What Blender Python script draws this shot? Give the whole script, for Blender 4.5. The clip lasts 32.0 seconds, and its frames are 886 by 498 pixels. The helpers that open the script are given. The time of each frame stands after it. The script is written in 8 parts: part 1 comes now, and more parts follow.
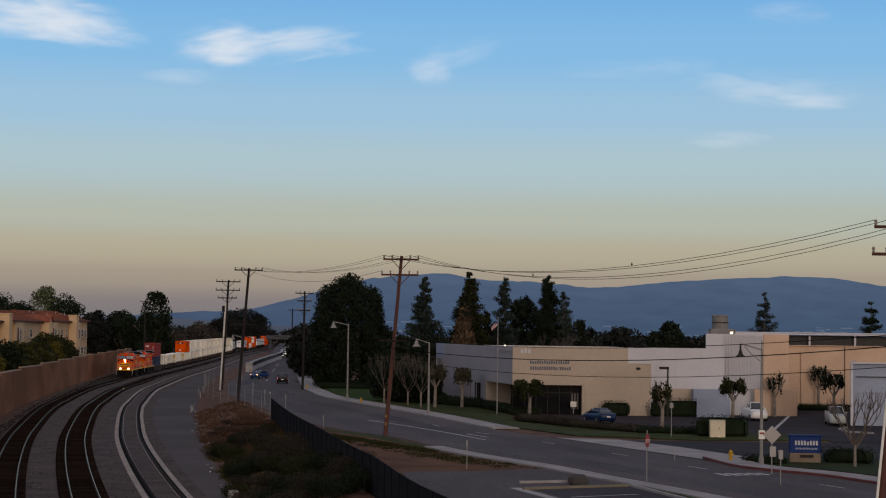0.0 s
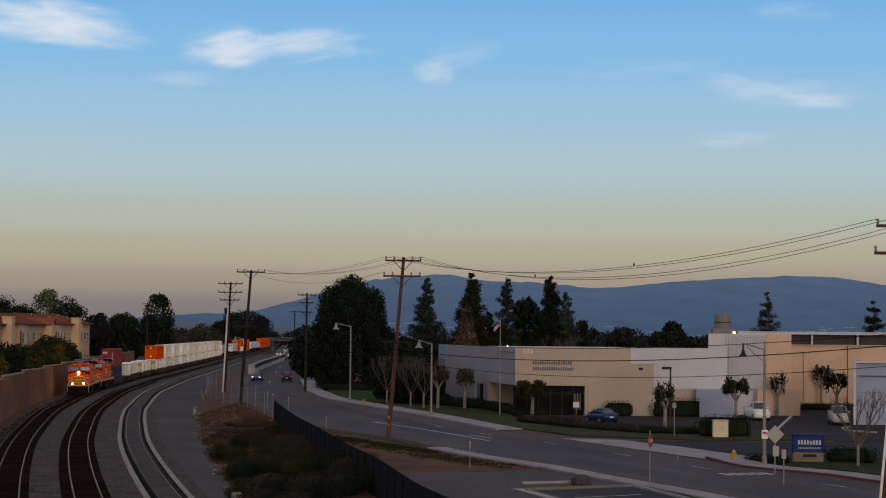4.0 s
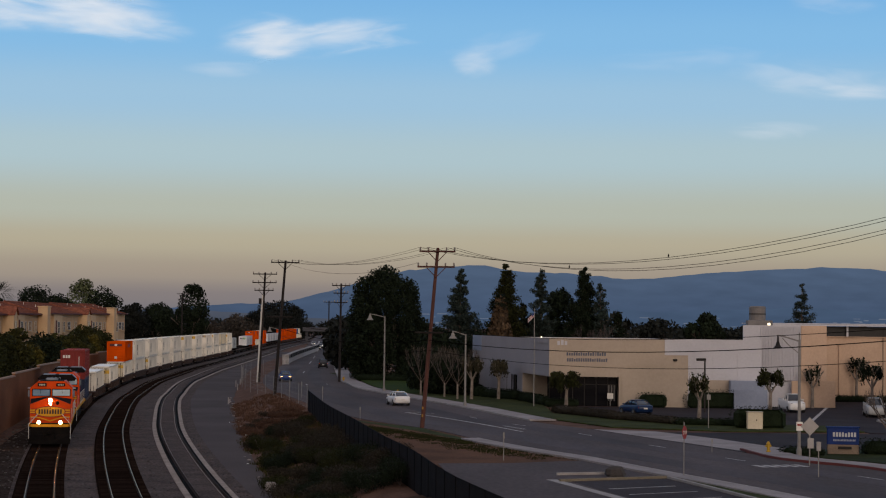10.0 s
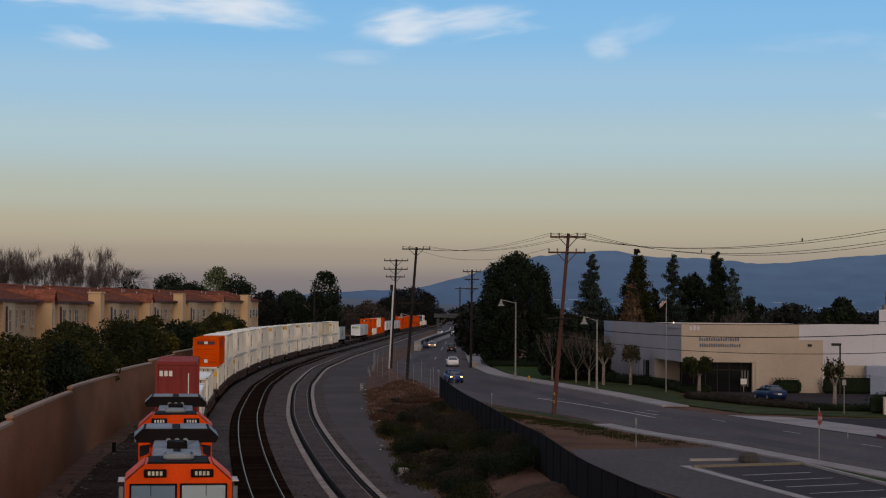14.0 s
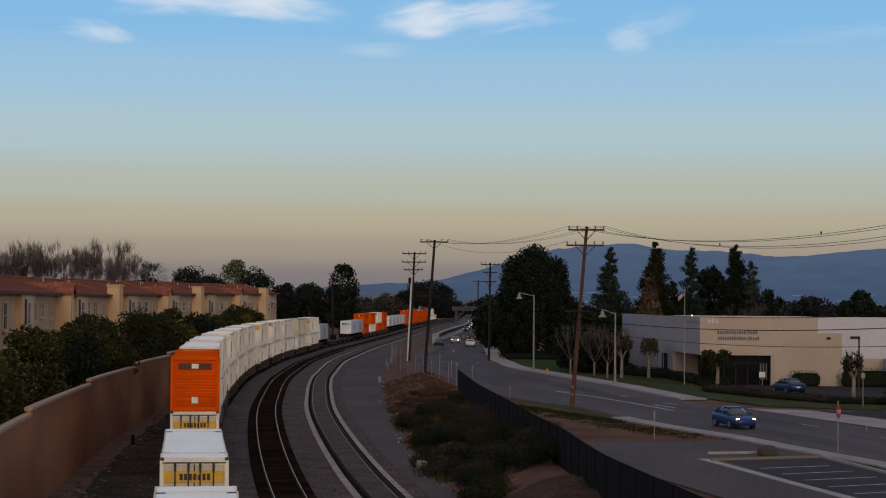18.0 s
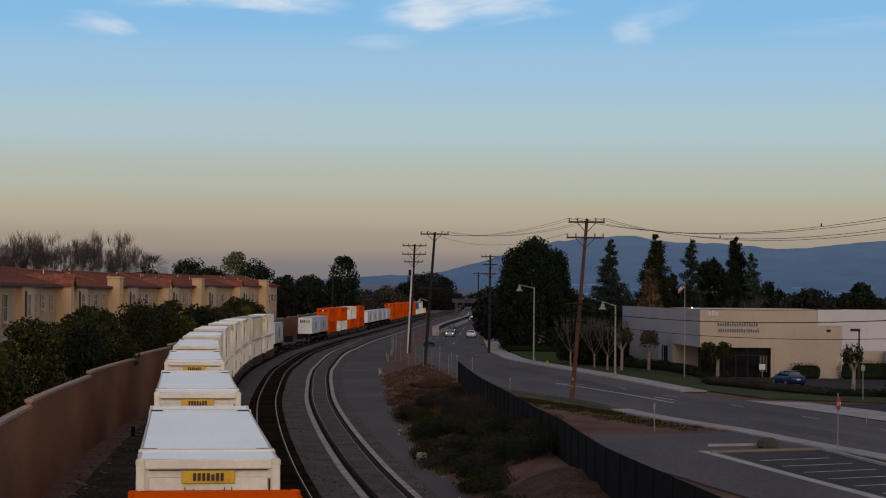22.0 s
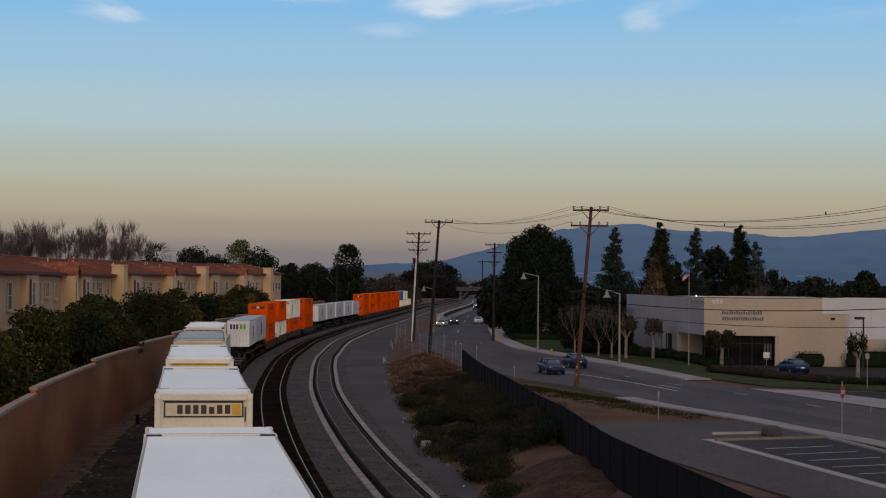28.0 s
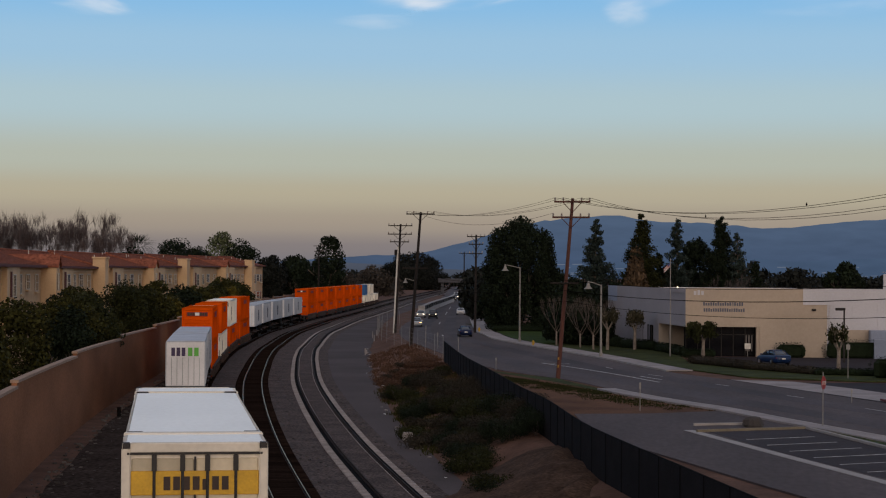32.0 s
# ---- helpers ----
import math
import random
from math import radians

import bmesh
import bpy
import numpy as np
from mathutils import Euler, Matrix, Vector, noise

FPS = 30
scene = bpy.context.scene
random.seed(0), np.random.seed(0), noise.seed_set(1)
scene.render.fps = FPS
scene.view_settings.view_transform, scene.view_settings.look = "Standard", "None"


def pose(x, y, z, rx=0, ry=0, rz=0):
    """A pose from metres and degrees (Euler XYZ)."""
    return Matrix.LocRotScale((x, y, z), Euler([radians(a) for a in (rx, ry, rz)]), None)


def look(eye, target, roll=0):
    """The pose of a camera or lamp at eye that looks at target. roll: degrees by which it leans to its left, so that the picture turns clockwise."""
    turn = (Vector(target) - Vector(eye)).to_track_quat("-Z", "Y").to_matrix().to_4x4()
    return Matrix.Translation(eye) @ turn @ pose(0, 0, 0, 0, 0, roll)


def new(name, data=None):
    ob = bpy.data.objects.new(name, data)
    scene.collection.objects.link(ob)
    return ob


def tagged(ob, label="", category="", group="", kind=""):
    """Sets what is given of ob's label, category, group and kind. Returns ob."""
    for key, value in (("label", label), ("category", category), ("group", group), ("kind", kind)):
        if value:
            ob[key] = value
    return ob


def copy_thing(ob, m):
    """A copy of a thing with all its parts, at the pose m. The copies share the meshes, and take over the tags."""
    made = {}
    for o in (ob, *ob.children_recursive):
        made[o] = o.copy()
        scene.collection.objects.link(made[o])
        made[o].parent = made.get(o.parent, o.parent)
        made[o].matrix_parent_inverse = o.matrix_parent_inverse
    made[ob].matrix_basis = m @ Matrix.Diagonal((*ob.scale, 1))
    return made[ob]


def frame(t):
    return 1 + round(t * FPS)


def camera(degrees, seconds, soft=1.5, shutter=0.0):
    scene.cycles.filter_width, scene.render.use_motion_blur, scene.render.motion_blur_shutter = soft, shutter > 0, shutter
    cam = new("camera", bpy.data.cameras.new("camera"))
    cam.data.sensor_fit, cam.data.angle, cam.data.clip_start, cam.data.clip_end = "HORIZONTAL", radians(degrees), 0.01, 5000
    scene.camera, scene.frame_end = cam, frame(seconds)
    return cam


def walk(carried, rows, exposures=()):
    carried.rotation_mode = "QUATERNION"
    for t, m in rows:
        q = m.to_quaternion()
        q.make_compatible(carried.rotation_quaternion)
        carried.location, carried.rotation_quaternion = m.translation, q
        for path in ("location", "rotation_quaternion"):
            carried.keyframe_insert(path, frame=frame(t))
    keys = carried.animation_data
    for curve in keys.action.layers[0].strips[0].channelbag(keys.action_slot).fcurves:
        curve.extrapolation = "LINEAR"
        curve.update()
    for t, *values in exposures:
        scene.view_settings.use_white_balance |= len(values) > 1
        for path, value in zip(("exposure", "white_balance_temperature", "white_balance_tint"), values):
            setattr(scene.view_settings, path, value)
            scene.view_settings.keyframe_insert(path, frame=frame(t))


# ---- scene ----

EYE_Z = 9.4
FOV = 26.73
VIEW = [  # seconds, yaw, pitch, roll in degrees
    (0, 0.007, 2.584, -0.745), (0.5, 0.004, 2.559, -0.712), (1, 0.007, 2.558, -0.702), (1.5, 0.061, 2.609, -0.732),
    (2, 0.058, 2.610, -0.724), (2.5, 0.056, 2.613, -0.696), (3, 0.104, 2.617, -0.515), (3.5, 0.077, 2.610, -0.493),
    (5.5, 0.200, 2.659, -0.361), (6, 0.299, 2.667, -0.371), (6.5, 0.367, 2.677, -0.435), (7, 0.419, 2.677, -0.435),
    (7.5, 0.432, 2.687, -0.383), (8, 0.333, 2.626, -0.439), (8.5, 0.326, 2.577, -0.406), (9, 0.248, 2.566, -0.434),
    (9.5, 0.306, 2.452, -0.530), (10, 1.125, 2.323, -0.643), (10.5, 1.739, 2.274, -0.625), (11, 2.577, 2.164, -0.555),
    (11.5, 3.196, 2.104, -0.496), (12, 3.925, 1.998, -0.436), (12.5, 4.355, 1.976, -0.387), (13, 4.617, 1.946, -0.403),
    (13.5, 4.856, 1.888, -0.394), (14, 5.147, 1.856, -0.404), (14.5, 5.123, 1.832, -0.397), (15, 5.173, 1.808, -0.383),
    (15.5, 5.314, 1.770, -0.449), (17.5, 5.673, 1.637, -0.467), (18, 5.704, 1.634, -0.422), (18.5, 5.748, 1.603, -0.393),
    (19, 5.720, 1.577, -0.416), (19.5, 5.730, 1.547, -0.417), (20, 5.781, 1.474, -0.451), (20.5, 5.769, 1.456, -0.453),
    (21, 5.795, 1.424, -0.442), (21.5, 5.801, 1.398, -0.429), (22, 5.709, 1.392, -0.453), (22.5, 5.972, 1.287, -0.413),
    (23, 5.765, 1.235, -0.462), (23.5, 5.681, 1.269, -0.417), (24, 5.610, 1.257, -0.456), (24.5, 5.652, 1.226, -0.494),
    (25, 5.813, 1.206, -0.437), (25.5, 5.745, 1.212, -0.469), (27.5, 5.881, 1.071, -0.445), (28, 5.839, 1.026, -0.459),
    (28.5, 5.754, 0.960, -0.458), (29, 5.781, 0.975, -0.478), (29.5, 5.721, 0.914, -0.429), (30, 5.905, 0.841, -0.432),
    (30.5, 5.871, 0.788, -0.468), (31, 5.657, 0.813, -0.440), (31.5, 5.410, 0.785, -0.448), (32, 5.276, 0.777, -0.368),
]

cam = camera(FOV, 32.0, soft=1.15)
walk(cam, [(t, pose(0, 0, EYE_Z, 90 + p, r, y)) for t, y, p, r in VIEW], exposures=[(0, 0.0), (32, 0.0)])

# ---- world, sun ----
def build_world():
    w = bpy.data.worlds.new("dusk_sky")
    scene.world = w
    w.use_nodes = True
    nt = w.node_tree
    nt.nodes.clear()
    N = nt.nodes.new
    tc = N("ShaderNodeTexCoord")
    sep = N("ShaderNodeSeparateXYZ")
    nt.links.new(tc.outputs["Generated"], sep.inputs[0])

    def ramp(stops):
        r = N("ShaderNodeValToRGB")
        r.color_ramp.interpolation = "EASE"
        el = r.color_ramp.elements
        while len(el) < len(stops):
            el.new(0.5)
        for e, (p, c) in zip(el, stops):
            e.position, e.color = p, (*c, 1)
        nt.links.new(sep.outputs["Z"], r.inputs[0])
        return r

    # opposite the sunset: dusty band, green-blue, then clear blue
    east = ramp([(0.0, (0.15, 0.155, 0.19)), (0.014, (0.22, 0.20, 0.205)), (0.027, (0.34, 0.295, 0.245)), (0.043, (0.43, 0.395, 0.30)),
                 (0.060, (0.43, 0.468, 0.412)), (0.090, (0.40, 0.545, 0.615)), (0.120, (0.315, 0.525, 0.725)), (0.150, (0.215, 0.48, 0.78)), (0.19, (0.15, 0.41, 0.76)),
                 (0.45, (0.27, 0.32, 0.44)), (1.0, (0.42, 0.385, 0.43))])
    # towards the sunset: a warm glow low down
    west = ramp([(0.0, (1.05, 0.70, 0.47)), (0.06, (1.2, 0.86, 0.62)), (0.16, (0.92, 0.78, 0.68)),
                 (0.35, (0.60, 0.54, 0.53)), (1.0, (0.42, 0.385, 0.43))])
    side = N("ShaderNodeMapRange")
    side.interpolation_type = "SMOOTHSTEP"
    side.inputs["From Min"].default_value, side.inputs["From Max"].default_value = 0.55, -0.75
    nt.links.new(sep.outputs["Y"], side.inputs["Value"])
    mix = N("ShaderNodeMix")
    mix.data_type = "RGBA"
    nt.links.new(side.outputs["Result"], mix.inputs["Factor"])
    nt.links.new(east.outputs[0], mix.inputs[6])
    nt.links.new(west.outputs[0], mix.inputs[7])
    sky = N("ShaderNodeTexSky")
    sky.sky_type, sky.sun_disc = "NISHITA", False
    sky.sun_elevation, sky.sun_rotation = radians(1.5), radians(165)
    bg1, bg2, add, out = N("ShaderNodeBackground"), N("ShaderNodeBackground"), N("ShaderNodeAddShader"), N("ShaderNodeOutputWorld")
    nt.links.new(mix.outputs[2], bg1.inputs[0])
    nt.links.new(sky.outputs[0], bg2.inputs[0])
    bg1.inputs[1].default_value, bg2.inputs[1].default_value = 0.97, 0.015
    nt.links.new(bg1.outputs[0], add.inputs[0])
    nt.links.new(bg2.outputs[0], add.inputs[1])
    nt.links.new(add.outputs[0], out.inputs[0])


build_world()
sun = new("sun", bpy.data.lights.new("sun", "SUN"))
sun.data.energy, sun.data.angle, sun.data.color = 0.75, radians(18), (1.0, 0.83, 0.69)
sun.matrix_basis = look((60, -300, 62), (0, 0, 0))

# ---- mesh tools ----
class MB:
    """Collects vertices and faces for one mesh."""

    def __init__(self):
        self.v, self.f = [], []

    def add(self, vs, fs):
        o = len(self.v)
        self.v += [tuple(p) for p in vs]
        self.f += [tuple(i + o for i in f) for f in fs]
        return self

    def box(self, x, y, z, sx, sy, sz, rz=0.0, b=0.0):
        """A box centred at x, y with its underside at z; b bevels its edges."""
        hx, hy = sx / 2, sy / 2
        c, s = math.cos(rz), math.sin(rz)

        def P(px, py, pz):
            return (x + px * c - py * s, y + px * s + py * c, z + pz)
        if b <= 0:
            vs = [P(i * hx, j * hy, k * sz) for k in (0, 1) for i, j in ((-1, -1), (1, -1), (1, 1), (-1, 1))]
            fs = [(3, 2, 1, 0), (4, 5, 6, 7), (0, 1, 5, 4), (1, 2, 6, 5), (2, 3, 7, 6), (3, 0, 4, 7)]
            return self.add(vs, fs)
        vs = []
        for k, ins in ((0, b), (b, 0), (sz - b, 0), (sz, b)):
            for i, j in ((-1, -1), (1, -1), (1, 1), (-1, 1)):
                a = hx - ins
                d = hy - ins
                for q in ((0, 1) if i * j > 0 else (1, 0)):
                    vs.append(P(i * (a - (b if q == 0 else 0)), j * (d - (b if q else 0)), k))
        fs = []
        for lv in range(3):
            for i in range(8):
                fs.append((lv * 8 + i, lv * 8 + (i + 1) % 8, lv * 8 + 8 + (i + 1) % 8, lv * 8 + 8 + i))
        fs += [tuple(range(7, -1, -1)), tuple(range(24, 32))]
        return self.add(vs, fs)

    def cyl(self, p0, p1, r0, r1=None, n=8, caps=True):
        r1 = r0 if r1 is None else r1
        p0, p1 = Vector(p0), Vector(p1)
        d = (p1 - p0).normalized()
        u = d.orthogonal().normalized()
        w = d.cross(u)
        vs = []
        for p, r in ((p0, r0), (p1, r1)):
            for i in range(n):
                a = 2 * math.pi * i / n
                vs.append(p + (u * math.cos(a) + w * math.sin(a)) * r)
        fs = [(i, (i + 1) % n, n + (i + 1) % n, n + i) for i in range(n)]
        if caps:
            fs += [tuple(range(n - 1, -1, -1)), tuple(range(n, 2 * n))]
        return self.add(vs, fs)

    def tube(self, pts, r, n=6):
        """One pipe through all the points, its rings shared."""
        pts = [Vector(p) for p in pts]
        vs, fs = [], []
        for i, p in enumerate(pts):
            d = (pts[min(i + 1, len(pts) - 1)] - pts[max(i - 1, 0)]).normalized()
            u = d.cross(Vector((0.13, 0.21, 1))).normalized() if abs(d.z) < 0.9 else d.cross(Vector((1, 0.1, 0))).normalized()
            w = d.cross(u)
            vs += [p + (u * math.cos(2 * math.pi * k / n) + w * math.sin(2 * math.pi * k / n)) * r for k in range(n)]
        for i in range(len(pts) - 1):
            fs += [(i * n + k, i * n + (k + 1) % n, (i + 1) * n + (k + 1) % n, (i + 1) * n + k) for k in range(n)]
        fs += [tuple(range(n - 1, -1, -1)), tuple(range((len(pts) - 1) * n, len(pts) * n))]
        return self.add(vs, fs)

    def lathe(self, prof, x=0, y=0, z=0, n=12):
        vs, fs = [], []
        for r, h in prof:
            for i in range(n):
                a = 2 * math.pi * i / n
                vs.append((x + r * math.cos(a), y + r * math.sin(a), z + h))
        for k in range(len(prof) - 1):
            for i in range(n):
                j = (i + 1) % n
                fs.append((k * n + i, k * n + j, (k + 1) * n + j, (k + 1) * n + i))
        fs += [tuple(range(n - 1, -1, -1)), tuple(range((len(prof) - 1) * n, len(prof) * n))]
        return self.add(vs, fs)

    def prism(self, prof, y0, y1):
        """Extrudes an x, z outline along y."""
        n = len(prof)
        vs = [(x, y0, z) for x, z in prof] + [(x, y1, z) for x, z in prof]
        fs = [(i, (i + 1) % n, n + (i + 1) % n, n + i) for i in range(n)] + [tuple(range(n - 1, -1, -1)), tuple(range(n, 2 * n))]
        return self.add(vs, fs)

    def slab(self, A, B, z, t):
        """A ribbon between two lines of points, t thick, with its top at z (a number or a list)."""
        n = len(A)
        zz = z if isinstance(z, (list, tuple)) else [z] * n
        vs = [(a[0], a[1], h) for a, h in zip(A, zz)] + [(b[0], b[1], h) for b, h in zip(B, zz)]
        vs += [(a[0], a[1], h - t) for a, h in zip(A, zz)] + [(b[0], b[1], h - t) for b, h in zip(B, zz)]
        fs = []
        for i in range(n - 1):
            fs += [(i, n + i, n + i + 1, i + 1), (2 * n + i, i, i + 1, 2 * n + i + 1), (n + i, 3 * n + i, 3 * n + i + 1, n + i + 1)]
        fs += [(0, 2 * n, 3 * n, n), (n - 1, 2 * n - 1, 4 * n - 1, 3 * n - 1)]
        return self.add(vs, fs)

    def mesh(self, name, mat, smooth=False):
        me = bpy.data.meshes.new(name)
        me.from_pydata(self.v, [], self.f)
        if mat:
            me.materials.append(mat)
        if smooth:
            me.shade_smooth()
        me.update()
        return me


def part(name, mb, mat, parent, label="", smooth=False, m=None):
    ob = new(name, mb.mesh(name, mat, smooth) if isinstance(mb, MB) else mb)
    ob.parent = parent
    if m is not None:
        ob.matrix_basis = m
    return tagged(ob, label)


def empty(name, label, category, group="", m=None):
    ob = new(name)
    ob.empty_display_size = 0.3
    if m is not None:
        ob.matrix_basis = m
    return tagged(ob, label, category, group)


def solid(name, mb, mat, label="", category="", group="", kind="", smooth=False, m=None):
    ob = new(name, mb.mesh(name, mat, smooth))
    if m is not None:
        ob.matrix_basis = m
    return tagged(ob, label, category, group, kind)


def smooth_line(pts, step=4.0):
    """Points along a smooth curve through pts."""
    out = []
    P = [Vector(p) for p in pts]
    P = [P[0] * 2 - P[1]] + P + [P[-1] * 2 - P[-2]]
    for i in range(1, len(P) - 2):
        n = max(1, int((P[i + 1] - P[i]).length / step))
        for k in range(n):
            u = k / n
            out.append(0.5 * (2 * P[i] + (P[i + 1] - P[i - 1]) * u + (2 * P[i - 1] - 5 * P[i] + 4 * P[i + 1] - P[i + 2]) * u * u
                              + (3 * P[i] - P[i - 1] - 3 * P[i + 1] + P[i + 2]) * u ** 3))
    out.append(P[-2])
    return out


def offset_line(pts, d):
    """The line moved d to the right of its way."""
    out = []
    for i, p in enumerate(pts):
        t = (pts[min(i + 1, len(pts) - 1)] - pts[max(i - 1, 0)])
        n = Vector((t.y, -t.x)).normalized()
        out.append(Vector((p[0], p[1])) + n * d)
    return out


# ---- materials ----
def material(name, color, rough=0.8, metal=0.0, var=0.18, scale=1.5, stain=0.15, bump=0.25, fine=18.0, rand=0.0, island=0.0, spec=0.4, stretch=(1, 1, 1), second=None):
    """Colour with broad stains, fine grain and relief. rand and island vary it from piece to piece."""
    m = bpy.data.materials.new(name)
    m.use_nodes = True
    nt = m.node_tree
    bsdf = nt.nodes["Principled BSDF"]
    N, Lk = nt.nodes.new, nt.links.new
    bsdf.inputs["Roughness"].default_value, bsdf.inputs["Metallic"].default_value = rough, metal
    bsdf.inputs["Specular IOR Level"].default_value = spec
    tc, mp = N("ShaderNodeTexCoord"), N("ShaderNodeMapping")
    mp.inputs["Scale"].default_value = stretch
    Lk(tc.outputs["Object"], mp.inputs[0])
    n1, n2 = N("ShaderNodeTexNoise"), N("ShaderNodeTexNoise")
    n1.inputs["Scale"].default_value, n1.inputs["Detail"].default_value = scale, 5
    n2.inputs["Scale"].default_value, n2.inputs["Detail"].default_value = fine, 4
    Lk(mp.outputs[0], n1.inputs[0])
    Lk(mp.outputs[0], n2.inputs[0])
    second = second or tuple(c * 0.55 for c in color)
    r = N("ShaderNodeValToRGB")
    r.color_ramp.elements[0].position, r.color_ramp.elements[1].position = 0.36, 0.66
    a = tuple(c + (s - c) * min(1, stain * 3) for c, s in zip(color, second))
    r.color_ramp.elements[0].color, r.color_ramp.elements[1].color = (*a, 1), (*color, 1)
    Lk(n1.outputs[0], r.inputs[0])
    mr = N("ShaderNodeMapRange")
    mr.inputs["From Min"].default_value, mr.inputs["From Max"].default_value = 0.3, 0.7
    mr.inputs["To Min"].default_value, mr.inputs["To Max"].default_value = 1 - var, 1 + var
    Lk(n2.outputs[0], mr.inputs["Value"])
    val = mr.outputs[0]
    for amount, node, sock in ((rand, "ShaderNodeObjectInfo", "Random"), (island, "ShaderNodeNewGeometry", "Random Per Island")):
        if amount:
            oi, m2, mu = N(node), N("ShaderNodeMapRange"), N("ShaderNodeMath")
            m2.inputs["To Min"].default_value, m2.inputs["To Max"].default_value = 1 - amount, 1 + amount
            mu.operation = "MULTIPLY"
            Lk(oi.outputs[sock], m2.inputs["Value"])
            Lk(m2.outputs[0], mu.inputs[0])
            Lk(val, mu.inputs[1])
            val = mu.outputs[0]
    mx = N("ShaderNodeVectorMath")
    mx.operation = "SCALE"
    Lk(r.outputs[0], mx.inputs[0])
    Lk(val, mx.inputs["Scale"])
    Lk(mx.outputs[0], bsdf.inputs["Base Color"])
    if bump:
        b = N("ShaderNodeBump")
        b.inputs["Strength"].default_value, b.inputs["Distance"].default_value = bump, 0.03
        Lk(n2.outputs[0], b.inputs["Height"])
        Lk(b.outputs[0], bsdf.inputs["Normal"])
    return m


def glowing(name, color, strength):
    m = bpy.data.materials.new(name)
    m.use_nodes = True
    b = m.node_tree.nodes["Principled BSDF"]
    b.inputs["Base Color"].default_value = (0.8, 0.8, 0.8, 1)
    b.inputs["Emission Color"].default_value = (*color, 1)
    b.inputs["Emission Strength"].default_value = strength
    return m


def glass(name, color=(0.02, 0.025, 0.03), rough=0.06, spec=0.8):
    m = bpy.data.materials.new(name)
    m.use_nodes = True
    b = m.node_tree.nodes["Principled BSDF"]
    b.inputs["Base Color"].default_value = (*color, 1)
    b.inputs["Roughness"].default_value = rough
    b.inputs["Specular IOR Level"].default_value = spec
    return m


M = {
    "dirt": material("dry_dirt", (0.118, 0.060, 0.034), 0.95, scale=0.35, stain=0.3, fine=6, bump=0.5, spec=0.06),
    "bank": material("bank_soil", (0.13, 0.074, 0.053), 0.95, scale=0.5, stain=0.3, fine=5, bump=0.6, spec=0.06),
    "ballast": material("grey_ballast", (0.086, 0.066, 0.060), 0.95, var=0.75, scale=0.5, stain=0.3, fine=7, bump=0.8, spec=0.06),
    "ballast_dark": material("oily_ballast", (0.015, 0.010, 0.008), 0.95, var=0.5, scale=0.3, stain=0.25, fine=6, bump=0.8, spec=0.0),
    "gravel": material("gravel_lane", (0.088, 0.074, 0.074), 0.95, var=0.12, scale=0.09, stain=0.22, fine=11, bump=0.12, spec=0.06),
    "rail": material("rail_steel", (0.50, 0.34, 0.235), 0.2, 0.9, var=0.1, bump=0.0, spec=0.4),
    "rail_rust": material("rusty_rail", (0.035, 0.025, 0.022), 0.8, 0.2, var=0.2, spec=0.06),
    "tie_wood": material("creosoted_tie", (0.017, 0.011, 0.009), 0.95, island=0.5, fine=8, spec=0.0),
    "tie_concrete": material("concrete_tie", (0.29, 0.265, 0.265), 0.9, island=0.15, var=0.15, spec=0.06),
    "asphalt": material("road_asphalt", (0.094, 0.078, 0.079), 0.85, var=0.14, scale=0.12, stain=0.22, fine=4, bump=0.3, stretch=(1, 0.3, 1), spec=0.06),
    "asphalt_lot": material("lot_asphalt", (0.050, 0.043, 0.047), 0.9, var=0.15, scale=0.2, stain=0.2, fine=4, bump=0.3, spec=0.06),
    "asphalt_dark": material("fresh_dark_asphalt", (0.036, 0.031, 0.035), 0.9, var=0.15, scale=0.2, stain=0.2, fine=4, bump=0.3, spec=0.06),
    "concrete": material("pavement_concrete", (0.29, 0.265, 0.265), 0.9, var=0.12, scale=0.4, stain=0.2, fine=8, spec=0.1),
    "kerb": material("kerb_concrete", (0.30, 0.28, 0.27), 0.9, var=0.12, scale=0.8),
    "kerb_red": material("red_painted_kerb", (0.12, 0.03, 0.028), 0.85, var=0.2, scale=0.8),
    "paint": material("road_paint", (0.44, 0.42, 0.41), 0.8, var=0.3, scale=1.5, stain=0.3),
    "grass": material("lawn_turf", (0.034, 0.056, 0.012), 0.95, var=0.35, scale=0.4, stain=0.25, fine=10, bump=0.7, spec=0.06),
    "grass_dry": material("rough_grass", (0.045, 0.055, 0.018), 0.95, var=0.4, scale=0.5, stain=0.3, fine=9, bump=0.7, spec=0.06),
    "wall_block": material("brown_block_wall", (0.262, 0.118, 0.062), 0.92, var=0.14, scale=0.12, stain=0.3, fine=6, stretch=(0.6, 0.6, 1.5), spec=0.06),
    "wall_cap": material("wall_cap", (0.33, 0.225, 0.165), 0.9, var=0.12),
}

# ---- the railway line ----
LINE = [(1500, -138), (1100, -105), (900, -93.5), (760, -86.3), (682, -81.8), (616, -77.4), (560, -73.6), (490, -69.0), (425, -64.9), (358, -60.7), (315, -57.2), (292, -55.3), (260, -51.6), (240, -49.0), (226, -47.2), (204, -43.8), (183, -40.2), (160, -36.1), (128.7, -29.8), (96.6, -22.75), (63.8, -14.98), (30, -6.76), (0, 0.75), (-100, 26), (-400, 102)]
RAIL_Z = 0.2
_ly = np.array([p[0] for p in LINE][::-1], float)
_lx = np.array([p[1] for p in LINE][::-1], float)
_lm = np.gradient(_lx, _ly)


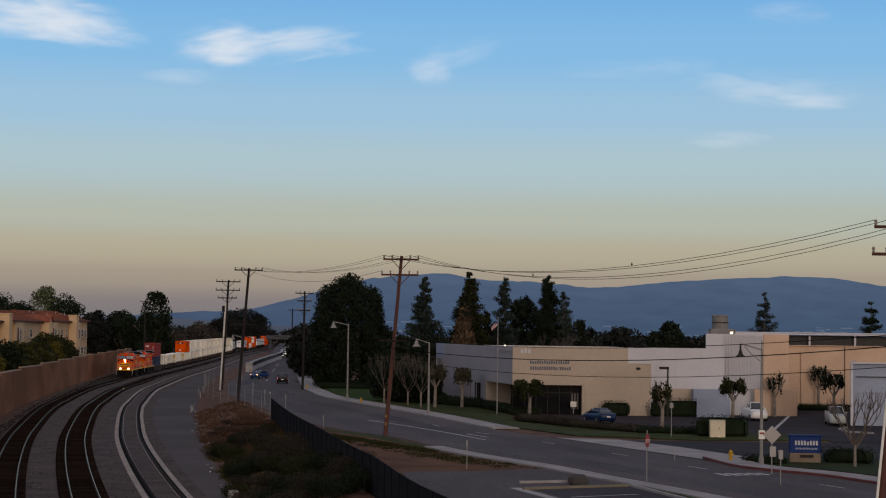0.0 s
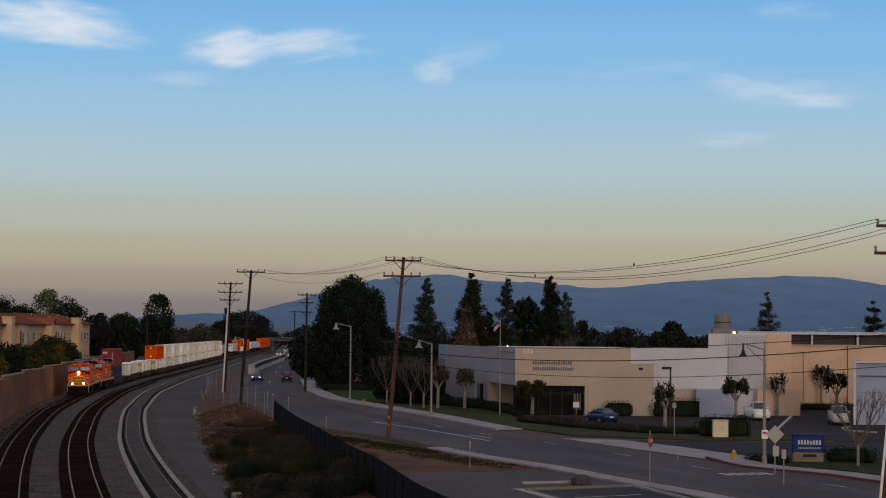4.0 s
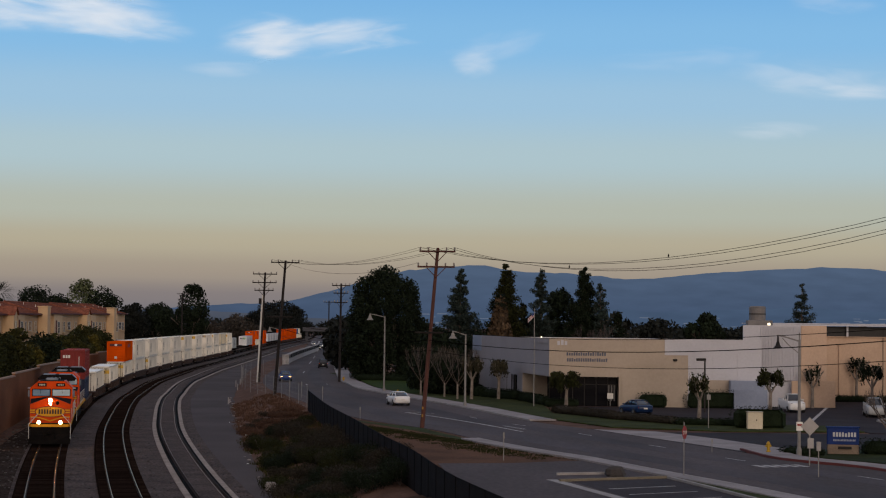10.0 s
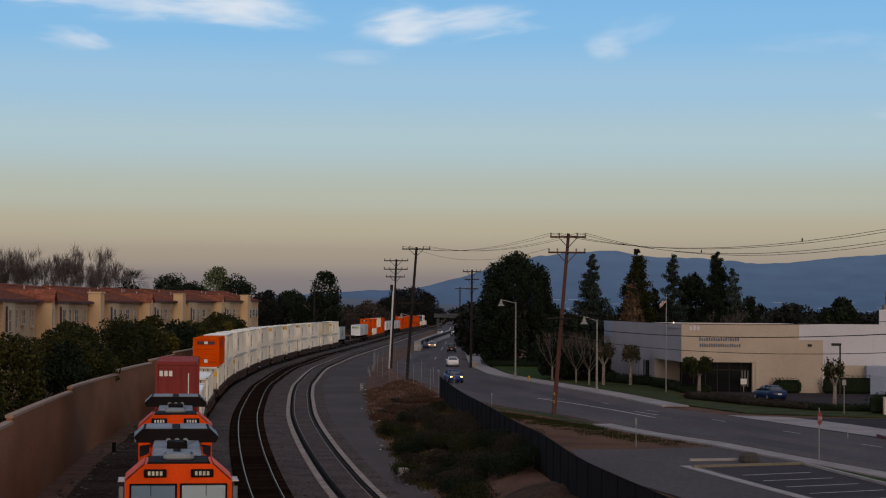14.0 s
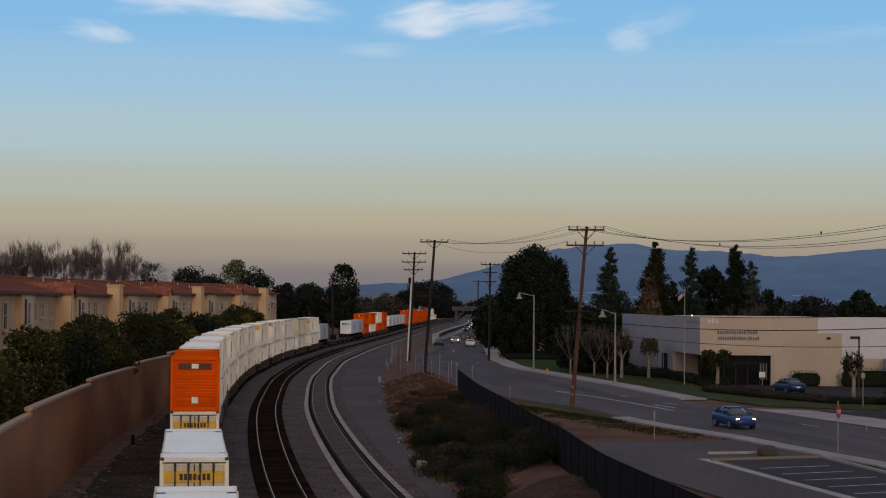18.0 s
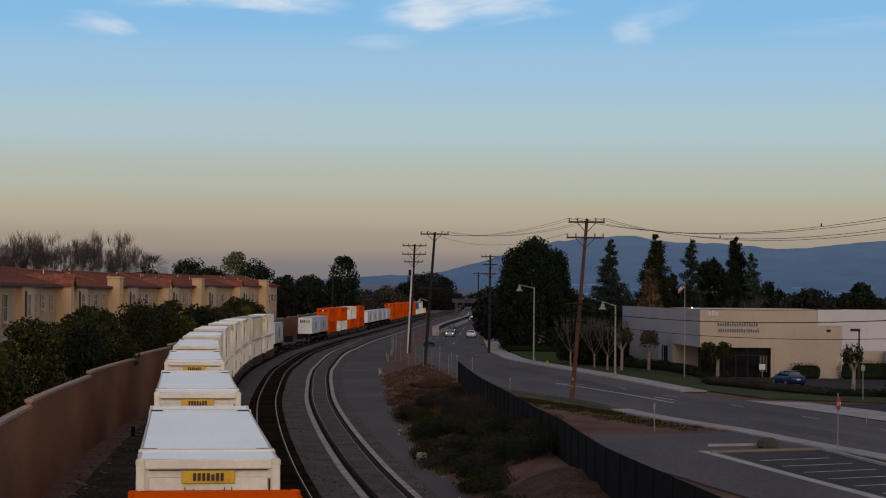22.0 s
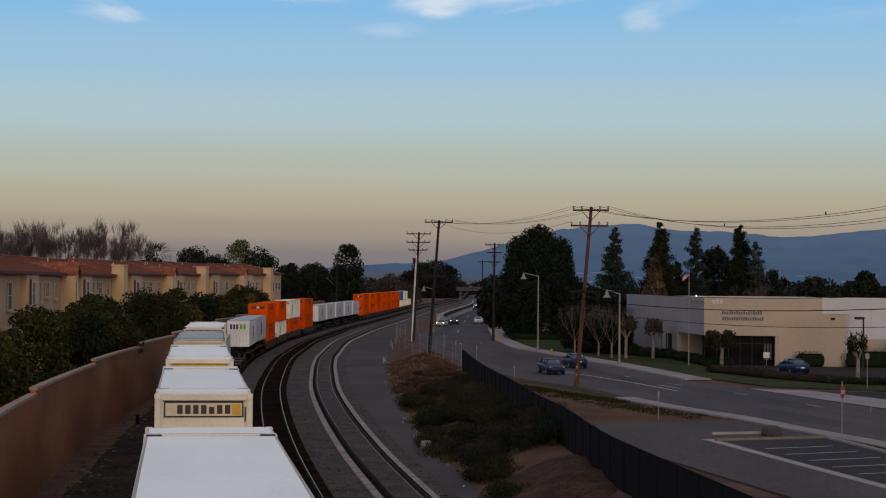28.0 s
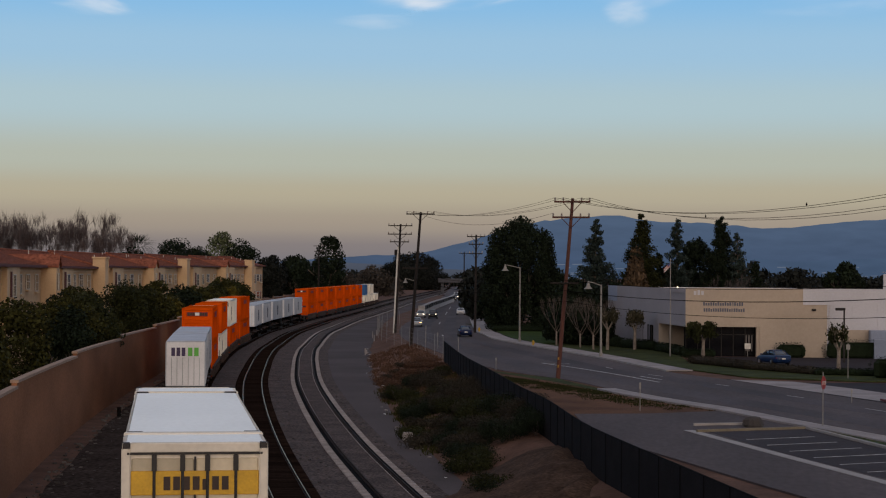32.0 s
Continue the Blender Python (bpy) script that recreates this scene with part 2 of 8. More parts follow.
def line_x(y):
    i = np.clip(np.searchsorted(_ly, y) - 1, 0, len(_ly) - 2)
    h = _ly[i + 1] - _ly[i]
    u = (y - _ly[i]) / h
    return (2 * u**3 - 3 * u**2 + 1) * _lx[i] + (u**3 - 2 * u**2 + u) * h * _lm[i] + (-2 * u**3 + 3 * u**2) * _lx[i + 1] + (u**3 - u**2) * h * _lm[i + 1]


_yy = np.arange(1500, -401, -1.0)
_xx = line_x(_yy)
_ss = 0.28 + np.r_[0, np.cumsum(np.hypot(np.diff(_xx), np.diff(_yy)))]


def line_at(s):
    return Vector((float(np.interp(s, _ss, _xx)), float(np.interp(s, _ss, _yy))))


def table(rows):
    ys, xs = [r[1] for r in rows], [r[0] for r in rows]
    return lambda y: float(np.interp(y, ys, xs))


GRAVEL_EDGE = table([(33, -100), (9, 0), (0.5, 40), (-5.8, 80), (-11.4, 105), (-14.4, 122), (-18.1, 145), (-23, 177), (-30.2, 229), (-37.7, 295), (-42.5, 345), (-47, 420), (-56, 600), (-120, 1400)])
FENCE_LINE = table([(40, -100), (15, 0), (5.5, 45), (-0.4, 73), (-1.7, 80.7), (-3.3, 92), (-5.3, 103.2), (-7.9, 119.6), (-11.5, 141.4), (-15.6, 170.5), (-21.5, 205), (-30, 250), (-36.8, 295), (-41.2, 345), (-45.8, 420), (-54.5, 600), (-118, 1400)])
ROAD_Z = 1.4


def ground_z(x, y):
    g, f = GRAVEL_EDGE(y), FENCE_LINE(y)
    u = min(1, max(0, (x - g) / max(0.5, f - g)))
    z = u * u * (3 - 2 * u) * (ROAD_Z - 0.03)
    if 0 < u < 1:
        z += 0.22 * noise.noise((x * 0.35, y * 0.2, 0)) * math.sin(u * math.pi)
    return z - 0.02


def build_ground():
    ys = [-400, -200, -60] + list(range(0, 420, 4)) + [450, 520, 620, 760, 950, 1250, 1700, 2400, 3400, 4950]
    vs, fs = [], []
    n = 0
    for y in ys:
        g, f = GRAVEL_EDGE(y), FENCE_LINE(y)
        xs = [-4500, -1200, -400, g - 40, g - 25, g - 6] + [g + (f - g) * k / 8 for k in range(9)] + [f + 12, f + 30, f + 80, 400, 1200, 4500]
        n = len(xs)
        vs += [(x, y, ground_z(x, y)) for x in xs]
    for r in range(len(ys) - 1):
        for c in range(n - 1):
            fs.append((r * n + c, r * n + c + 1, (r + 1) * n + c + 1, (r + 1) * n + c))
    solid("ground", MB().add(vs, fs), M["bank"], "dry brown earth on both sides of the railway", "ground", kind="structure", smooth=True)


build_ground()

TRACK_OFF = (0.03, 4.54, 9.0)


def track_points(off, s0, s1, step, side=0.0):
    """Points beside the line; the other tracks draw slowly away from it beyond the curve's near end."""
    out = []
    s = s0
    while s <= s1:
        p, q = line_at(s - 0.5), line_at(s + 0.5)
        t = (q - p).normalized()
        spread = 1 + 0.08 * min(1, max(0, (p.y - 98) / 115))
        out.append((line_at(s) + Vector((-t.y, t.x)) * (off * spread + side), t))
        s += step
    return out


M["rail"].node_tree.nodes["Principled BSDF"].inputs["Specular Tint"].default_value = (0.34, 0.25, 0.18, 1)
# Near-black that paints the shade and base beside the new rails
M["rail_shade"] = material("rail_side_shade", (0.008, 0.007, 0.007), 0.95, var=0.3, spec=0.02)


def build_tracks():
    s0, s1 = 60, 1700
    # ballast beds
    for i, off in enumerate(TRACK_OFF[:2]):
        P = track_points(off, s0, s1, 5)
        A = [p + Vector((-t.y, t.x)) * (1.12, 0.95)[i] for p, t in P]
        B = [p - Vector((-t.y, t.x)) * 1.42 for p, t in P]
        solid("track_bed", MB().slab(B, A, 0.075, 0.1), M["ballast_dark"], "dark oily ballast between the rails", "track bed", kind="structure")
    P = track_points(0, s0, s1, 5)
    A = [p + Vector((-t.y, t.x)) * -1.6 for p, t in P]
    B = [p for p, t in track_points(11.3, s0, s1, 5)]
    solid("ballast", MB().slab(A, B, 0.03, 0.1), M["ballast"], "grey crushed stone ballast under three tracks", "ballast", kind="structure")
    for i, off in enumerate(TRACK_OFF):
        new_line = i == 2
        tr = empty("railway_track", ("new track on pale concrete ties, dark rails" if new_line else "curved track with shiny rails on dark wooden ties"), "railway track", "railway tracks")
        for side in (-0.752, 0.752):
            P = track_points(off, s0, s1, 4, side)
            web, head = MB(), MB()
            wa = [p + Vector((-t.y, t.x)) * 0.07 for p, t in P]
            wb = [p - Vector((-t.y, t.x)) * 0.07 for p, t in P]
            zr = RAIL_Z + (0.06 if new_line else 0)
            web.slab(wb, wa, 0.11 + (0.06 if new_line else 0), 0.06)
            wa2 = [p + Vector((-t.y, t.x)) * 0.02 for p, t in P]
            wb2 = [p - Vector((-t.y, t.x)) * 0.02 for p, t in P]
            web.slab(wb2, wa2, zr - 0.03, 0.12)
            ha = [p + Vector((-t.y, t.x)) * 0.025 for p, t in P]
            hb = [p - Vector((-t.y, t.x)) * 0.025 for p, t in P]
            head.slab(hb, ha, zr, 0.035)
            rail = part("rail", web, M["rail_rust"], tr, "rusty rail web and foot")
            part("rail_head", head, M["rail_rust"] if new_line else M["rail"], rail, "dull unused rail head" if new_line else "polished rail head")
            if new_line:
                dark_band = MB()
                o = 0.11 if side > 0 else -0.11
                pa = [p + Vector((-t.y, t.x)) * (o + 0.18) for p, t in P]
                pb = [p + Vector((-t.y, t.x)) * (o - 0.18) for p, t in P]
                dark_band.slab(pb, pa, 0.118, 0.02)
                part("clip_strip", dark_band, M["rail_shade"], rail, "dark strip painting shade and rail base beside the rail")
        ties = MB()
        step = 0.62
        for p, t in track_points(off, 900 if new_line else 1150, 1520, step):
            a = math.atan2(t.y, t.x)
            ties.box(p.x, p.y, 0.0, 0.26, 2.78 if new_line else 2.6, 0.112 if new_line else 0.088, a + random.uniform(-0.01, 0.01))
        tagged(part("tie_run", ties, M["tie_concrete" if new_line else "tie_wood"], tr, "evenly spaced ties"), kind="stuff")
        if new_line:
            P = track_points(off, s0, s1, 5)
            mid = MB().slab([p - Vector((-t.y, t.x)) * 0.60 for p, t in P], [p + Vector((-t.y, t.x)) * 0.60 for p, t in P], 0.119, 0.05)
            part("crib_ballast", mid, M["ballast"], tr, "grey stone filling the middle of the track")
            far = MB()
            P = track_points(off, 60, 900, 6)
            far.slab([p - Vector((-t.y, t.x)) * 1.3 for p, t in P], [p + Vector((-t.y, t.x)) * 1.3 for p, t in P], 0.1, 0.06)
            part("tie_run", far, M["tie_concrete"], tr, "distant run of concrete ties")


build_tracks()

# gravel lane beside the tracks
_P = track_points(11.3, 900, 1640, 6)
_A = [p for p, t in _P]
_B = [Vector((max(GRAVEL_EDGE(p.y) + 0.35 * noise.noise((p.x, p.y * 0.3, 3)), p.x + 0.5), p.y)) for p, t in _P]
solid("gravel_lane", MB().slab(_A, _B, 0.035, 0.08), M["gravel"], "compacted grey gravel service lane beside the tracks", "gravel lane", kind="structure")

# ---- block wall along the line ----
WALL = [(-10, 20), (-16, 40), (-21.5, 60), (-26.2, 80), (-33, 114), (-38.3, 145), (-43, 175), (-48.2, 207), (-51.8, 232), (-57.4, 277), (-64.6, 336), (-73, 413), (-80, 480)]


def build_wall():
    pts = smooth_line([Vector(p) for p in WALL], 1.0)
    w = tagged(new("wall_west"), "stepped brown block sound wall along the tracks", "wall", kind="structure")
    k = 0
    while 21 + 29.1 * k < 470:
        y0, y1 = 21 + 29.1 * k, min(21 + 29.1 * (k + 1), 478)
        body, cap = MB(), MB()
        P = [Vector((float(np.interp(y, [p.y for p in pts], [p.x for p in pts])), y)) for y in np.linspace(y0, y1, 7)]
        tops = [4.68 - 0.25 * i / 6 for i in range(7)]
        body.slab(offset_line(P, -0.12), offset_line(P, 0.12), [z - 0.12 for z in tops], 5.0)
        cap.slab(offset_line(P, -0.18), offset_line(P, 0.18), tops, 0.13)
        pan = part("wall_panel", body, M["wall_block"], w)
        part("cap", cap, M["wall_cap"], pan)
        k += 1


build_wall()

# pale rubble along the foot of the wall
_rw = random.Random(77)
_mb = MB()
_base = [p for p in smooth_line([Vector(p) for p in WALL], 0.5) if 60 < p.y < 330]
for _p in _base[::2]:
    for _k in range(3):
        _s = _rw.uniform(0.05, 0.17)
        _mb.box(_p.x + _rw.uniform(0.9, 2.4), _p.y + _rw.uniform(-0.6, 0.6), -0.03, _s * 1.5, _s, _s * 0.7, _rw.uniform(0, 3), 0.02)
solid("wall_rubble", _mb, material("pale_rubble", (0.095, 0.085, 0.08), 0.95, island=0.5, spec=0.05), "scattered pale stones along the wall foot", "rubble", kind="stuff")
_mb = MB()
for _i in range(2600):
    _s0 = _rw.uniform(1120, 1490)
    _o = _rw.choice((_rw.uniform(1.4, 3.0), _rw.uniform(5.9, 7.4), _rw.uniform(10.4, 11.2), _rw.uniform(-2.8, -1.4), _rw.uniform(-9, -3)))
    _q, _q2 = line_at(_s0), line_at(_s0 + 0.5)
    _t = (_q2 - _q).normalized()
    _q = _q + Vector((-_t.y, _t.x)) * _o
    _s = _rw.uniform(0.05, 0.11)
    _mb.box(_q.x, _q.y, 0.02 if _o > -3 else -0.03, _s * 1.3, _s, _s * 0.6, _rw.uniform(0, 3))
solid("loose_stones", _mb, material("loose_ballast_stone", (0.085, 0.078, 0.078), 0.95, island=0.5, spec=0.05), "loose stones scattered over the ballast", "stones", kind="stuff")

# dark cinders between the wall and the first track
_ys = list(range(30, 400, 5))
_wx = table([(p[0], p[1]) for p in WALL])
solid("cinder_path", MB().slab([Vector((_wx(y) + 1.5 + 0.5 * noise.noise((y * 0.13, 4, 0)), y)) for y in _ys], [Vector((float(line_x(y)) - 1.45, y)) for y in _ys], 0.012, 0.06),
      material("dark_cinders", (0.050, 0.040, 0.036), 0.95, var=0.6, scale=0.4, stain=0.3, fine=4, bump=0.8, spec=0.0), "dark cinder ground along the wall", "cinder path", kind="structure")

# ---- the train ----
SPEED = 22.0
MOVING = []  # things, their rows


def train_rows(front, back, t_step=1.0):
    """Rows for a rigid piece of the train: s of its front and back at 0 s."""
    rows = []
    t = 0.0
    while t <= 32.001:
        a, b = front + SPEED * t, back + SPEED * t
        q = (a - b) * 0.17
        p1, p2 = line_at(b + q), line_at(a - q)
        c = (p1 + p2) / 2
        h = math.degrees(math.atan2(p2.y - p1.y, p2.x - p1.x))
        rows.append((t, pose(c.x, c.y, RAIL_Z, 0, 0, h)))
        t += t_step
    return rows


def ride(ob, front, back):
    MOVING.append((ob, train_rows(front, back)))
    ob.matrix_basis = MOVING[-1][1][0][1]
    return ob

# The white paint's cream tint has the warm low light put into it
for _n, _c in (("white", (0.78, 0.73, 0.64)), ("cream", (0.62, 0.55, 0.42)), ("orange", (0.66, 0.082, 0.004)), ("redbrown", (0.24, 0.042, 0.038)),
                   ("navy", (0.04, 0.05, 0.09)), ("grey", (0.34, 0.37, 0.38)), ("palegrey", (0.43, 0.45, 0.49)), ("trailer", (0.72, 0.72, 0.74)), ("bluebox", (0.05, 0.14, 0.32))):
    M["c_" + _n] = material(_n + "_container_paint", _c, 0.55, var=0.06, scale=0.5, stain=0.14, bump=0.06, fine=9, rand=0.12, spec=0.05, stretch=(0.5, 1, 1))
M["c_orange"].node_tree.nodes["Principled BSDF"].inputs["Specular IOR Level"].default_value = 0.0
# Paler than the white sides: sky brightness is put into the roof colour
M["c_roof"] = material("skylit_roof_paint", (0.93, 0.96, 0.93), 0.5, var=0.03, scale=0.4, stain=0.05, bump=0.04, fine=9, rand=0.04, spec=0.05, stretch=(0.4, 1, 1))
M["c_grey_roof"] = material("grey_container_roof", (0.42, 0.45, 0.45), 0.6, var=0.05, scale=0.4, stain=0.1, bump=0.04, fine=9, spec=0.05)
M["frame_dark"] = material("dark_seam_steel", (0.03, 0.028, 0.028), 0.7, var=0.2)
M["car_brown"] = material("brown_railcar_steel", (0.055, 0.032, 0.026), 0.85, var=0.25, scale=0.8, stain=0.3, rand=0.2)
M["black"] = material("black_running_gear", (0.009, 0.008, 0.008), 0.9, var=0.3, spec=0.04)
M["wheel"] = material("wheel_steel", (0.06, 0.05, 0.045), 0.6, 0.5, var=0.2)
M["placard"] = material("yellow_placard", (0.62, 0.36, 0.02), 0.5, var=0.08, scale=2, stain=0.15)
M["ink"] = material("dark_lettering", (0.035, 0.02, 0.015), 0.6, var=0.1)
M["pale"] = material("pale_lettering", (0.72, 0.70, 0.66), 0.6, var=0.08)
M["purple"] = material("dark_purple_mark", (0.03, 0.012, 0.07), 0.5, var=0.05)
M["green"] = material("green_mark", (0.10, 0.42, 0.05), 0.5, var=0.05)

PROTO = {}


def marks(parent, x, y, z, w, h, n, mat, name="marking", label="", gap=0.25, axis="x", seed=0):
    """A row of plain bars where writing stands: on a face across x (axis x) or along the side (axis y)."""
    r = random.Random(seed)
    mb = MB()
    pitch = w / n
    for i in range(n):
        c = -w / 2 + pitch * (i + 0.5)
        hh = h * r.choice((1, 1, 0.8))
        if axis == "x":
            mb.box(x, y + c, z, 0.012, pitch * (1 - gap), hh)
        else:
            mb.box(x + c, y, z, pitch * (1 - gap), 0.012, hh)
    return part(name, mb, mat, parent, label)


def lettering(parent, text, size, mat, m, label=""):
    """Readable words as a thin mesh, facing the pose's z."""
    cu = bpy.data.curves.new("lettering", "FONT")
    cu.body, cu.size, cu.extrude, cu.align_x, cu.resolution_u = text, size, 0.004, "CENTER", 2
    tmp = bpy.data.objects.new("lettering", cu)
    me = bpy.data.meshes.new_from_object(tmp)
    bpy.data.objects.remove(tmp)
    me.materials.clear()
    me.materials.append(mat)
    return part("lettering", me, None, parent, label, m=m)


def make_container(style, L, W=2.59, H=2.9):
    """A container on local x, floor at 0, its front towards +x."""
    key = (style, L)
    if key in PROTO:
        return PROTO[key], True
    paint = {"jb": "c_white", "jb_dark": "c_white", "jb_big": "c_white", "door": "c_white", "plain": "c_white", "grey": "c_grey", "orange": "c_orange", "tex": "c_redbrown", "navy": "c_navy", "blue": "c_bluebox"}[style]
    label = {"jb": "white intermodal container with a yellow placard on its end", "jb_dark": "white intermodal container with a pale framed placard", "jb_big": "white intermodal container with a large yellow placard",
             "door": "white intermodal container with barred doors and yellow placard", "plain": "plain white intermodal container with scuffed roof", "grey": "grey-roofed cream intermodal container on the train",
             "orange": "bright orange ribbed intermodal container with dark sign band", "tex": "dark red corrugated shipping container with pale lettering", "navy": "dark navy corrugated shipping container low in its car",
             "blue": "blue shipping container near the train's tail"}[style]
    c = empty("container", label, "container", "containers on the train")
    if style in ("tex", "navy", "blue"):
        W = 2.44
    hx, hy = L / 2, W / 2
    body = MB().box(0, 0, 0.12, L - 0.16, W - 0.08, H - 0.2)
    steel = style in ("tex", "navy", "orange", "blue")
    pitch = 0.28 if style in ("tex", "navy", "blue") else 0.61
    n = int((L - 0.8) / pitch)
    for k in range(n):
        x = -(n - 1) * pitch / 2 + k * pitch
        for s in (-1, 1):
            body.box(x, s * (hy - 0.035), 0.2, pitch * (0.45 if steel else 0.09), 0.05, H - 0.4)
    part("body", body, M["c_cream"] if style == "grey" else M[paint], c)
    for s in (-1, 1):
        part("bottom_rail", MB().box(0, s * (hy - 0.06), 0, L - 0.3, 0.12, 0.16, 0, 0.02), M[paint], c)
        part("top_rail", MB().box(0, s * (hy - 0.05), H - 0.14, L - 0.3, 0.1, 0.13, 0, 0.02), M[paint], c)
    roof = MB().box(0, 0, H - 0.07, L - 0.3, W - 0.16, 0.06)
    if style == "tex":
        k = -hx + 0.5
        while k < hx - 0.4:
            roof.box(k, 0, H - 0.02, 0.14, W - 0.3, 0.045)
            k += 0.3
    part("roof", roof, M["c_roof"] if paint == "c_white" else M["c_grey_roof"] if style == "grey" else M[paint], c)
    if L > 15:
        for s in (-1, 1):
            xs = s * (hx - 1.98)
            fr = part("stacking_frame", MB().box(xs, 0, H - 0.05, 0.32, W, 0.07, 0, 0.02), M[paint], c)
            part("seam", MB().box(xs - s * 0.19, 0, H - 0.03, 0.025, W - 0.35, 0.034), M["c_cream"], fr)
            for q in (-1, 1):
                part("socket", MB().box(xs - s * 0.2, q * (hy - 0.2), H - 0.02, 0.07, 0.3, 0.045, 0, 0.012), M["frame_dark"], fr)
                part("post", MB().box(xs, q * (hy - 0.02), 0.05, 0.3, 0.06, H - 0.12), M[paint], fr)
    for s in (-1, 1):
        fr = MB()
        for q in (-1, 1):
            fr.box(s * (hx - 0.07), q * (hy - 0.08), 0, 0.14, 0.16, H, 0, 0.02)
        fr.box(s * (hx - 0.07), 0, H - 0.18, 0.14, W - 0.3, 0.18, 0, 0.02).box(s * (hx - 0.07), 0, 0, 0.14, W - 0.3, 0.22, 0, 0.02)
        part("end_frame", fr, M["c_cream"] if style == "grey" else M[paint], c)
        if style == "grey":
            part("top_edge", MB().box(s * (hx - 0.07), 0, H - 0.06, 0.16, W - 0.1, 0.07, 0, 0.02), M["c_palegrey"], c, "pale blue-grey top edge")
        for q in (-1, 1):
            for z in (0, H - 0.12):
                part("corner_casting", MB().box(s * (hx - 0.085), q * (hy - 0.075), z, 0.18, 0.165, 0.125, 0, 0.02), M["frame_dark"] if style == "door" else M[paint], c)
    x = hx - 0.06
    if style in ("jb", "jb_big", "jb_dark"):
        w, h, z0 = {"jb": (0.96, 0.25, H - 0.44), "jb_big": (2.12, 0.56, H - 0.76), "jb_dark": (2.1, 0.42, H - 0.62)}[style]
        pn = part("end_panel", MB().box(x - 0.02, 0, 0.3, 0.05, W - 0.42, H - 0.62, 0, 0.02), M["c_white"], c)
        # A dark box draws the shadow line above the panel
        part("panel_frame", MB().box(x, 0, H - 0.2, 0.1, W - 0.45, 0.02), M["frame_dark"], pn, "dark strip standing for the shadow gap over the panel")
        plate = part("placard", MB().box(x + 0.03, 0, z0, 0.04, w, h, 0, 0.01), M["placard"] if style != "jb_dark" else M["frame_dark"], c, "yellow placard" if style != "jb_dark" else "pale framed placard")
        if style == "jb_dark":
            part("placard_field", MB().box(x + 0.055, 0, z0 + 0.04, 0.012, w - 0.08, h - 0.08), M["c_cream"], plate)
            part("placard_wing", MB().box(x + 0.066, w * 0.41, z0 + 0.06, 0.012, w * 0.11, h - 0.12), M["placard"], plate)
        marks(plate, x + 0.062, 0, z0 + h * 0.22, w * (0.7 if style == "jb_dark" else 0.6), h * 0.56, 7, M["ink"], "lettering_bar", gap=0.32)
        if style == "jb":
            lettering(c, "Intermodal", 0.2, M["ink"], Matrix.Translation((x + 0.03, 0, z0 - 0.2)) @ pose(0, 0, 0, 90, 0, 90))
        marks(c, x + 0.02, 1.1, H - 0.75, 0.05, 0.4, 1, M["ink"], "number_bar", gap=0.3)
    elif style == "grey":
        part("end_panel", MB().box(x - 0.02, 0, 0.24, 0.06, W - 0.36, H - 0.5, 0, 0.02), M["c_cream"], c, "plain tan end panel")
    elif style in ("door", "plain"):
        for q in (-1, 1):
            d = part("door_leaf", MB().box(x - 0.02, q * 0.57, 0.22, 0.06, 1.1, H - 0.5, 0, 0.02), M["c_cream"] if style == "door" else M[paint], c)
            for r in (0.22, 0.72):
                part("lock_rod", MB().cyl((x + 0.05, q * r, 0.15), (x + 0.05, q * r, H - 0.2), 0.028, n=6).box(x + 0.05, q * r, H - 0.5, 0.07, 0.09, 0.28), M["frame_dark"], d)
        part("door_seam", MB().box(x + 0.012, 0, 0.2, 0.02, 0.04, H - 0.45).box(x + 0.03, 0, H - 0.21, 0.05, W - 0.2, 0.04), M["frame_dark"], c)
        if style == "door":
            plate = part("placard", MB().box(x + 0.02, 0, H - 0.93, 0.03, 2.26, 0.43, 0, 0.01), M["placard"], c, "yellow placard behind the lock rods")
            marks(plate, x + 0.04, 0.02, H - 0.84, 1.2, 0.24, 7, M["ink"], "lettering_bar", gap=0.3)
    elif style == "orange":
        for k in range(11):
            part("end_rib", MB().box(x, 0, 0.28 + k * 0.16, 0.09, W - 0.5, 0.085, 0, 0.02), M[paint], c)
        band = part("sign_band", MB().box(x + 0.02, 0, H - 0.68, 0.05, 1.78, 0.36, 0, 0.01), M["c_redbrown"], c, "dark sign band")
        marks(band, x + 0.05, 0, H - 0.62, 1.65, 0.24, 8, M["ink"], "lettering_bar", gap=0.2)
        part("plate", MB().box(x + 0.06, 0, H - 0.62, 0.012, 0.36, 0.25).box(x + 0.075, 0, H - 0.57, 0.012, 0.12, 0.14), M["pale"], band, "small pale plate")
        part("plate", MB().box(x + 0.06, 0, 0.42, 0.015, 0.34, 0.34), M["pale"], c, "small pale plate")
    elif style in ("tex", "navy", "blue"):
        for k in range(9):
            part("end_corrugation", MB().box(x - 0.01, -0.98 + k * 0.245, 0.22, 0.08, 0.13, H - 0.5, 0, 0.02), M[paint], c)
        if style == "tex":
            marks(c, x + 0.045, -0.62, H - 0.78, 0.78, 0.3, 3, M["pale"], "lettering_bar", "pale lettering bars", gap=0.3)
            part("stripe_mark", MB().box(x + 0.045, 0.62, 0.5, 0.012, 0.06, 1.8), M["pale"], c)
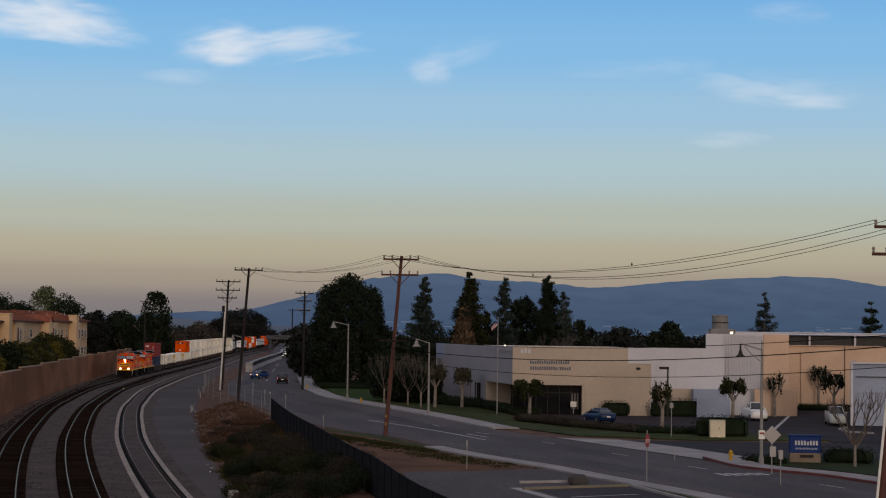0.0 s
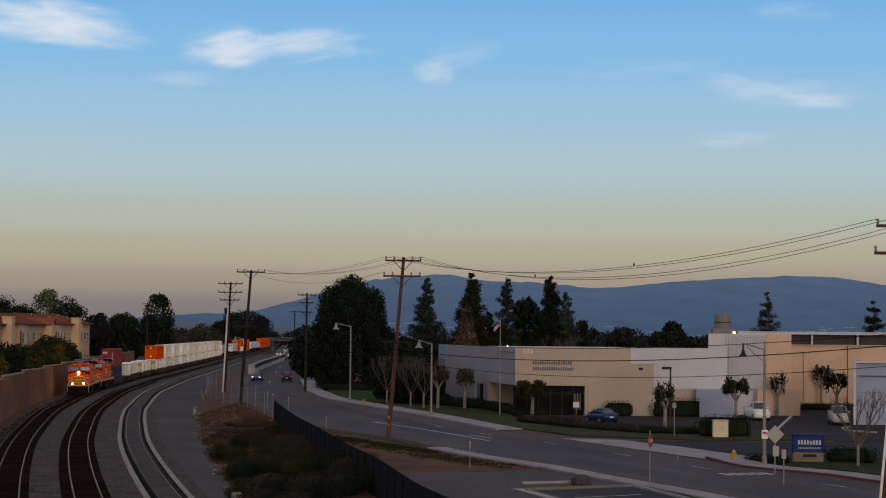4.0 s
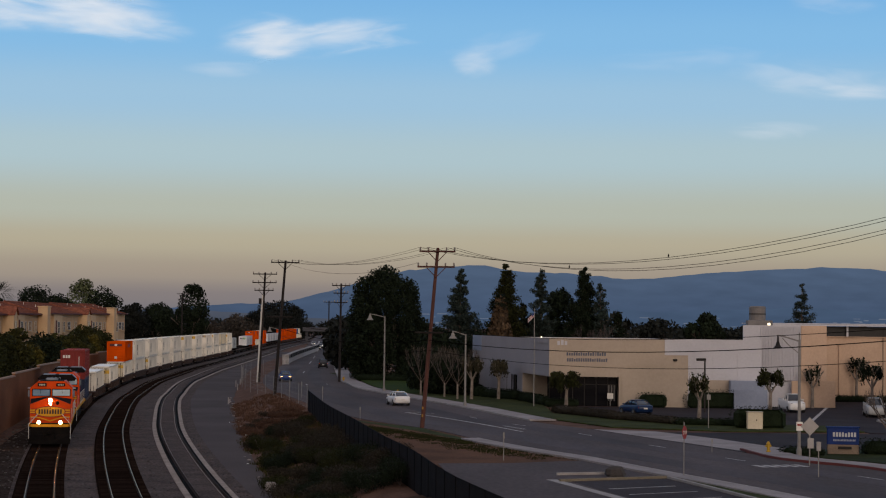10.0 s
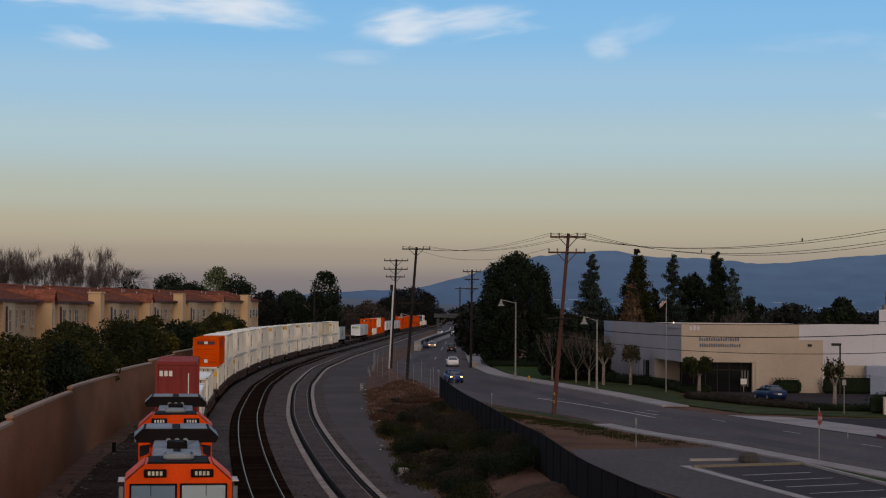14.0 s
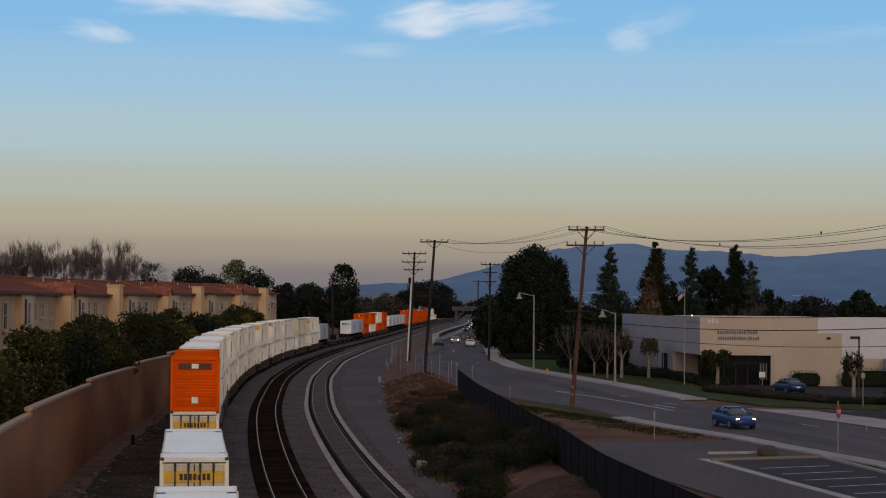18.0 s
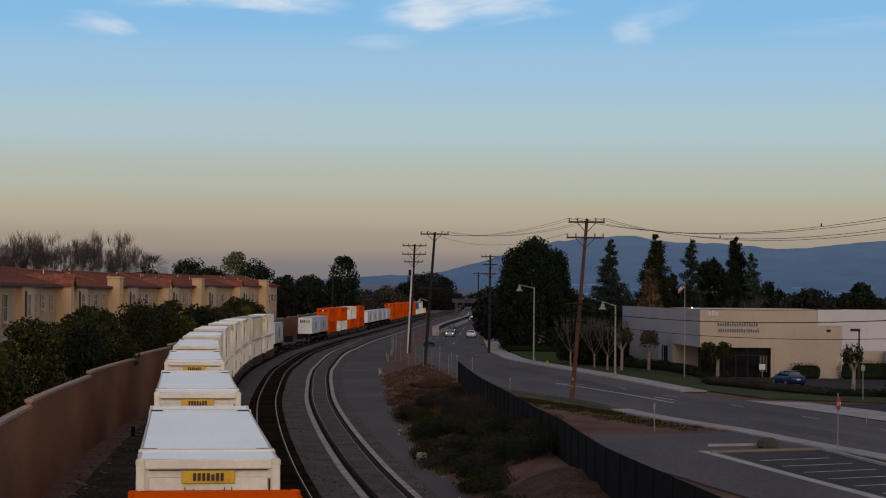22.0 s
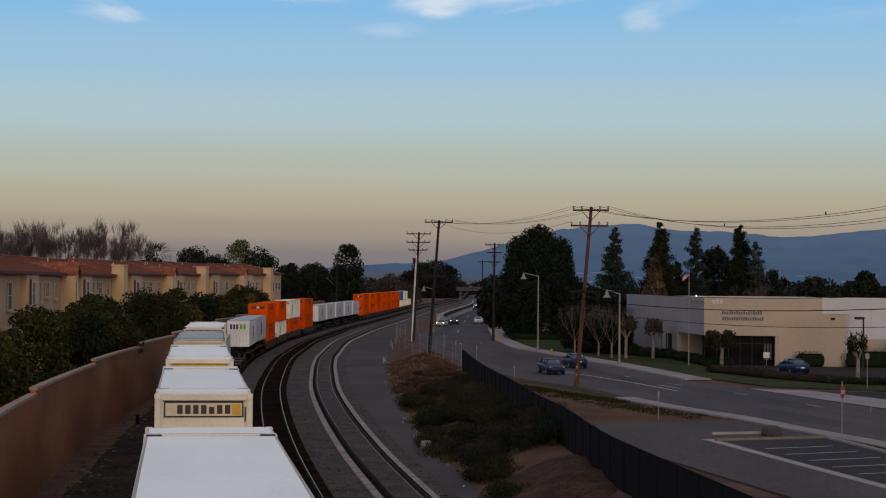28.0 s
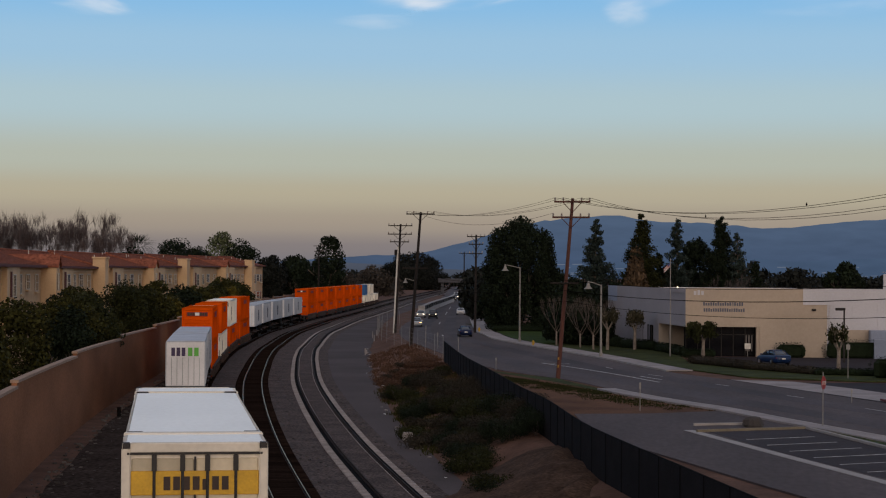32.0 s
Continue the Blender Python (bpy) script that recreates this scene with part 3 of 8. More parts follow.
    if style in ("jb", "jb_big", "jb_dark", "door", "plain"):
        for s in (-1, 1):
            for xx in (L * 0.3,):
                part("side_mark", MB().box(xx, s * (hy + 0.006), 1.2, 0.5, 0.012, 0.95).box(xx, s * (hy + 0.006), 0.6, 0.5, 0.012, 0.4), M["ink"], c, "dark side lettering block")
    elif style == "orange":
        for s in (-1, 1):
            marks(c, 0, s * (hy + 0.006), H - 0.9, 5.5, 0.5, 9, M["c_redbrown"], "side_lettering_bar", gap=0.3, axis="y")
    PROTO[key] = c
    return c, False


def container(style, f, b, z):
    L = round(f - b, 1)
    L = 16.15 if L > 14 else 12.2
    c, old = make_container(style, L)
    if old:
        c = copy_thing(c, Matrix())
    mid = (f + b) / 2
    rows = [(t, m @ pose(0, 0, z)) for t, m in train_rows(mid + L / 2, mid - L / 2)]
    MOVING.append((c, rows))
    c.matrix_basis = rows[0][1]
    return c


def bogie(parent, x, axles=(-0.89, 0.89), r=0.46):
    bg = part("bogie", MB().box(x, 0.98, 0.36, (axles[-1] - axles[0]) + 0.7, 0.14, 0.3, 0, 0.03).box(x, -0.98, 0.36, (axles[-1] - axles[0]) + 0.7, 0.14, 0.3, 0, 0.03).box(x, 0, 0.4, 0.4, 1.9, 0.26, 0, 0.03), M["black"], parent, "black wheel truck")
    for a in axles:
        part("wheelset", MB().cyl((x + a, -0.82, r), (x + a, -0.69, r), r, n=16).cyl((x + a, 0.69, r), (x + a, 0.82, r), r, n=16).cyl((x + a, -1.0, r), (x + a, 1.0, r), 0.09, n=8), M["wheel"], bg)
    return bg


def well_car(f, b):
    key = ("well",)
    if key in PROTO:
        c = copy_thing(PROTO[key], Matrix())
    else:
        c = empty("well_car", "brown steel well car carrying stacked containers", "railcar", "well cars of the train")
        L = 21.6
        for s in (-1, 1):
            sd = MB().box(0, s * 1.38, 0.38, 16.9, 0.1, 0.85, 0, 0.02).box(0, s * 1.4, 1.18, 17.3, 0.2, 0.12, 0, 0.02)
            for k in range(12):
                sd.box(-7.7 + k * 1.4, s * 1.45, 0.4, 0.12, 0.08, 0.8)
            part("side_sill", sd, M["car_brown"], c)
        part("floor", MB().box(0, 0, 0.22, 16.6, 2.5, 0.1), M["car_brown"], c)
        for s in (-1, 1):
            part("end_platform", MB().box(s * 9.5, 0, 0.95, 2.4, 2.7, 0.14, 0, 0.03).box(s * 8.6, 0, 0.5, 0.5, 2.7, 0.5, 0, 0.03).box(s * 10.8, 0, 0.75, 0.5, 0.3, 0.25), M["car_brown"], c)
            part("grab_rail", MB().tube([(s * 10.5, 1.2, 1.05), (s * 10.5, 1.2, 1.7), (s * 9.6, 1.2, 1.7)], 0.025), M["car_brown"], c)
            bogie(c, s * 9.6)
        PROTO[key] = c
    mid = (f + b) / 2
    ride(c, mid + 10.8, mid - 10.8)
    return c


def spine_car(f, b):
    L = f - b
    c = empty("spine_car", "dark skeletal spine car for road trailers", "railcar", "spine cars of the train")
    part("centre_beam", MB().box(0, 0, 0.62, L, 0.6, 0.4, 0, 0.04), M["car_brown"], c)
    for s in (-1, 0, 1):
        part("cross_platform", MB().box(s * L * 0.32, 0, 0.95, 2.2, 2.7, 0.1, 0, 0.02), M["car_brown"], c)
    for s in (-1, 1):
        part("hitch", MB().prism([(s * (L / 2 - 1.8), 1.0), (s * (L / 2 - 1.0), 1.0), (s * (L / 2 - 1.3), 2.0), (s * (L / 2 - 1.5), 2.0)], -0.5, 0.5), M["black"], c)
        bogie(c, s * (L / 2 - 0.9))
    ride(c, f, b)
    return c


def trailer(style, f, b):
    key = ("trailer", style)
    L, W, H = 16.0, 2.59, 2.95
    if key in PROTO:
        c = copy_thing(PROTO[key], Matrix())
    else:
        c = empty("trailer", {"parcel": "white parcel road trailer with dark and green lettering bars", "pale": "pale blue-grey road trailer with dark side marks", "dull": "dull grey road trailer on a spine car"}[style], "trailer", "road trailers on the train")
        paint = M["c_palegrey"] if style != "dull" else M["c_grey"]
        bd = MB().box(0, 0, 1.2, L, W, H, 0, 0.04)
        k = -L / 2 + 0.6
        while k < L / 2 - 0.3:
            for s in (-1, 1):
                bd.box(k, s * (W / 2 + 0.01), 1.35, 0.07, 0.025, H - 0.3)
            k += 0.6
        part("box", bd, paint, c)
        part("roof", MB().box(0, 0, 1.2 + H, L - 0.1, W - 0.1, 0.03), M["c_palegrey"], c)
        part("front_face", MB().box(L / 2 + 0.01, 0, 1.25, 0.04, W - 0.12, H - 0.1, 0, 0.01), M["c_trailer"], c)
        for q in (-0.9, -0.55, -0.18, 0.18, 0.55, 0.9):
            part("front_rod", MB().cyl((L / 2 + 0.05, q, 1.3), (L / 2 + 0.05, q, 3.1), 0.016, n=6), M["c_grey"], c)
        for x in (-L / 2 + 1.6, -L / 2 + 2.9):
            for s in (-1, 1):
                part("road_wheel", MB().cyl((x, s * 0.75, 0.52), (x, s * 1.28, 0.52), 0.5, n=14), M["black"], c)
        part("landing_gear", MB().box(L / 2 - 3, 0.7, 0.4, 0.15, 0.15, 0.8).box(L / 2 - 3, -0.7, 0.4, 0.15, 0.15, 0.8), M["black"], c)
        part("underframe", MB().box(0, 0, 1.02, L - 0.6, 1.0, 0.18), M["black"], c)
        if style == "parcel":
            lg = marks(c, L / 2 + 0.05, -0.47, 3.2, 1.0, 0.55, 3, M["purple"], "lettering_bar", "dark purple lettering bars", 0.28)
            marks(lg, L / 2 + 0.05, 0.5, 3.2, 0.8, 0.55, 2, M["green"], "lettering_bar", "green lettering bars", 0.28)
        for s in (-1, 1):
            part("side_mark", MB().box(0.5, s * (W / 2 + 0.03), 1.9, 1.1, 0.012, 1.5), M["c_navy"], c, "dark side mark")
        PROTO[key] = c
    ride(c, (f + b) / 2 + L / 2, (f + b) / 2 - L / 2)
    MOVING[-1] = (c, [(t, m @ pose(0, 0, 0.55)) for t, m in MOVING[-1][1]])
    return c

M["loco_orange"] = material("locomotive_orange", (0.74, 0.066, 0.002), 0.5, var=0.06, scale=0.6, stain=0.2, bump=0.05, spec=0.07)
M["loco_yellow"] = material("locomotive_yellow", (0.74, 0.34, 0.008), 0.45, var=0.06, scale=1, stain=0.1, bump=0.04, spec=0.15)
M["loco_black"] = material("locomotive_black", (0.011, 0.009, 0.009), 0.75, var=0.2, scale=1, stain=0.2, spec=0.06)
# The roof's blue-grey has the sky's reflection put into it
M["loco_roof"] = material("skylit_roof_panels", (0.21, 0.235, 0.27), 0.6, 0.0, var=0.15, scale=0.8, stain=0.3)
# Both glass colours hold a painted sky reflection, the second a brighter one
M["loco_glass"] = glass("cab_glass", (0.17, 0.27, 0.40), 0.3)
M["cab_glass_sky"] = glass("sky_tint_cab_glass", (0.46, 0.58, 0.66), 0.3)
for _n in ("loco_glass", "cab_glass_sky"):
    M[_n].node_tree.nodes["Principled BSDF"].inputs["Metallic"].default_value = 0.35
M["headlamp"] = glowing("headlight_lamp", (1.0, 0.55, 0.17), 170.0)
M["marker"] = glowing("ditch_light_lamp", (1.0, 0.52, 0.15), 90.0)
# Emissive ring material that imitates the halo round a lit lamp
M["halo_ring"] = glowing("halo_ring_glow", (1.0, 0.42, 0.045), 2.0)
M["nose_letter"] = material("dark_brown_lettering", (0.03, 0.010, 0.008), 0.6)
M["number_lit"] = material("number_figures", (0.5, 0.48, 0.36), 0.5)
M["rail_white"] = material("white_handrail", (0.55, 0.53, 0.5), 0.5)


def locomotive(f, lit, label):
    """A six-axle diesel, rail level at z 0, nose towards +x."""
    c = empty("locomotive", label, "locomotive", "locomotives of the train")
    O, Yl, K, R = M["loco_orange"], M["loco_yellow"], M["loco_black"], M["loco_roof"]
    part("underframe", MB().box(0, 0, 1.25, 20.6, 2.6, 0.36, 0, 0.04), K, c)
    for s in (-1, 1):
        part("walkway_sill", MB().box(-0.4, s * 1.42, 1.32, 19.6, 0.22, 0.3, 0, 0.03), Yl, c)
        part("handrail", MB().tube([(8.2, s * 1.5, 1.6), (8.2, s * 1.5, 2.6)] + [(8.2 - k * 1.5, s * 1.5, 2.6) for k in range(1, 12)], 0.022)
             .tube([(5, s * 1.5, 1.6), (5, s * 1.5, 2.6)], 0.02).tube([(2, s * 1.5, 1.6), (2, s * 1.5, 2.6)], 0.02).tube([(-1, s * 1.5, 1.6), (-1, s * 1.5, 2.6)], 0.02).tube([(-4, s * 1.5, 1.6), (-4, s * 1.5, 2.6)], 0.02).tube([(-7, s * 1.5, 1.6), (-7, s * 1.5, 2.6)], 0.02), M["rail_white"], c)
    part("fuel_tank", MB().prism([(-3.2, 0.45), (3.2, 0.45), (3.2, 1.25), (-3.2, 1.25)], -1.35, 1.35), K, c)
    bogie(c, 6.6, (-1.85, 0, 1.85), 0.52)
    bogie(c, -6.6, (-1.85, 0, 1.85), 0.52)
    # long hood with doors and roof gear
    hood = part("long_hood", MB().box(-3.4, 0, 1.6, 13.8, 1.9, 2.55, 0, 0.08), O, c)
    for k in range(14):
        for s in (-1, 1):
            part("hood_door", MB().box(2.6 - k * 0.9, s * 0.965, 1.75, 0.8, 0.03, 1.75, 0, 0.01), O, hood)
    for s in (-1, 1):
        part("hood_stripe", MB().box(-3.4, s * 0.985, 3.55, 13.4, 0.02, 0.18), Yl, hood)
        marks(hood, -2.0, s * 0.99, 2.3, 5.0, 0.9, 4, Yl, "lettering_bar", "yellow lettering bars", 0.25, "y")
    part("hood_roof", MB().box(-2.2, 0, 4.15, 11.2, 1.75, 0.12, 0, 0.04), R, c, "grey hood roof with sky reflection in its colour")
    for k in range(6):
        for s in (-1, 1):
            part("roof_hatch", MB().box(3.0 - k * 1.15, s * 0.46, 4.27, 1.0, 0.72, 0.07, 0, 0.02), R, c)
    part("roof_spine", MB().box(0.2, 0, 4.26, 6.8, 0.26, 0.12, 0, 0.03), K, c)
    part("exhaust", MB().box(-2.6, 0, 4.27, 1.1, 0.7, 0.3, 0, 0.05), K, c)
    part("horn", MB().cyl((-4.2, -0.3, 4.5), (-3.7, -0.3, 4.5), 0.04, 0.1).cyl((-4.2, 0.0, 4.5), (-3.7, 0.0, 4.5), 0.04, 0.1).cyl((-4.2, 0.3, 4.5), (-3.7, 0.3, 4.5), 0.04, 0.1), R, c)
    # dynamic brake box behind the cab: broad angled roof
    db = part("brake_housing", MB().prism([(0, 0), (1, 0), (1, 1), (0, 1)], 0, 0), K, c)
    db.data = MB().add([(x, y, z) for x in (3.5, 5.0) for y, z in ((-1.5, 3.3), (1.5, 3.3), (1.5, 3.95), (1.0, 4.42), (-1.0, 4.42), (-1.5, 3.95))],
                       [(5, 4, 3, 2, 1, 0), (6, 7, 8, 9, 10, 11), (0, 1, 7, 6), (1, 2, 8, 7), (2, 3, 9, 8), (3, 4, 10, 9), (4, 5, 11, 10), (5, 0, 6, 11)]).mesh("brake_housing", K)
    for s in (-1, 1):
        part("housing_slope", MB().add([(3.55, s * 1.52, 3.98), (4.95, s * 1.52, 3.98), (4.95, s * 1.02, 4.46), (3.55, s * 1.02, 4.46)], [(0, 1, 2, 3)]), R, db, "pale sloping panel")
        part("housing_top", MB().box(4.25, s * 0.62, 4.43, 1.3, 0.72, 0.05, 0, 0.015), R, db)
    # radiator section with wings
    rad = part("radiator", MB().box(-9.3, 0, 1.6, 2.4, 2.0, 2.4, 0, 0.06), O, c)
    part("radiator_wing", MB().add([(x, y, z) for x in (-10.4, -7.2) for y, z in ((-1.45, 4.18), (1.45, 4.18), (1.55, 4.36), (1.2, 4.68), (-1.2, 4.68), (-1.55, 4.36))],
                                   [(5, 4, 3, 2, 1, 0), (6, 7, 8, 9, 10, 11), (0, 1, 7, 6), (1, 2, 8, 7), (2, 3, 9, 8), (3, 4, 10, 9), (4, 5, 11, 10), (5, 0, 6, 11)]), K, rad, "black overhanging radiator wings")
    for s in (-1, 1):
        part("wing_slope", MB().add([(-10.2, s * 1.57, 4.38), (-7.4, s * 1.57, 4.38), (-7.4, s * 1.22, 4.71), (-10.2, s * 1.22, 4.71)], [(0, 1, 2, 3)]), R, rad, "pale sloping panel")
        part("wing_top", MB().box(-8.8, s * 0.64, 4.68, 2.9, 1.0, 0.03, 0, 0.01), R, rad, "pale blue-grey top panel")
    # cab: wide body with angled roof edges
    prof = ((-1.55, 1.7), (1.55, 1.7), (1.55, 4.12), (0.98, 4.62), (-0.98, 4.62), (-1.55, 4.12))
    cab = part("cab", MB().add([(x, y, z) for x in (5.1, 7.75) for y, z in prof], [(5, 4, 3, 2, 1, 0), (6, 7, 8, 9, 10, 11), (0, 1, 7, 6), (1, 2, 8, 7), (2, 3, 9, 8), (3, 4, 10, 9), (4, 5, 11, 10), (5, 0, 6, 11)]), O, c)
    for s in (-1, 1):
        part("roof_edge", MB().add([(5.0, s * 1.58, 4.14), (7.7, s * 1.58, 4.14), (7.7, s * 1.0, 4.65), (5.0, s * 1.0, 4.65)], [(0, 1, 2, 3)]), O, cab, "orange angled roof panel")
        part("mirror", MB().box(7.4, s * 1.66, 3.45, 0.05, 0.14, 0.5, 0, 0.02), R, cab)
        if lit:
            part("awning", MB().box(6.6, s * 1.66, 4.06, 1.3, 0.24, 0.04, 0, 0.015), M["rail_white"], cab, "pale sunshade over the side window")
        part("side_window", MB().box(6.4, s * 1.56, 3.4, 1.3, 0.03, 0.66, 0, 0.01), M["loco_glass"], cab)
        w = part("window_frame", MB().box(7.77, s * 0.73, 3.5, 0.05, 1.38, 0.56, 0, 0.02), K, cab)
        part("windscreen", MB().box(7.81, s * 0.73, 3.55, 0.04, 1.26, 0.46, 0, 0.02), M["loco_glass"] if s < 0 else M["cab_glass_sky"], w, "windscreen with a sky reflection put into its colour")
        part("wiper", MB().box(7.84, s * 0.8, 3.7, 0.02, 0.02, 0.32), K, w)
        nb = part("number_board", MB().box(7.8, s * 0.68, 4.24, 0.08, 0.66, 0.24, 0, 0.02), K, cab, "black number board")
        marks(nb, 7.85, s * 0.68, 4.30, 0.46, 0.12, 4, M["number_lit" if lit else "rail_white"], "number_bar", gap=0.35)
    part("cab_roof", MB().box(6.4, 0, 4.6, 2.5, 1.85, 0.07, 0, 0.03), K, cab)
    part("roof_unit", MB().box(6.3, 0, 4.66, 1.0, 0.9, 0.18, 0, 0.05), R, cab, "grey roof unit")
    # nose
    nz = [(-1.5, 1.62), (1.5, 1.62), (1.5, 3.3), (0.28, 3.46), (-0.28, 3.46), (-1.5, 3.3)]
    nf = [(-1.46, 1.62), (1.46, 1.62), (1.46, 2.98), (0.22, 3.46), (-0.22, 3.46), (-1.46, 2.98)]
    nose = part("nose", MB().add([(7.75, y, z) for y, z in nz] + [(9.7, y, z) for y, z in nf], [(6, 7, 8, 9, 10, 11), (0, 1, 7, 6), (1, 2, 8, 7), (2, 3, 9, 8), (3, 4, 10, 9), (4, 5, 11, 10), (5, 0, 6, 11)]), O, c)
    part("nose_top", MB().add([(7.8, y, z + 0.02) for y, z in nz[2:]] + [(9.62, y, z + 0.025) for y, z in nf[2:]], [(0, 1, 5, 4), (1, 2, 6, 5), (2, 3, 7, 6)]), K, nose, "black anti-glare panel")
    for s in (-1, 1):
        part("grab_iron", MB().tube([(9.78, s * 1.36, 1.62), (9.82, s * 1.36, 2.0), (9.78, s * 0.95, 2.1)], 0.018), M["rail_white"], nose)
        part("nose_stripe", MB().box(9.715, s * 1.2, 2.34, 0.03, 0.5, 0.1, 0, 0.01).box(9.715, s * 1.2, 2.5, 0.03, 0.5, 0.1, 0, 0.01), Yl, nose, "two yellow stripes beside the badge")
        part("stripe_edge", MB().box(9.712, s * 1.2, 2.455, 0.03, 0.5, 0.03).box(9.712, s * 1.2, 2.28, 0.03, 0.5, 0.04).box(9.712, s * 1.2, 2.62, 0.03, 0.5, 0.04), M["c_redbrown"], nose)
        part("chevron", MB().tube([(9.72, s * 1.42, 2.06), (9.725, s * 0.8, 2.0), (9.73, s * 0.4, 1.88), (9.735, 0.0, 1.76)], 0.045, 4), Yl, nose, "thin yellow chevron line")
    for a0, rz, ry, mt, nm in ((9.712, 0.40, 1.12, M["c_redbrown"], "badge_rim"), (9.73, 0.35, 1.05, Yl, "badge")):
        ring = [(ry * math.cos(k * math.pi / 12), 2.44 + rz * math.copysign(abs(math.sin(k * math.pi / 12)) ** 0.75, math.sin(k * math.pi / 12))) for k in range(24)]
        part(nm, MB().add([(a0, yy, zz) for yy, zz in ring] + [(a0 + 0.02, yy, zz) for yy, zz in ring], [tuple(range(24, 48))] + [(k, (k + 1) % 24, 24 + (k + 1) % 24, 24 + k) for k in range(24)]), mt, nose, "rounded yellow nose badge" if nm == "badge" else "dark red rim of the badge")
    marks(nose, 9.762, 0, 2.28, 1.75, 0.34, 9, M["nose_letter"], "lettering_bar", "dark brown lettering bars", 0.36)
    part("badge_bolt", MB().box(9.765, 0.0, 2.66, 0.012, 0.07, 0.1), M["nose_letter"], nose)
    part("nose_door", MB().box(9.705, -0.75, 2.72, 0.02, 0.5, 0.3, 0, 0.008), O, nose)
    hl = part("headlight_case", MB().box(9.7, 0, 2.9, 0.08, 0.34, 0.5, 0, 0.03), O, nose)
    part("headlight", MB().cyl((9.76, 0, 3.28), (9.82, 0, 3.28), 0.12, n=14).cyl((9.76, 0, 3.04), (9.82, 0, 3.04), 0.085, n=14), M["headlamp"] if lit else M["loco_glass"], hl, "glowing warm headlight" if lit else "unlit headlight")
    part("reflector", MB().cyl((9.74, 0, 3.28), (9.785, 0, 3.28), 0.17, n=14).cyl((9.74, 0, 3.04), (9.78, 0, 3.04), 0.13, n=14), M["halo_ring"] if lit else K, hl, "glowing amber ring standing in for the lamp's halo" if lit else "")
    part("nose_port", MB().cyl((9.69, 0.52, 3.08), (9.74, 0.52, 3.08), 0.14, n=14), K, nose, "dark round hatch")
    # pilot
    part("anticlimber", MB().box(10.1, 0, 1.52, 0.8, 2.8, 0.1, 0, 0.03), K, c)
    part("pilot_face", MB().box(10.5, 0, 1.36, 0.06, 2.7, 0.2, 0, 0.02), Yl, c, "yellow end plate")
    part("pilot_wall", MB().box(10.42, 0, 0.7, 0.1, 2.8, 0.7, 0, 0.02), M["black"], c)
    part("pilot", MB().add([(10.45, -1.5, 0.12), (10.45, 1.5, 0.12), (10.9, 0.0, 0.12), (10.5, -1.5, 0.8), (10.5, 1.5, 0.8), (10.62, 0, 0.8)], [(0, 2, 5, 3), (2, 1, 4, 5), (3, 5, 4), (0, 1, 2)]), M["black"], c, "black snow plough")
    part("coupler", MB().box(10.95, 0, 0.82, 0.7, 0.28, 0.3, 0, 0.05), M["black"], c)
    for s in (-1, 1):
        dl = part("ditch_light_case", MB().cyl((10.45, s * 0.78, 1.74), (10.55, s * 0.78, 1.74), 0.17, n=12).box(10.45, s * 0.78, 1.6, 0.1, 0.2, 0.1), K, c)
        part("ditch_light", MB().cyl((10.56, s * 0.78, 1.70), (10.62, s * 0.78, 1.70), 0.105, n=12), M["marker"] if lit else M["loco_glass"], dl, "glowing ditch light" if lit else "unlit ditch light")
        part("reflector", MB().cyl((10.53, s * 0.78, 1.70), (10.59, s * 0.78, 1.70), 0.15, n=12), M["halo_ring"] if lit else K, dl, "glowing amber ring standing in for the lamp's halo" if lit else "")
        for k in range(4):
            part("step", MB().box(10.2 - 0.02 * k, s * 1.42, 0.35 + 0.3 * k, 0.5, 0.22, 0.04), K, c)
        part("corner_rail", MB().tube([(10.5, s * 1.5, 0.5), (10.5, s * 1.52, 1.55), (10.35, s * 0.85, 2.32)], 0.025), M["rail_white"], c)
        part("hose", MB().tube([(10.6, s * 0.4, 1.0), (10.75, s * 0.42, 0.6), (10.7, s * 0.3, 0.45)], 0.04), M["black"], c)
    ride(c, f, f - 22.3)
    return c

locomotive(1148.8, True, "orange diesel locomotive with headlights on leading the train")
locomotive(1123.6, False, "second orange diesel locomotive, its headlight unlit")
# front of the train: one red over navy, two low white boxes, then the double stacks
container("tex", 1096.3, 1084.1, 3.28)
container("navy", 1096.3, 1084.1, 0.36)
well_car(1096.3, 1084.1)
container("plain", 1068.5, 1052.3, 0.36)
well_car(1068.5, 1052.3)
container("door", 1041.5, 1025.3, 0.36)
well_car(1041.5, 1025.3)
STACKS = [("orange", "door", 1012.0), ("jb", "jb", 990.6), ("jb", "door", 967.9), ("jb", "jb", 942.6), ("jb", "jb", 919.0), ("jb_big", "plain", 895.6), ("jb_big", "jb", 870.0), ("jb_dark", "plain", 842.6),
          ("jb_big", "jb", 820.4), ("grey", "plain", 796.6), ("door", "plain", 771.2)]
for _top, _low, _f in STACKS:
    container(_top, _f, _f - 16.15, 3.28)
    container(_low, _f, _f - 16.15, 0.36)
    well_car(_f, _f - 16.15)
trailer("dull", 751, 735)
spine_car(752, 733)
spine_car(732, 712)
spine_car(711, 691)
for _f in (681.5, 664.5):
    trailer("parcel" if _f > 670 else "pale", _f, _f - 16)
    spine_car(_f + 0.7, _f - 16.5)
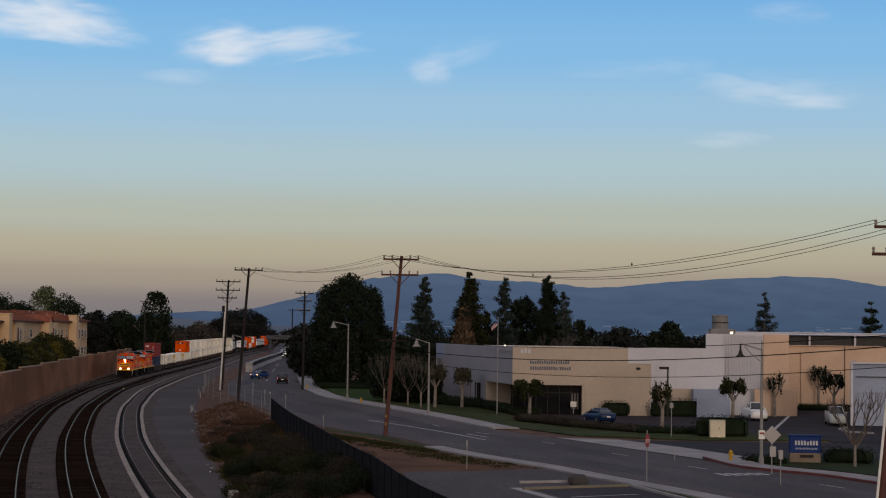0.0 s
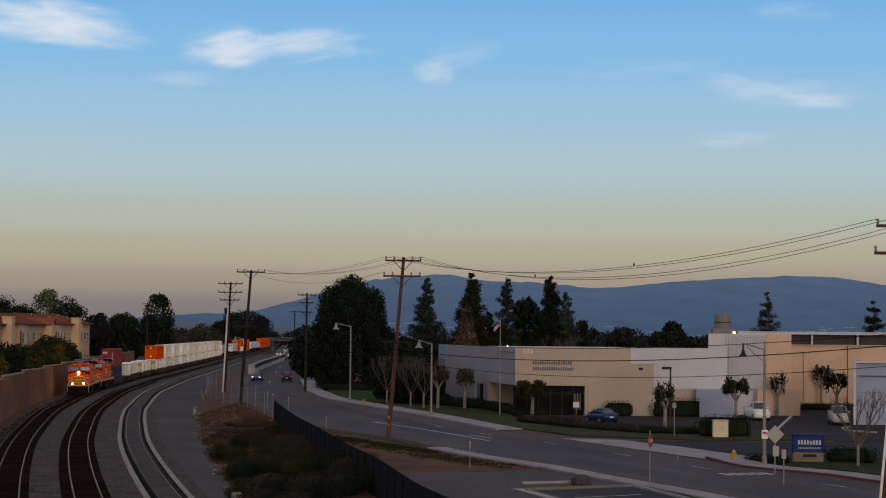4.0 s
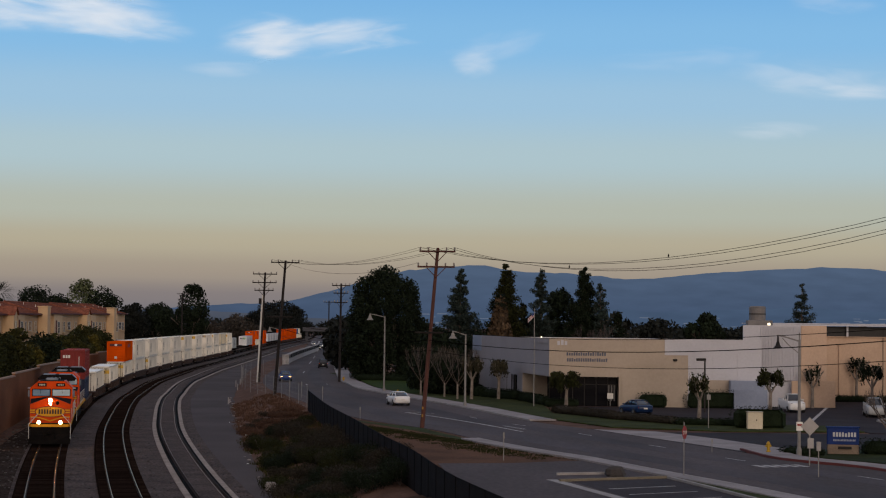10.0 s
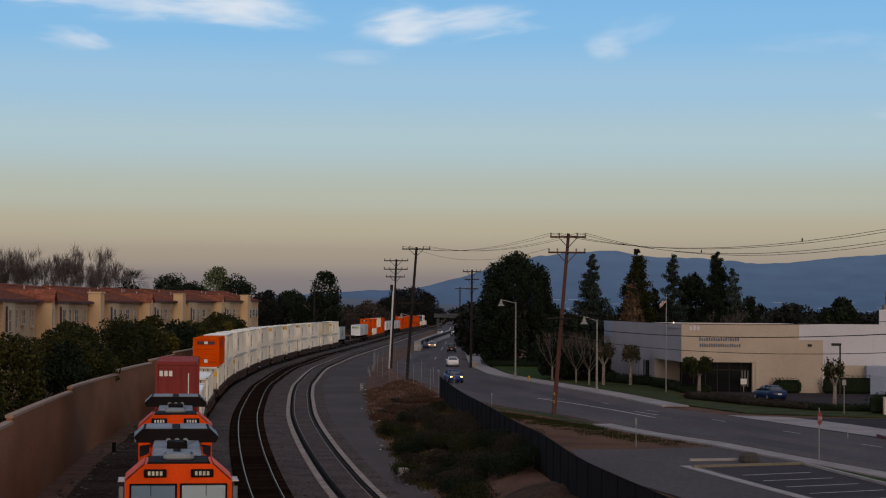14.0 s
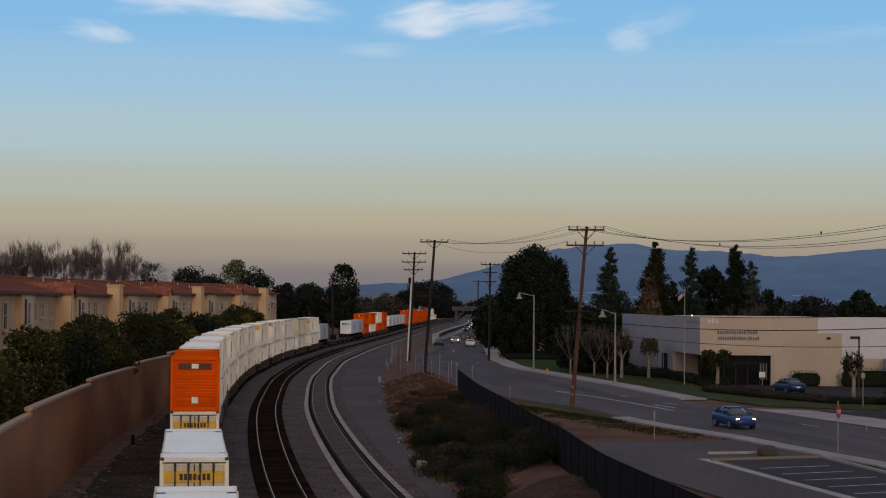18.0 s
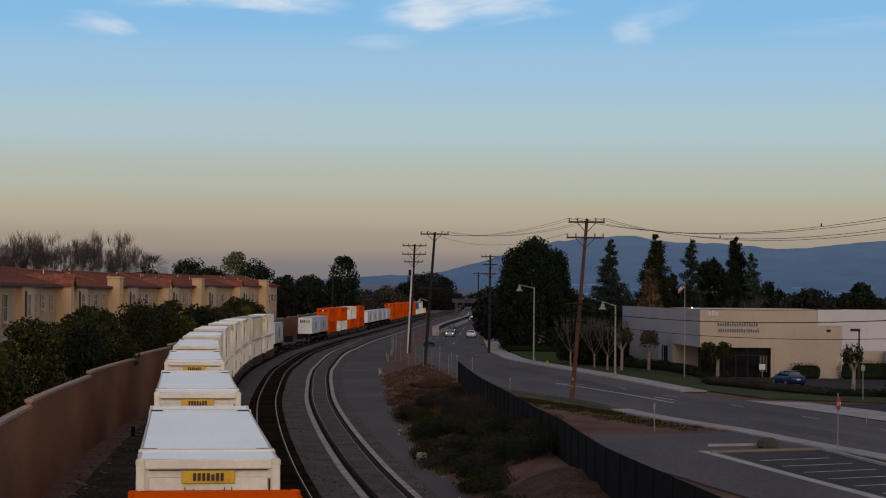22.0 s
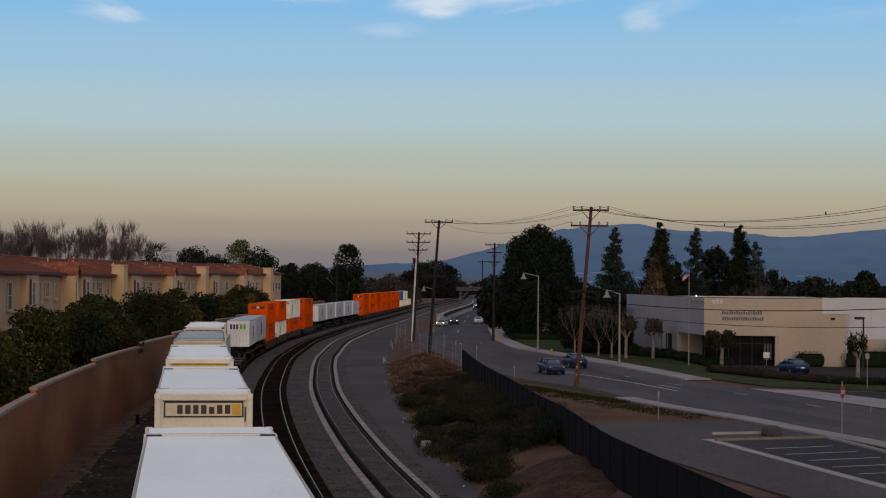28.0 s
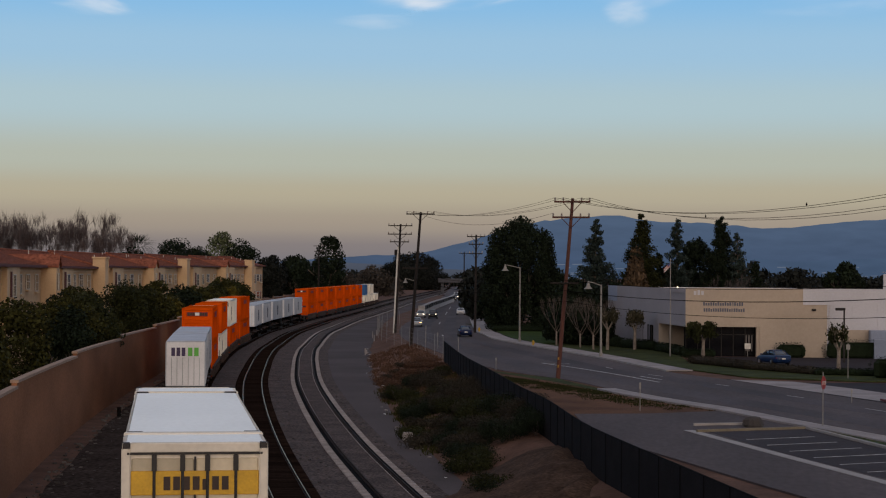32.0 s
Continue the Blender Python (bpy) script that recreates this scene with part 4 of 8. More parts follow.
for _top, _low, _f in (("orange", "orange", 645.0), ("orange", "jb", 621.0), ("jb_dark", "orange", 597.0), ("orange", "orange", 573.0)):
    container(_top, _f, _f - 16.15, 3.28)
    container(_low, _f, _f - 16.15, 0.36)
    well_car(_f, _f - 16.15)
for _k in range(5):
    trailer("pale", 545 - 19 * _k, 529 - 19 * _k)
    spine_car(546 - 19 * _k, 528 - 19 * _k)
for _k in range(7):
    _f = 440 - 21.4 * _k
    container("orange", _f, _f - 16.15, 3.28)
    container("orange", _f, _f - 16.15, 0.36)
    well_car(_f, _f - 16.15)
container("blue", 285, 272.8, 3.28)
container("plain", 285, 268.8, 0.36)
well_car(285, 268.8)
for _f in (263.0, 240.0):
    container("plain", _f, _f - 16.15, 0.36)
    well_car(_f, _f - 16.15)
container("plain", 263, 246.8, 3.28)

# ---- plants ----
# leaf_haze: distance haze is put into the leaf colour
for _n, _c in (("leaf_dark", (0.011, 0.017, 0.009)), ("leaf_mid", (0.034, 0.034, 0.009)), ("leaf_green", (0.022, 0.025, 0.008)), ("leaf_olive", (0.066, 0.055, 0.011)), ("leaf_pine", (0.027, 0.039, 0.034)), ("leaf_dry", (0.085, 0.048, 0.033)),
               ("leaf_pale", (0.085, 0.10, 0.05)), ("leaf_hedge", (0.012, 0.019, 0.009)), ("brush", (0.034, 0.029, 0.021)), ("leaf_haze", (0.045, 0.038, 0.032)), ("leaf_shag", (0.05, 0.045, 0.028)), ("leaf_far", (0.014, 0.016, 0.014))):
    M[_n] = material(_n, _c, 0.75, var=0.2, scale=0.5, stain=0.2, fine=4, bump=0, island=0.45, rand=0.12, spec=0.08)
M["bark"] = material("grey_bark", (0.11, 0.085, 0.07), 0.95, var=0.3, scale=2, stain=0.3, fine=10, bump=0.6)
M["bark_pale"] = material("pale_bark", (0.24, 0.20, 0.17), 0.95, var=0.25, scale=2, stain=0.3, fine=8, bump=0.5)
M["twig"] = material("bare_twigs", (0.078, 0.060, 0.058), 0.95, var=0.2)
M["palm_skirt"] = material("dead_palm_fronds", (0.075, 0.047, 0.025), 0.95, var=0.2, island=0.4)


def leaf_cloud(blobs, n, size, seed, mb=None, shell=0.55, droop=0.0):
    """n small leaf clumps spread through ellipsoids (x, y, z, rx, ry, rz)."""
    mb = mb or MB()
    r = np.random.RandomState(seed)
    B = np.array(blobs, float)
    w = (B[:, 3] * B[:, 4] * B[:, 5]) ** (2 / 3)
    pick = r.choice(len(B), n, p=w / w.sum())
    d = r.normal(size=(n, 3))
    d /= np.linalg.norm(d, axis=1)[:, None]
    rad = (shell + (1.08 - shell) * r.rand(n) ** 0.6)[:, None]
    c = B[pick, :3] + d * rad * B[pick, 3:6]
    nrm = d + r.normal(size=(n, 3)) * 0.7
    nrm /= np.linalg.norm(nrm, axis=1)[:, None]
    u = np.cross(nrm, r.normal(size=(n, 3)))
    u /= np.linalg.norm(u, axis=1)[:, None]
    v = np.cross(nrm, u)
    s = size * (0.55 + 0.9 * r.rand(n))[:, None]
    u, v = u * s, v * s * 0.62
    v[:, 2] -= droop * s[:, 0]
    q = np.stack([c - u, c + v * 0.9 - u * 0.15, c + u, c - v], 1).reshape(-1, 3)
    o = len(mb.v)
    mb.v += [tuple(p) for p in q.tolist()]
    mb.f += [(o + 4 * i, o + 4 * i + 1, o + 4 * i + 2, o + 4 * i + 3) for i in range(n)]
    return mb


def limb(mb, p, d, length, r0, depth, rnd, tips, spread=0.6, up=0.15, n=5):
    p = Vector(p)
    q = p + Vector(d).normalized() * length
    mb.cyl(p, q, r0, r0 * 0.68, n, caps=False)
    if depth == 0:
        tips.append(q)
        return
    for k in range(rnd.choice((2, 3)) if depth > 1 else rnd.choice((2, 3, 3))):
        e = Vector(d).normalized() + Vector((rnd.uniform(-1, 1), rnd.uniform(-1, 1), rnd.uniform(-0.5, 0.8))) * spread + Vector((0, 0, up))
        limb(mb, q, e, length * rnd.uniform(0.62, 0.86), r0 * 0.62, depth - 1, rnd, tips, spread, up, max(3, n - 1))




def put(name, label, category, group, x, y, z):
    return empty(name, label, category, group, pose(x, y, z))


def broad_tree(x, y, z, h, w, seed, leaf="leaf_dark", label="dense dark green broadleaf tree", low=0.25, n=2600, size=0.42, group="trees", trunk="bark", lumps=14):
    rnd = random.Random(seed)
    t = put("tree", label, "tree", group, x, y, z)
    tips = []
    tr = MB()
    base = h * low
    tr.cyl((0, 0, -0.2), (0, 0, base + h * 0.1), 0.022 * h, 0.015 * h, 8)
    for k in range(5):
        a = k * 1.26 + rnd.random()
        limb(tr, (0, 0, base + rnd.uniform(-0.05, 0.1) * h), (math.cos(a), math.sin(a), 1.1), h * 0.2, 0.011 * h, 2, rnd, tips)
    part("trunk", tr, M[trunk], t)
    blobs = [(0, 0, base + (h - base) * 0.5, w * 0.36, w * 0.36, (h - base) * 0.46)]
    for k in range(lumps):
        a, u = rnd.uniform(0, 6.28), rnd.uniform(0.08, 0.95)
        rr = w * 0.36 * math.sqrt(max(0.1, 1 - (2 * u - 0.9) ** 2))
        s = rnd.uniform(0.10, 0.25) * w
        blobs.append((math.cos(a) * rr, math.sin(a) * rr, base + (h - base) * u - s * 0.3, s, s, s * 0.85))
    part("crown", leaf_cloud(blobs, n, size, seed), M[leaf], t)
    return t


def conifer(x, y, z, h, w, seed, leaf="leaf_pine", label="tall sparse pine with ragged dark branches", n=1500, tiers=16, sparse=0.6, group="trees", low=0.12, size=0.34):
    """Whorls of branches of uneven length round a straight stem; sparse leaves gaps between the whorls."""
    rnd = random.Random(seed)
    t = put("tree", label, "tree", group, x, y, z)
    tr = MB().cyl((0, 0, -0.2), (0, 0, h * 0.97), 0.016 * h, 0.03, 7)
    blobs = []
    open_tree = sparse > 0.5
    for k in range(tiers):
        u = low + (1 - low) * (k + rnd.uniform(-0.25, 0.25)) / tiers
        base_u = u
        for q in range(9 if open_tree else 11):
            u = min(0.98, max(low, base_u + rnd.uniform(-1.1, 1.1) / tiers))
            reach = w * 0.5 * (1.12 * (1 - u) ** 0.86 + 0.06) * rnd.uniform(0.72, 1.18)
            a = q * 0.9 + rnd.uniform(0, 0.8) + k * 1.3
            L = reach * rnd.uniform(0.5, 1.12) + 0.12
            e = Vector((math.cos(a) * L, math.sin(a) * L, u * h + L * rnd.uniform(0.05, 0.45)))
            tr.cyl((0, 0, u * h), e, 0.05, 0.02, 4, caps=False)
            for f in (0.35, 0.66, 0.95):
                s = (0.2 + 0.18 * L) * rnd.uniform(0.7, 1.3)
                blobs.append((e.x * f, e.y * f, u * h + (e.z - u * h) * f, s, s, s * (0.9 if open_tree else 1.0)))
    if not open_tree:
        for k in range(12):
            u = low + (0.95 - low) * k / 12
            s = w * 0.34 * (1 - u) ** 0.7 + 0.15
            blobs.append((0, 0, u * h, s, s, h * 0.06))
    blobs.append((0, 0, h * 0.97, 0.22, 0.22, 0.7))
    part("trunk", tr, M["bark"], t)
    part("crown", leaf_cloud(blobs, int(n * 9), size * 0.42, seed, shell=0.1), M[leaf], t)
    return t


def dome_tree(x, y, z, h, w, seed, leaf="leaf_dark", label="huge dense dark evergreen tree by the lawn", n=46000, size=0.17):
    """A tall evergreen, leafy to the ground, with a closed egg-shaped outline."""
    rnd = random.Random(seed)
    t = put("tree", label, "tree", "trees", x, y, z)
    tr, tips = MB().cyl((0, 0, -0.2), (0, 0, h * 0.6), 0.03 * h, 0.012 * h, 9), []
    for k in range(8):
        a = k * 0.8 + rnd.random()
        limb(tr, (0, 0, h * rnd.uniform(0.1, 0.5)), (math.cos(a), math.sin(a), 1.2), h * 0.13, 0.01 * h, 2, rnd, tips)
    part("trunk", tr, M["bark"], t)
    blobs = [(0, 0, h * 0.47, w * 0.38, w * 0.38, h * 0.44)]
    for k in range(120):
        u = (k + 0.5) / 120
        a = k * 2.4 + rnd.uniform(-0.3, 0.3)
        s = w * rnd.uniform(0.07, 0.125)
        rr = max(0.0, w * 0.5 * (0.9 + 0.1 * min(1, u * 3)) * math.sqrt(max(0.0, 1 - u ** 8.0)) * rnd.uniform(0.93, 1.03) - s)
        blobs.append((math.cos(a) * rr, math.sin(a) * rr, h * u * 0.915, s, s, s * 1.15))
    part("crown", leaf_cloud(blobs, n, size, seed, shell=0.35), M[leaf], t)
    return t


def palm(x, y, z, h, seed, r=2.4, skirt=0.0, label="fan palm with a shaggy round head", group="palms"):
    rnd = random.Random(seed)
    t = put("palm_tree", label, "palm tree", group, x, y, z)
    part("trunk", MB().cyl((0, 0, -0.2), (0, 0, h), 0.28, 0.2, 8), M["bark"], t)
    mb = MB()
    for k in range(42):
        a, e = rnd.uniform(0, 6.28), rnd.uniform(-0.7, 1.3)
        d = Vector((math.cos(a) * math.cos(e), math.sin(a) * math.cos(e), math.sin(e)))
        side = d.cross(Vector((0, 0, 1))).normalized()
        L = r * rnd.uniform(0.8, 1.1)
        p0 = Vector((0, 0, h))
        p1, p2 = p0 + d * L * 0.6, p0 + d * L - Vector((0, 0, L * 0.28))
        for q in range(5):
            s = (q - 2) * 0.16 * L
            mb.add([p0 + d * L * 0.25 - side * 0.03, p1 + side * (s * 0.7 - 0.07), p2 + side * s * 1.25, p1 + side * (s * 0.7 + 0.07)], [(0, 1, 2, 3)])
    part("frond_crown", mb, M["leaf_dark"], t)
    if skirt:
        part("dead_frond_skirt", leaf_cloud([(0, 0, h - skirt * 0.32, 1.2, 1.2, skirt * 0.4), (0, 0, h - skirt * 0.6, 1.75, 1.75, skirt * 0.4), (0, 0, h - skirt * 0.85, 1.3, 1.3, skirt * 0.3)], 2600, 0.24, seed, droop=0.6), M["palm_skirt"], t, "brown hanging skirt of dead fronds")
    return t


def bare_tree(x, y, z, h, seed, label="leafless tree with fine grey branches", depth=4, mat="twig", group="trees", spread=0.55, up=0.25, fine=5, thick=1.0):
    rnd = random.Random(seed)
    t = put("tree", label, "tree", group, x, y, z)
    tr, tips = MB(), []
    tr.cyl((0, 0, -0.2), (0, 0, h * 0.28), 0.02 * h, 0.016 * h, 7)
    part("trunk", tr, M["bark_pale"], t)
    br = MB()
    for k in range(5):
        a = k * 1.25 + rnd.random()
        limb(br, (0, 0, h * (0.22 + 0.02 * k)), (math.cos(a) * 0.7, math.sin(a) * 0.7, 1.0), h * 0.24, 0.008 * h * thick, depth - 1, rnd, tips, spread, up, 4)
    part("branch_mass", br, M[mat], t, "bare forked branches")
    if fine:
        tw = MB()
        for p in tips:
            for k in range(fine):
                d = Vector((rnd.uniform(-0.45, 0.45), rnd.uniform(-0.45, 0.45), rnd.uniform(0.3, 1.2))).normalized() * h * rnd.uniform(0.06, 0.12)
                o = p - d * rnd.uniform(0, 0.5)
                sd = Vector((rnd.uniform(-1, 1), rnd.uniform(-1, 1), 0)).normalized() * 0.0016 * h
                tw.add([o - sd, o + sd, o + d], [(0, 1, 2)])
        tagged(part("twig_haze", tw, M[mat], t, "haze of fine bare twigs"), kind="stuff")
    return t


def pollard(x, y, z, h, seed, leaf="leaf_olive", label="street tree with pale trunk and sparse leafy clumps", w=2.6, n=420, group="street trees", size=0.26):
    rnd = random.Random(seed)
    t = put("tree", label, "tree", group, x, y, z)
    tr, tips = MB(), []
    tr.cyl((0, 0, -0.2), (0.05, 0, h * 0.42), 0.19, 0.14, 8)
    for k in range(5):
        a = k * 1.3 + rnd.random()
        limb(tr, (0.05, 0, h * 0.4), (math.cos(a) * 0.6, math.sin(a) * 0.6, 1), h * 0.2, 0.09, 2, rnd, tips, 0.5, 0.2, 6)
    part("trunk", tr, M["bark_pale"], t)
    blobs = []
    for p in tips:
        s = rnd.uniform(0.28, 0.5)
        for q in range(2):
            blobs.append((p.x * w / 2.6 * (1 + 0.12 * q), p.y * w / 2.6 * (1 + 0.12 * q), min(p.z, h - 0.3 * s) - rnd.uniform(0, 0.6) - 0.5 * q * rnd.random(), s * 0.8, s * 0.8, s * rnd.uniform(0.9, 1.6)))
    part("crown", leaf_cloud(blobs, int(n * 3.4), size * 0.42, seed, shell=0.1, droop=0.6), M[leaf], t)
    return t


def hedge(x0, y0, x1, y1, w, h, z, seed, label="clipped dark green hedge", leaf="leaf_hedge", dens=26):
    t = empty("hedge", label, "hedge", "hedges", pose(x0, y0, z))
    L = math.hypot(x1 - x0, y1 - y0)
    a = math.atan2(y1 - y0, x1 - x0)
    part("mass", MB().box((x1 - x0) / 2, (y1 - y0) / 2, -0.05, L + 0.5, w * 0.84, h * 0.9, a, min(0.3, h * 0.3)), M[leaf], t)
    r = np.random.RandomState(seed)
    blobs = []
    k = 0.0
    while k <= L:
        blobs.append((math.cos(a) * k, math.sin(a) * k, h * 0.5, 0.45 + w * 0.2, w * 0.5, h * 0.52))
        k += 0.6
    part("foliage", leaf_cloud(blobs, int(L * dens * 18), 0.055, seed, shell=0.88), M[leaf], t)
    return t


def shrub(x, y, z, w, h, seed, leaf="brush", n=260, label="scrubby dark bush on the bank", group="bushes on the bank", size=0.2):
    rnd = random.Random(seed)
    t = put("shrub", label, "bush", group, x, y, z)
    st = MB()
    tips = []
    for k in range(4):
        a = rnd.uniform(0, 6.28)
        limb(st, (0, 0, 0), (math.cos(a) * 0.6, math.sin(a) * 0.6, 1), h * 0.4, 0.03, 1, rnd, tips, 0.6, 0.1, 4)
    part("stem_cluster", st, M["twig"], t)
    blobs = [(rnd.uniform(-0.3, 0.3) * w, rnd.uniform(-0.3, 0.3) * w, h * rnd.uniform(0.35, 0.6), w * rnd.uniform(0.14, 0.28), w * rnd.uniform(0.14, 0.28), h * 0.36) for k in range(9)]
    part("foliage", leaf_cloud(blobs, n * 13, size * 0.21, seed, shell=0.15), M[leaf], t)
    return t

# ---- road, pavements and lots ----
KERB_L = [(95, -130), (45, 10), (20, 75), (13.4, 94.2), (10, 103.7), (7, 112.7), (4.3, 118.7), (0.8, 128.2), (-3.4, 142.5), (-9.4, 156.2), (-14.5, 175), (-19.5, 198), (-25, 224), (-29.2, 252), (-33, 290), (-37, 350), (-47, 489), (-63, 682), (-105, 1200)]
KERB_R = [(108, -125), (58, 13), (33.5, 77), (24.3, 102), (22, 108.6), (19.1, 113), (17.0, 121), (13.0, 133), (8.6, 146), (4.3, 157), (-1.3, 179.8), (-8.8, 207), (-14.6, 228.7), (-17.5, 248), (-19.9, 266), (-26.3, 338), (-39, 495), (-55, 700), (-96, 1210)]


def dense(pts, per):
    """A smooth curve with the same number of points between each pair."""
    out = []
    P = [Vector(p) for p in pts]
    P = [P[0] * 2 - P[1]] + P + [P[-1] * 2 - P[-2]]
    for i in range(1, len(P) - 2):
        for k in range(per):
            u = k / per
            out.append(0.5 * (2 * P[i] + (P[i + 1] - P[i - 1]) * u + (2 * P[i - 1] - 5 * P[i] + 4 * P[i + 1] - P[i + 2]) * u * u + (3 * P[i] - P[i - 1] - 3 * P[i + 1] + P[i + 2]) * u ** 3))
    out.append(P[-2])
    return out


_ra, _rb = dense(KERB_L, 5), dense(KERB_R, 5)
solid("road", MB().slab(_ra, _rb, ROAD_Z, 0.1), M["asphalt"], "worn grey asphalt road curving into the distance", "road", kind="structure")


M["asphalt_worn"] = material("worn_dark_asphalt", (0.079, 0.065, 0.068), 0.8, var=0.12, scale=0.15, stain=0.3, fine=4, bump=0.2, stretch=(1, 0.3, 1), spec=0.08)
for _f0, _f1 in ((0.2, 0.4), (0.58, 0.76)):
    _wa = [a.lerp(b, _f0 + 0.02 * noise.noise((a.y * 0.05, _f0, 0))) for a, b in zip(_ra, _rb)]
    _wb = [a.lerp(b, _f1 + 0.02 * noise.noise((a.y * 0.05, _f1, 0))) for a, b in zip(_ra, _rb)]
    solid("worn_lane", MB().slab(_wa, _wb, ROAD_Z + 0.004, 0.004), M["asphalt_worn"], "darker worn wheel lane of the road", "road", kind="structure")


def strip(name, line, d0, d1, z, mat, label, cat, t=0.12):
    solid(name, MB().slab(offset_line(line, d0), offset_line(line, d1), z, t), M[mat], label, cat, kind="structure")


def between(line, y0, y1):
    return [p for p in line if y0 <= p.y <= y1]


# Darker turf colour: the sign lawn's shade is put into it
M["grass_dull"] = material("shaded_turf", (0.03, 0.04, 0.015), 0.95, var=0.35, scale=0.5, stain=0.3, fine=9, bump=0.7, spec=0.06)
# right of the road (its way runs away from the eye)
_far = between(_rb, 157, 1000)
strip("kerb", _far, 0, 0.16, ROAD_Z + 0.14, "kerb", "pale concrete kerb", "kerb", 0.25)
strip("pavement", _far, 0.16, 2.3, ROAD_Z + 0.13, "concrete", "pale concrete pavement beside the road", "pavement")
_near = [Vector(p) for p in ((17.1, 122.8), (17.9, 116.1), (19.1, 113.0), (22.0, 108.6), (24.3, 102.2), (30, 87), (45, 48))][::-1]
_near = smooth_line(_near, 1.5)
strip("kerb", _near, 0, 0.18, ROAD_Z + 0.14, "kerb_red", "kerb painted dull red", "kerb", 0.25)
strip("pavement", _near, 0.18, 2.2, ROAD_Z + 0.13, "concrete", "pale concrete pavement beside the road", "pavement")
# left of the road
_lft = between(_ra, 60, 131)
strip("kerb", _lft, 0, -0.16, ROAD_Z + 0.14, "kerb", "pale concrete kerb", "kerb", 0.25)
strip("pavement", _lft, -0.16, -1.3, ROAD_Z + 0.13, "concrete", "pale concrete pavement beside the road", "pavement")


def patch(name, pts, z, mat, label, cat):
    n = len(pts)
    vs = [(x, y, z) for x, y in pts] + [(x, y, z - 0.08) for x, y in pts]
    fs = [tuple(range(n))] + [(i, n + i, n + (i + 1) % n, (i + 1) % n) for i in range(n)]
    solid(name, MB().add(vs, fs), M[mat], label, cat, kind="structure")


# business-park side: driveway, car park, lawns
patch("driveway", [(17.0, 121), (13, 133), (8.6, 146), (14, 142.5), (20, 143), (60, 144.4), (60, 126), (27, 124.5), (19.5, 121.5)], ROAD_Z + 0.012, "asphalt_dark", "wide asphalt driveway mouth", "driveway")
patch("apron", [(17.0, 122.4), (12.9, 133.8), (8.9, 145.4), (13.5, 143.6), (17.2, 135), (20.4, 125)], ROAD_Z + 0.02, "concrete", "concrete driveway apron across the gutter", "apron")
patch("car_park", [(7, 170), (16, 157.5), (24, 155), (30.2, 154), (30.2, 144.5), (95, 147), (95, 216), (38, 216), (28, 186.8), (9, 186.8)], ROAD_Z + 0.012, "asphalt_dark", "dark asphalt car park by the buildings", "car park")
patch("lawn", [(-24, 300), (-15.6, 262), (-12.2, 229), (-6.4, 208), (1.0, 181.5), (6.8, 158.6), (10.6, 148.5), (19, 144.6), (30, 146), (30, 154), (16, 156.5), (6.8, 170), (6.5, 187), (0, 229), (-2, 300)], ROAD_Z + 0.06, "grass_dry", "dull grass verge before the offices", "lawn")
patch("lawn", [(-16.6, 262), (-14.8, 247), (-12.3, 231), (-8.2, 214), (-6.2, 217), (-7.5, 238), (-9.4, 261)], ROAD_Z + 0.1, "grass", "bright green mown lawn beside the road", "lawn")
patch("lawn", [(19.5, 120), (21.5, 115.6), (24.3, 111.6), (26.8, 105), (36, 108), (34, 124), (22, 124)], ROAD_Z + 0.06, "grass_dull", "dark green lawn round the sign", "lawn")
# vacant lot and near car park
patch("dirt_lot", [(-2.2, 88), (-5.0, 104), (-7.5, 119.6), (-11.1, 141.4), (-13.5, 158), (-9.6, 155.6), (-3.6, 142), (0.5, 127.6), (2.6, 123), (7, 111)], ROAD_Z + 0.008, "dirt", "bare reddish dirt lot with dry weeds", "lot")
patch("lot_edge", [(-10.5, 155), (-4.3, 144.2), (-3.8, 141.8), (0.3, 127.4), (-0.4, 127.5), (-4.7, 140.4), (-8.6, 149.6), (-11.8, 156.4)], ROAD_Z + 0.02, "grass_dry", "strip of weeds along the road edge", "verge")
patch("near_car_park", [(-2.3, 107.6), (2, 108.6), (7.4, 112.2), (8.6, 110), (11.6, 101), (18.0, 76), (30, 45), (20, 30), (5.9, 71.4), (0.4, 89.3), (-1.6, 100)], ROAD_Z + 0.03, "asphalt", "small asphalt car park behind the fence", "car park")
patch("stall_area", [(4.6, 97.0), (9.8, 99.8), (11.3, 94.5), (13.6, 86), (18.0, 72), (12.5, 70), (10.4, 76), (7.5, 85.6)], ROAD_Z + 0.038, "asphalt_lot", "darker asphalt of the parking stalls", "car park")


def kerb_run(pts, w=0.18, h=0.16, mat="kerb", label="low concrete kerb of the car park"):
    L = [Vector(p) for p in pts]
    solid("kerb", MB().slab(offset_line(L, -w / 2), offset_line(L, w / 2), ROAD_Z + h, 0.2), M[mat], label, "kerb", kind="structure")


M["kerb_yellow"] = material("faded_yellow_kerb", (0.17, 0.145, 0.105), 0.9, var=0.2)
kerb_run([(4.2, 96.0), (7.2, 97.6), (10.0, 99.0)], mat="kerb_yellow", label="faded yellow kerb of the planter")
kerb_run([(10.0, 99.0), (11.5, 92.8), (13.0, 86.4), (15.2, 79)])
kerb_run([(3.8, 97.1), (7.1, 85.4), (10.0, 75.4), (13, 65)], 0.55, 0.05, label="pale concrete gutter across the car park")
kerb_run([(4.2, 100.2), (6.9, 101.2)])
kerb_run([(36.0, 166.5), (34.6, 163), (34.6, 159), (36.2, 157)], label="pale kerb island of the yard")
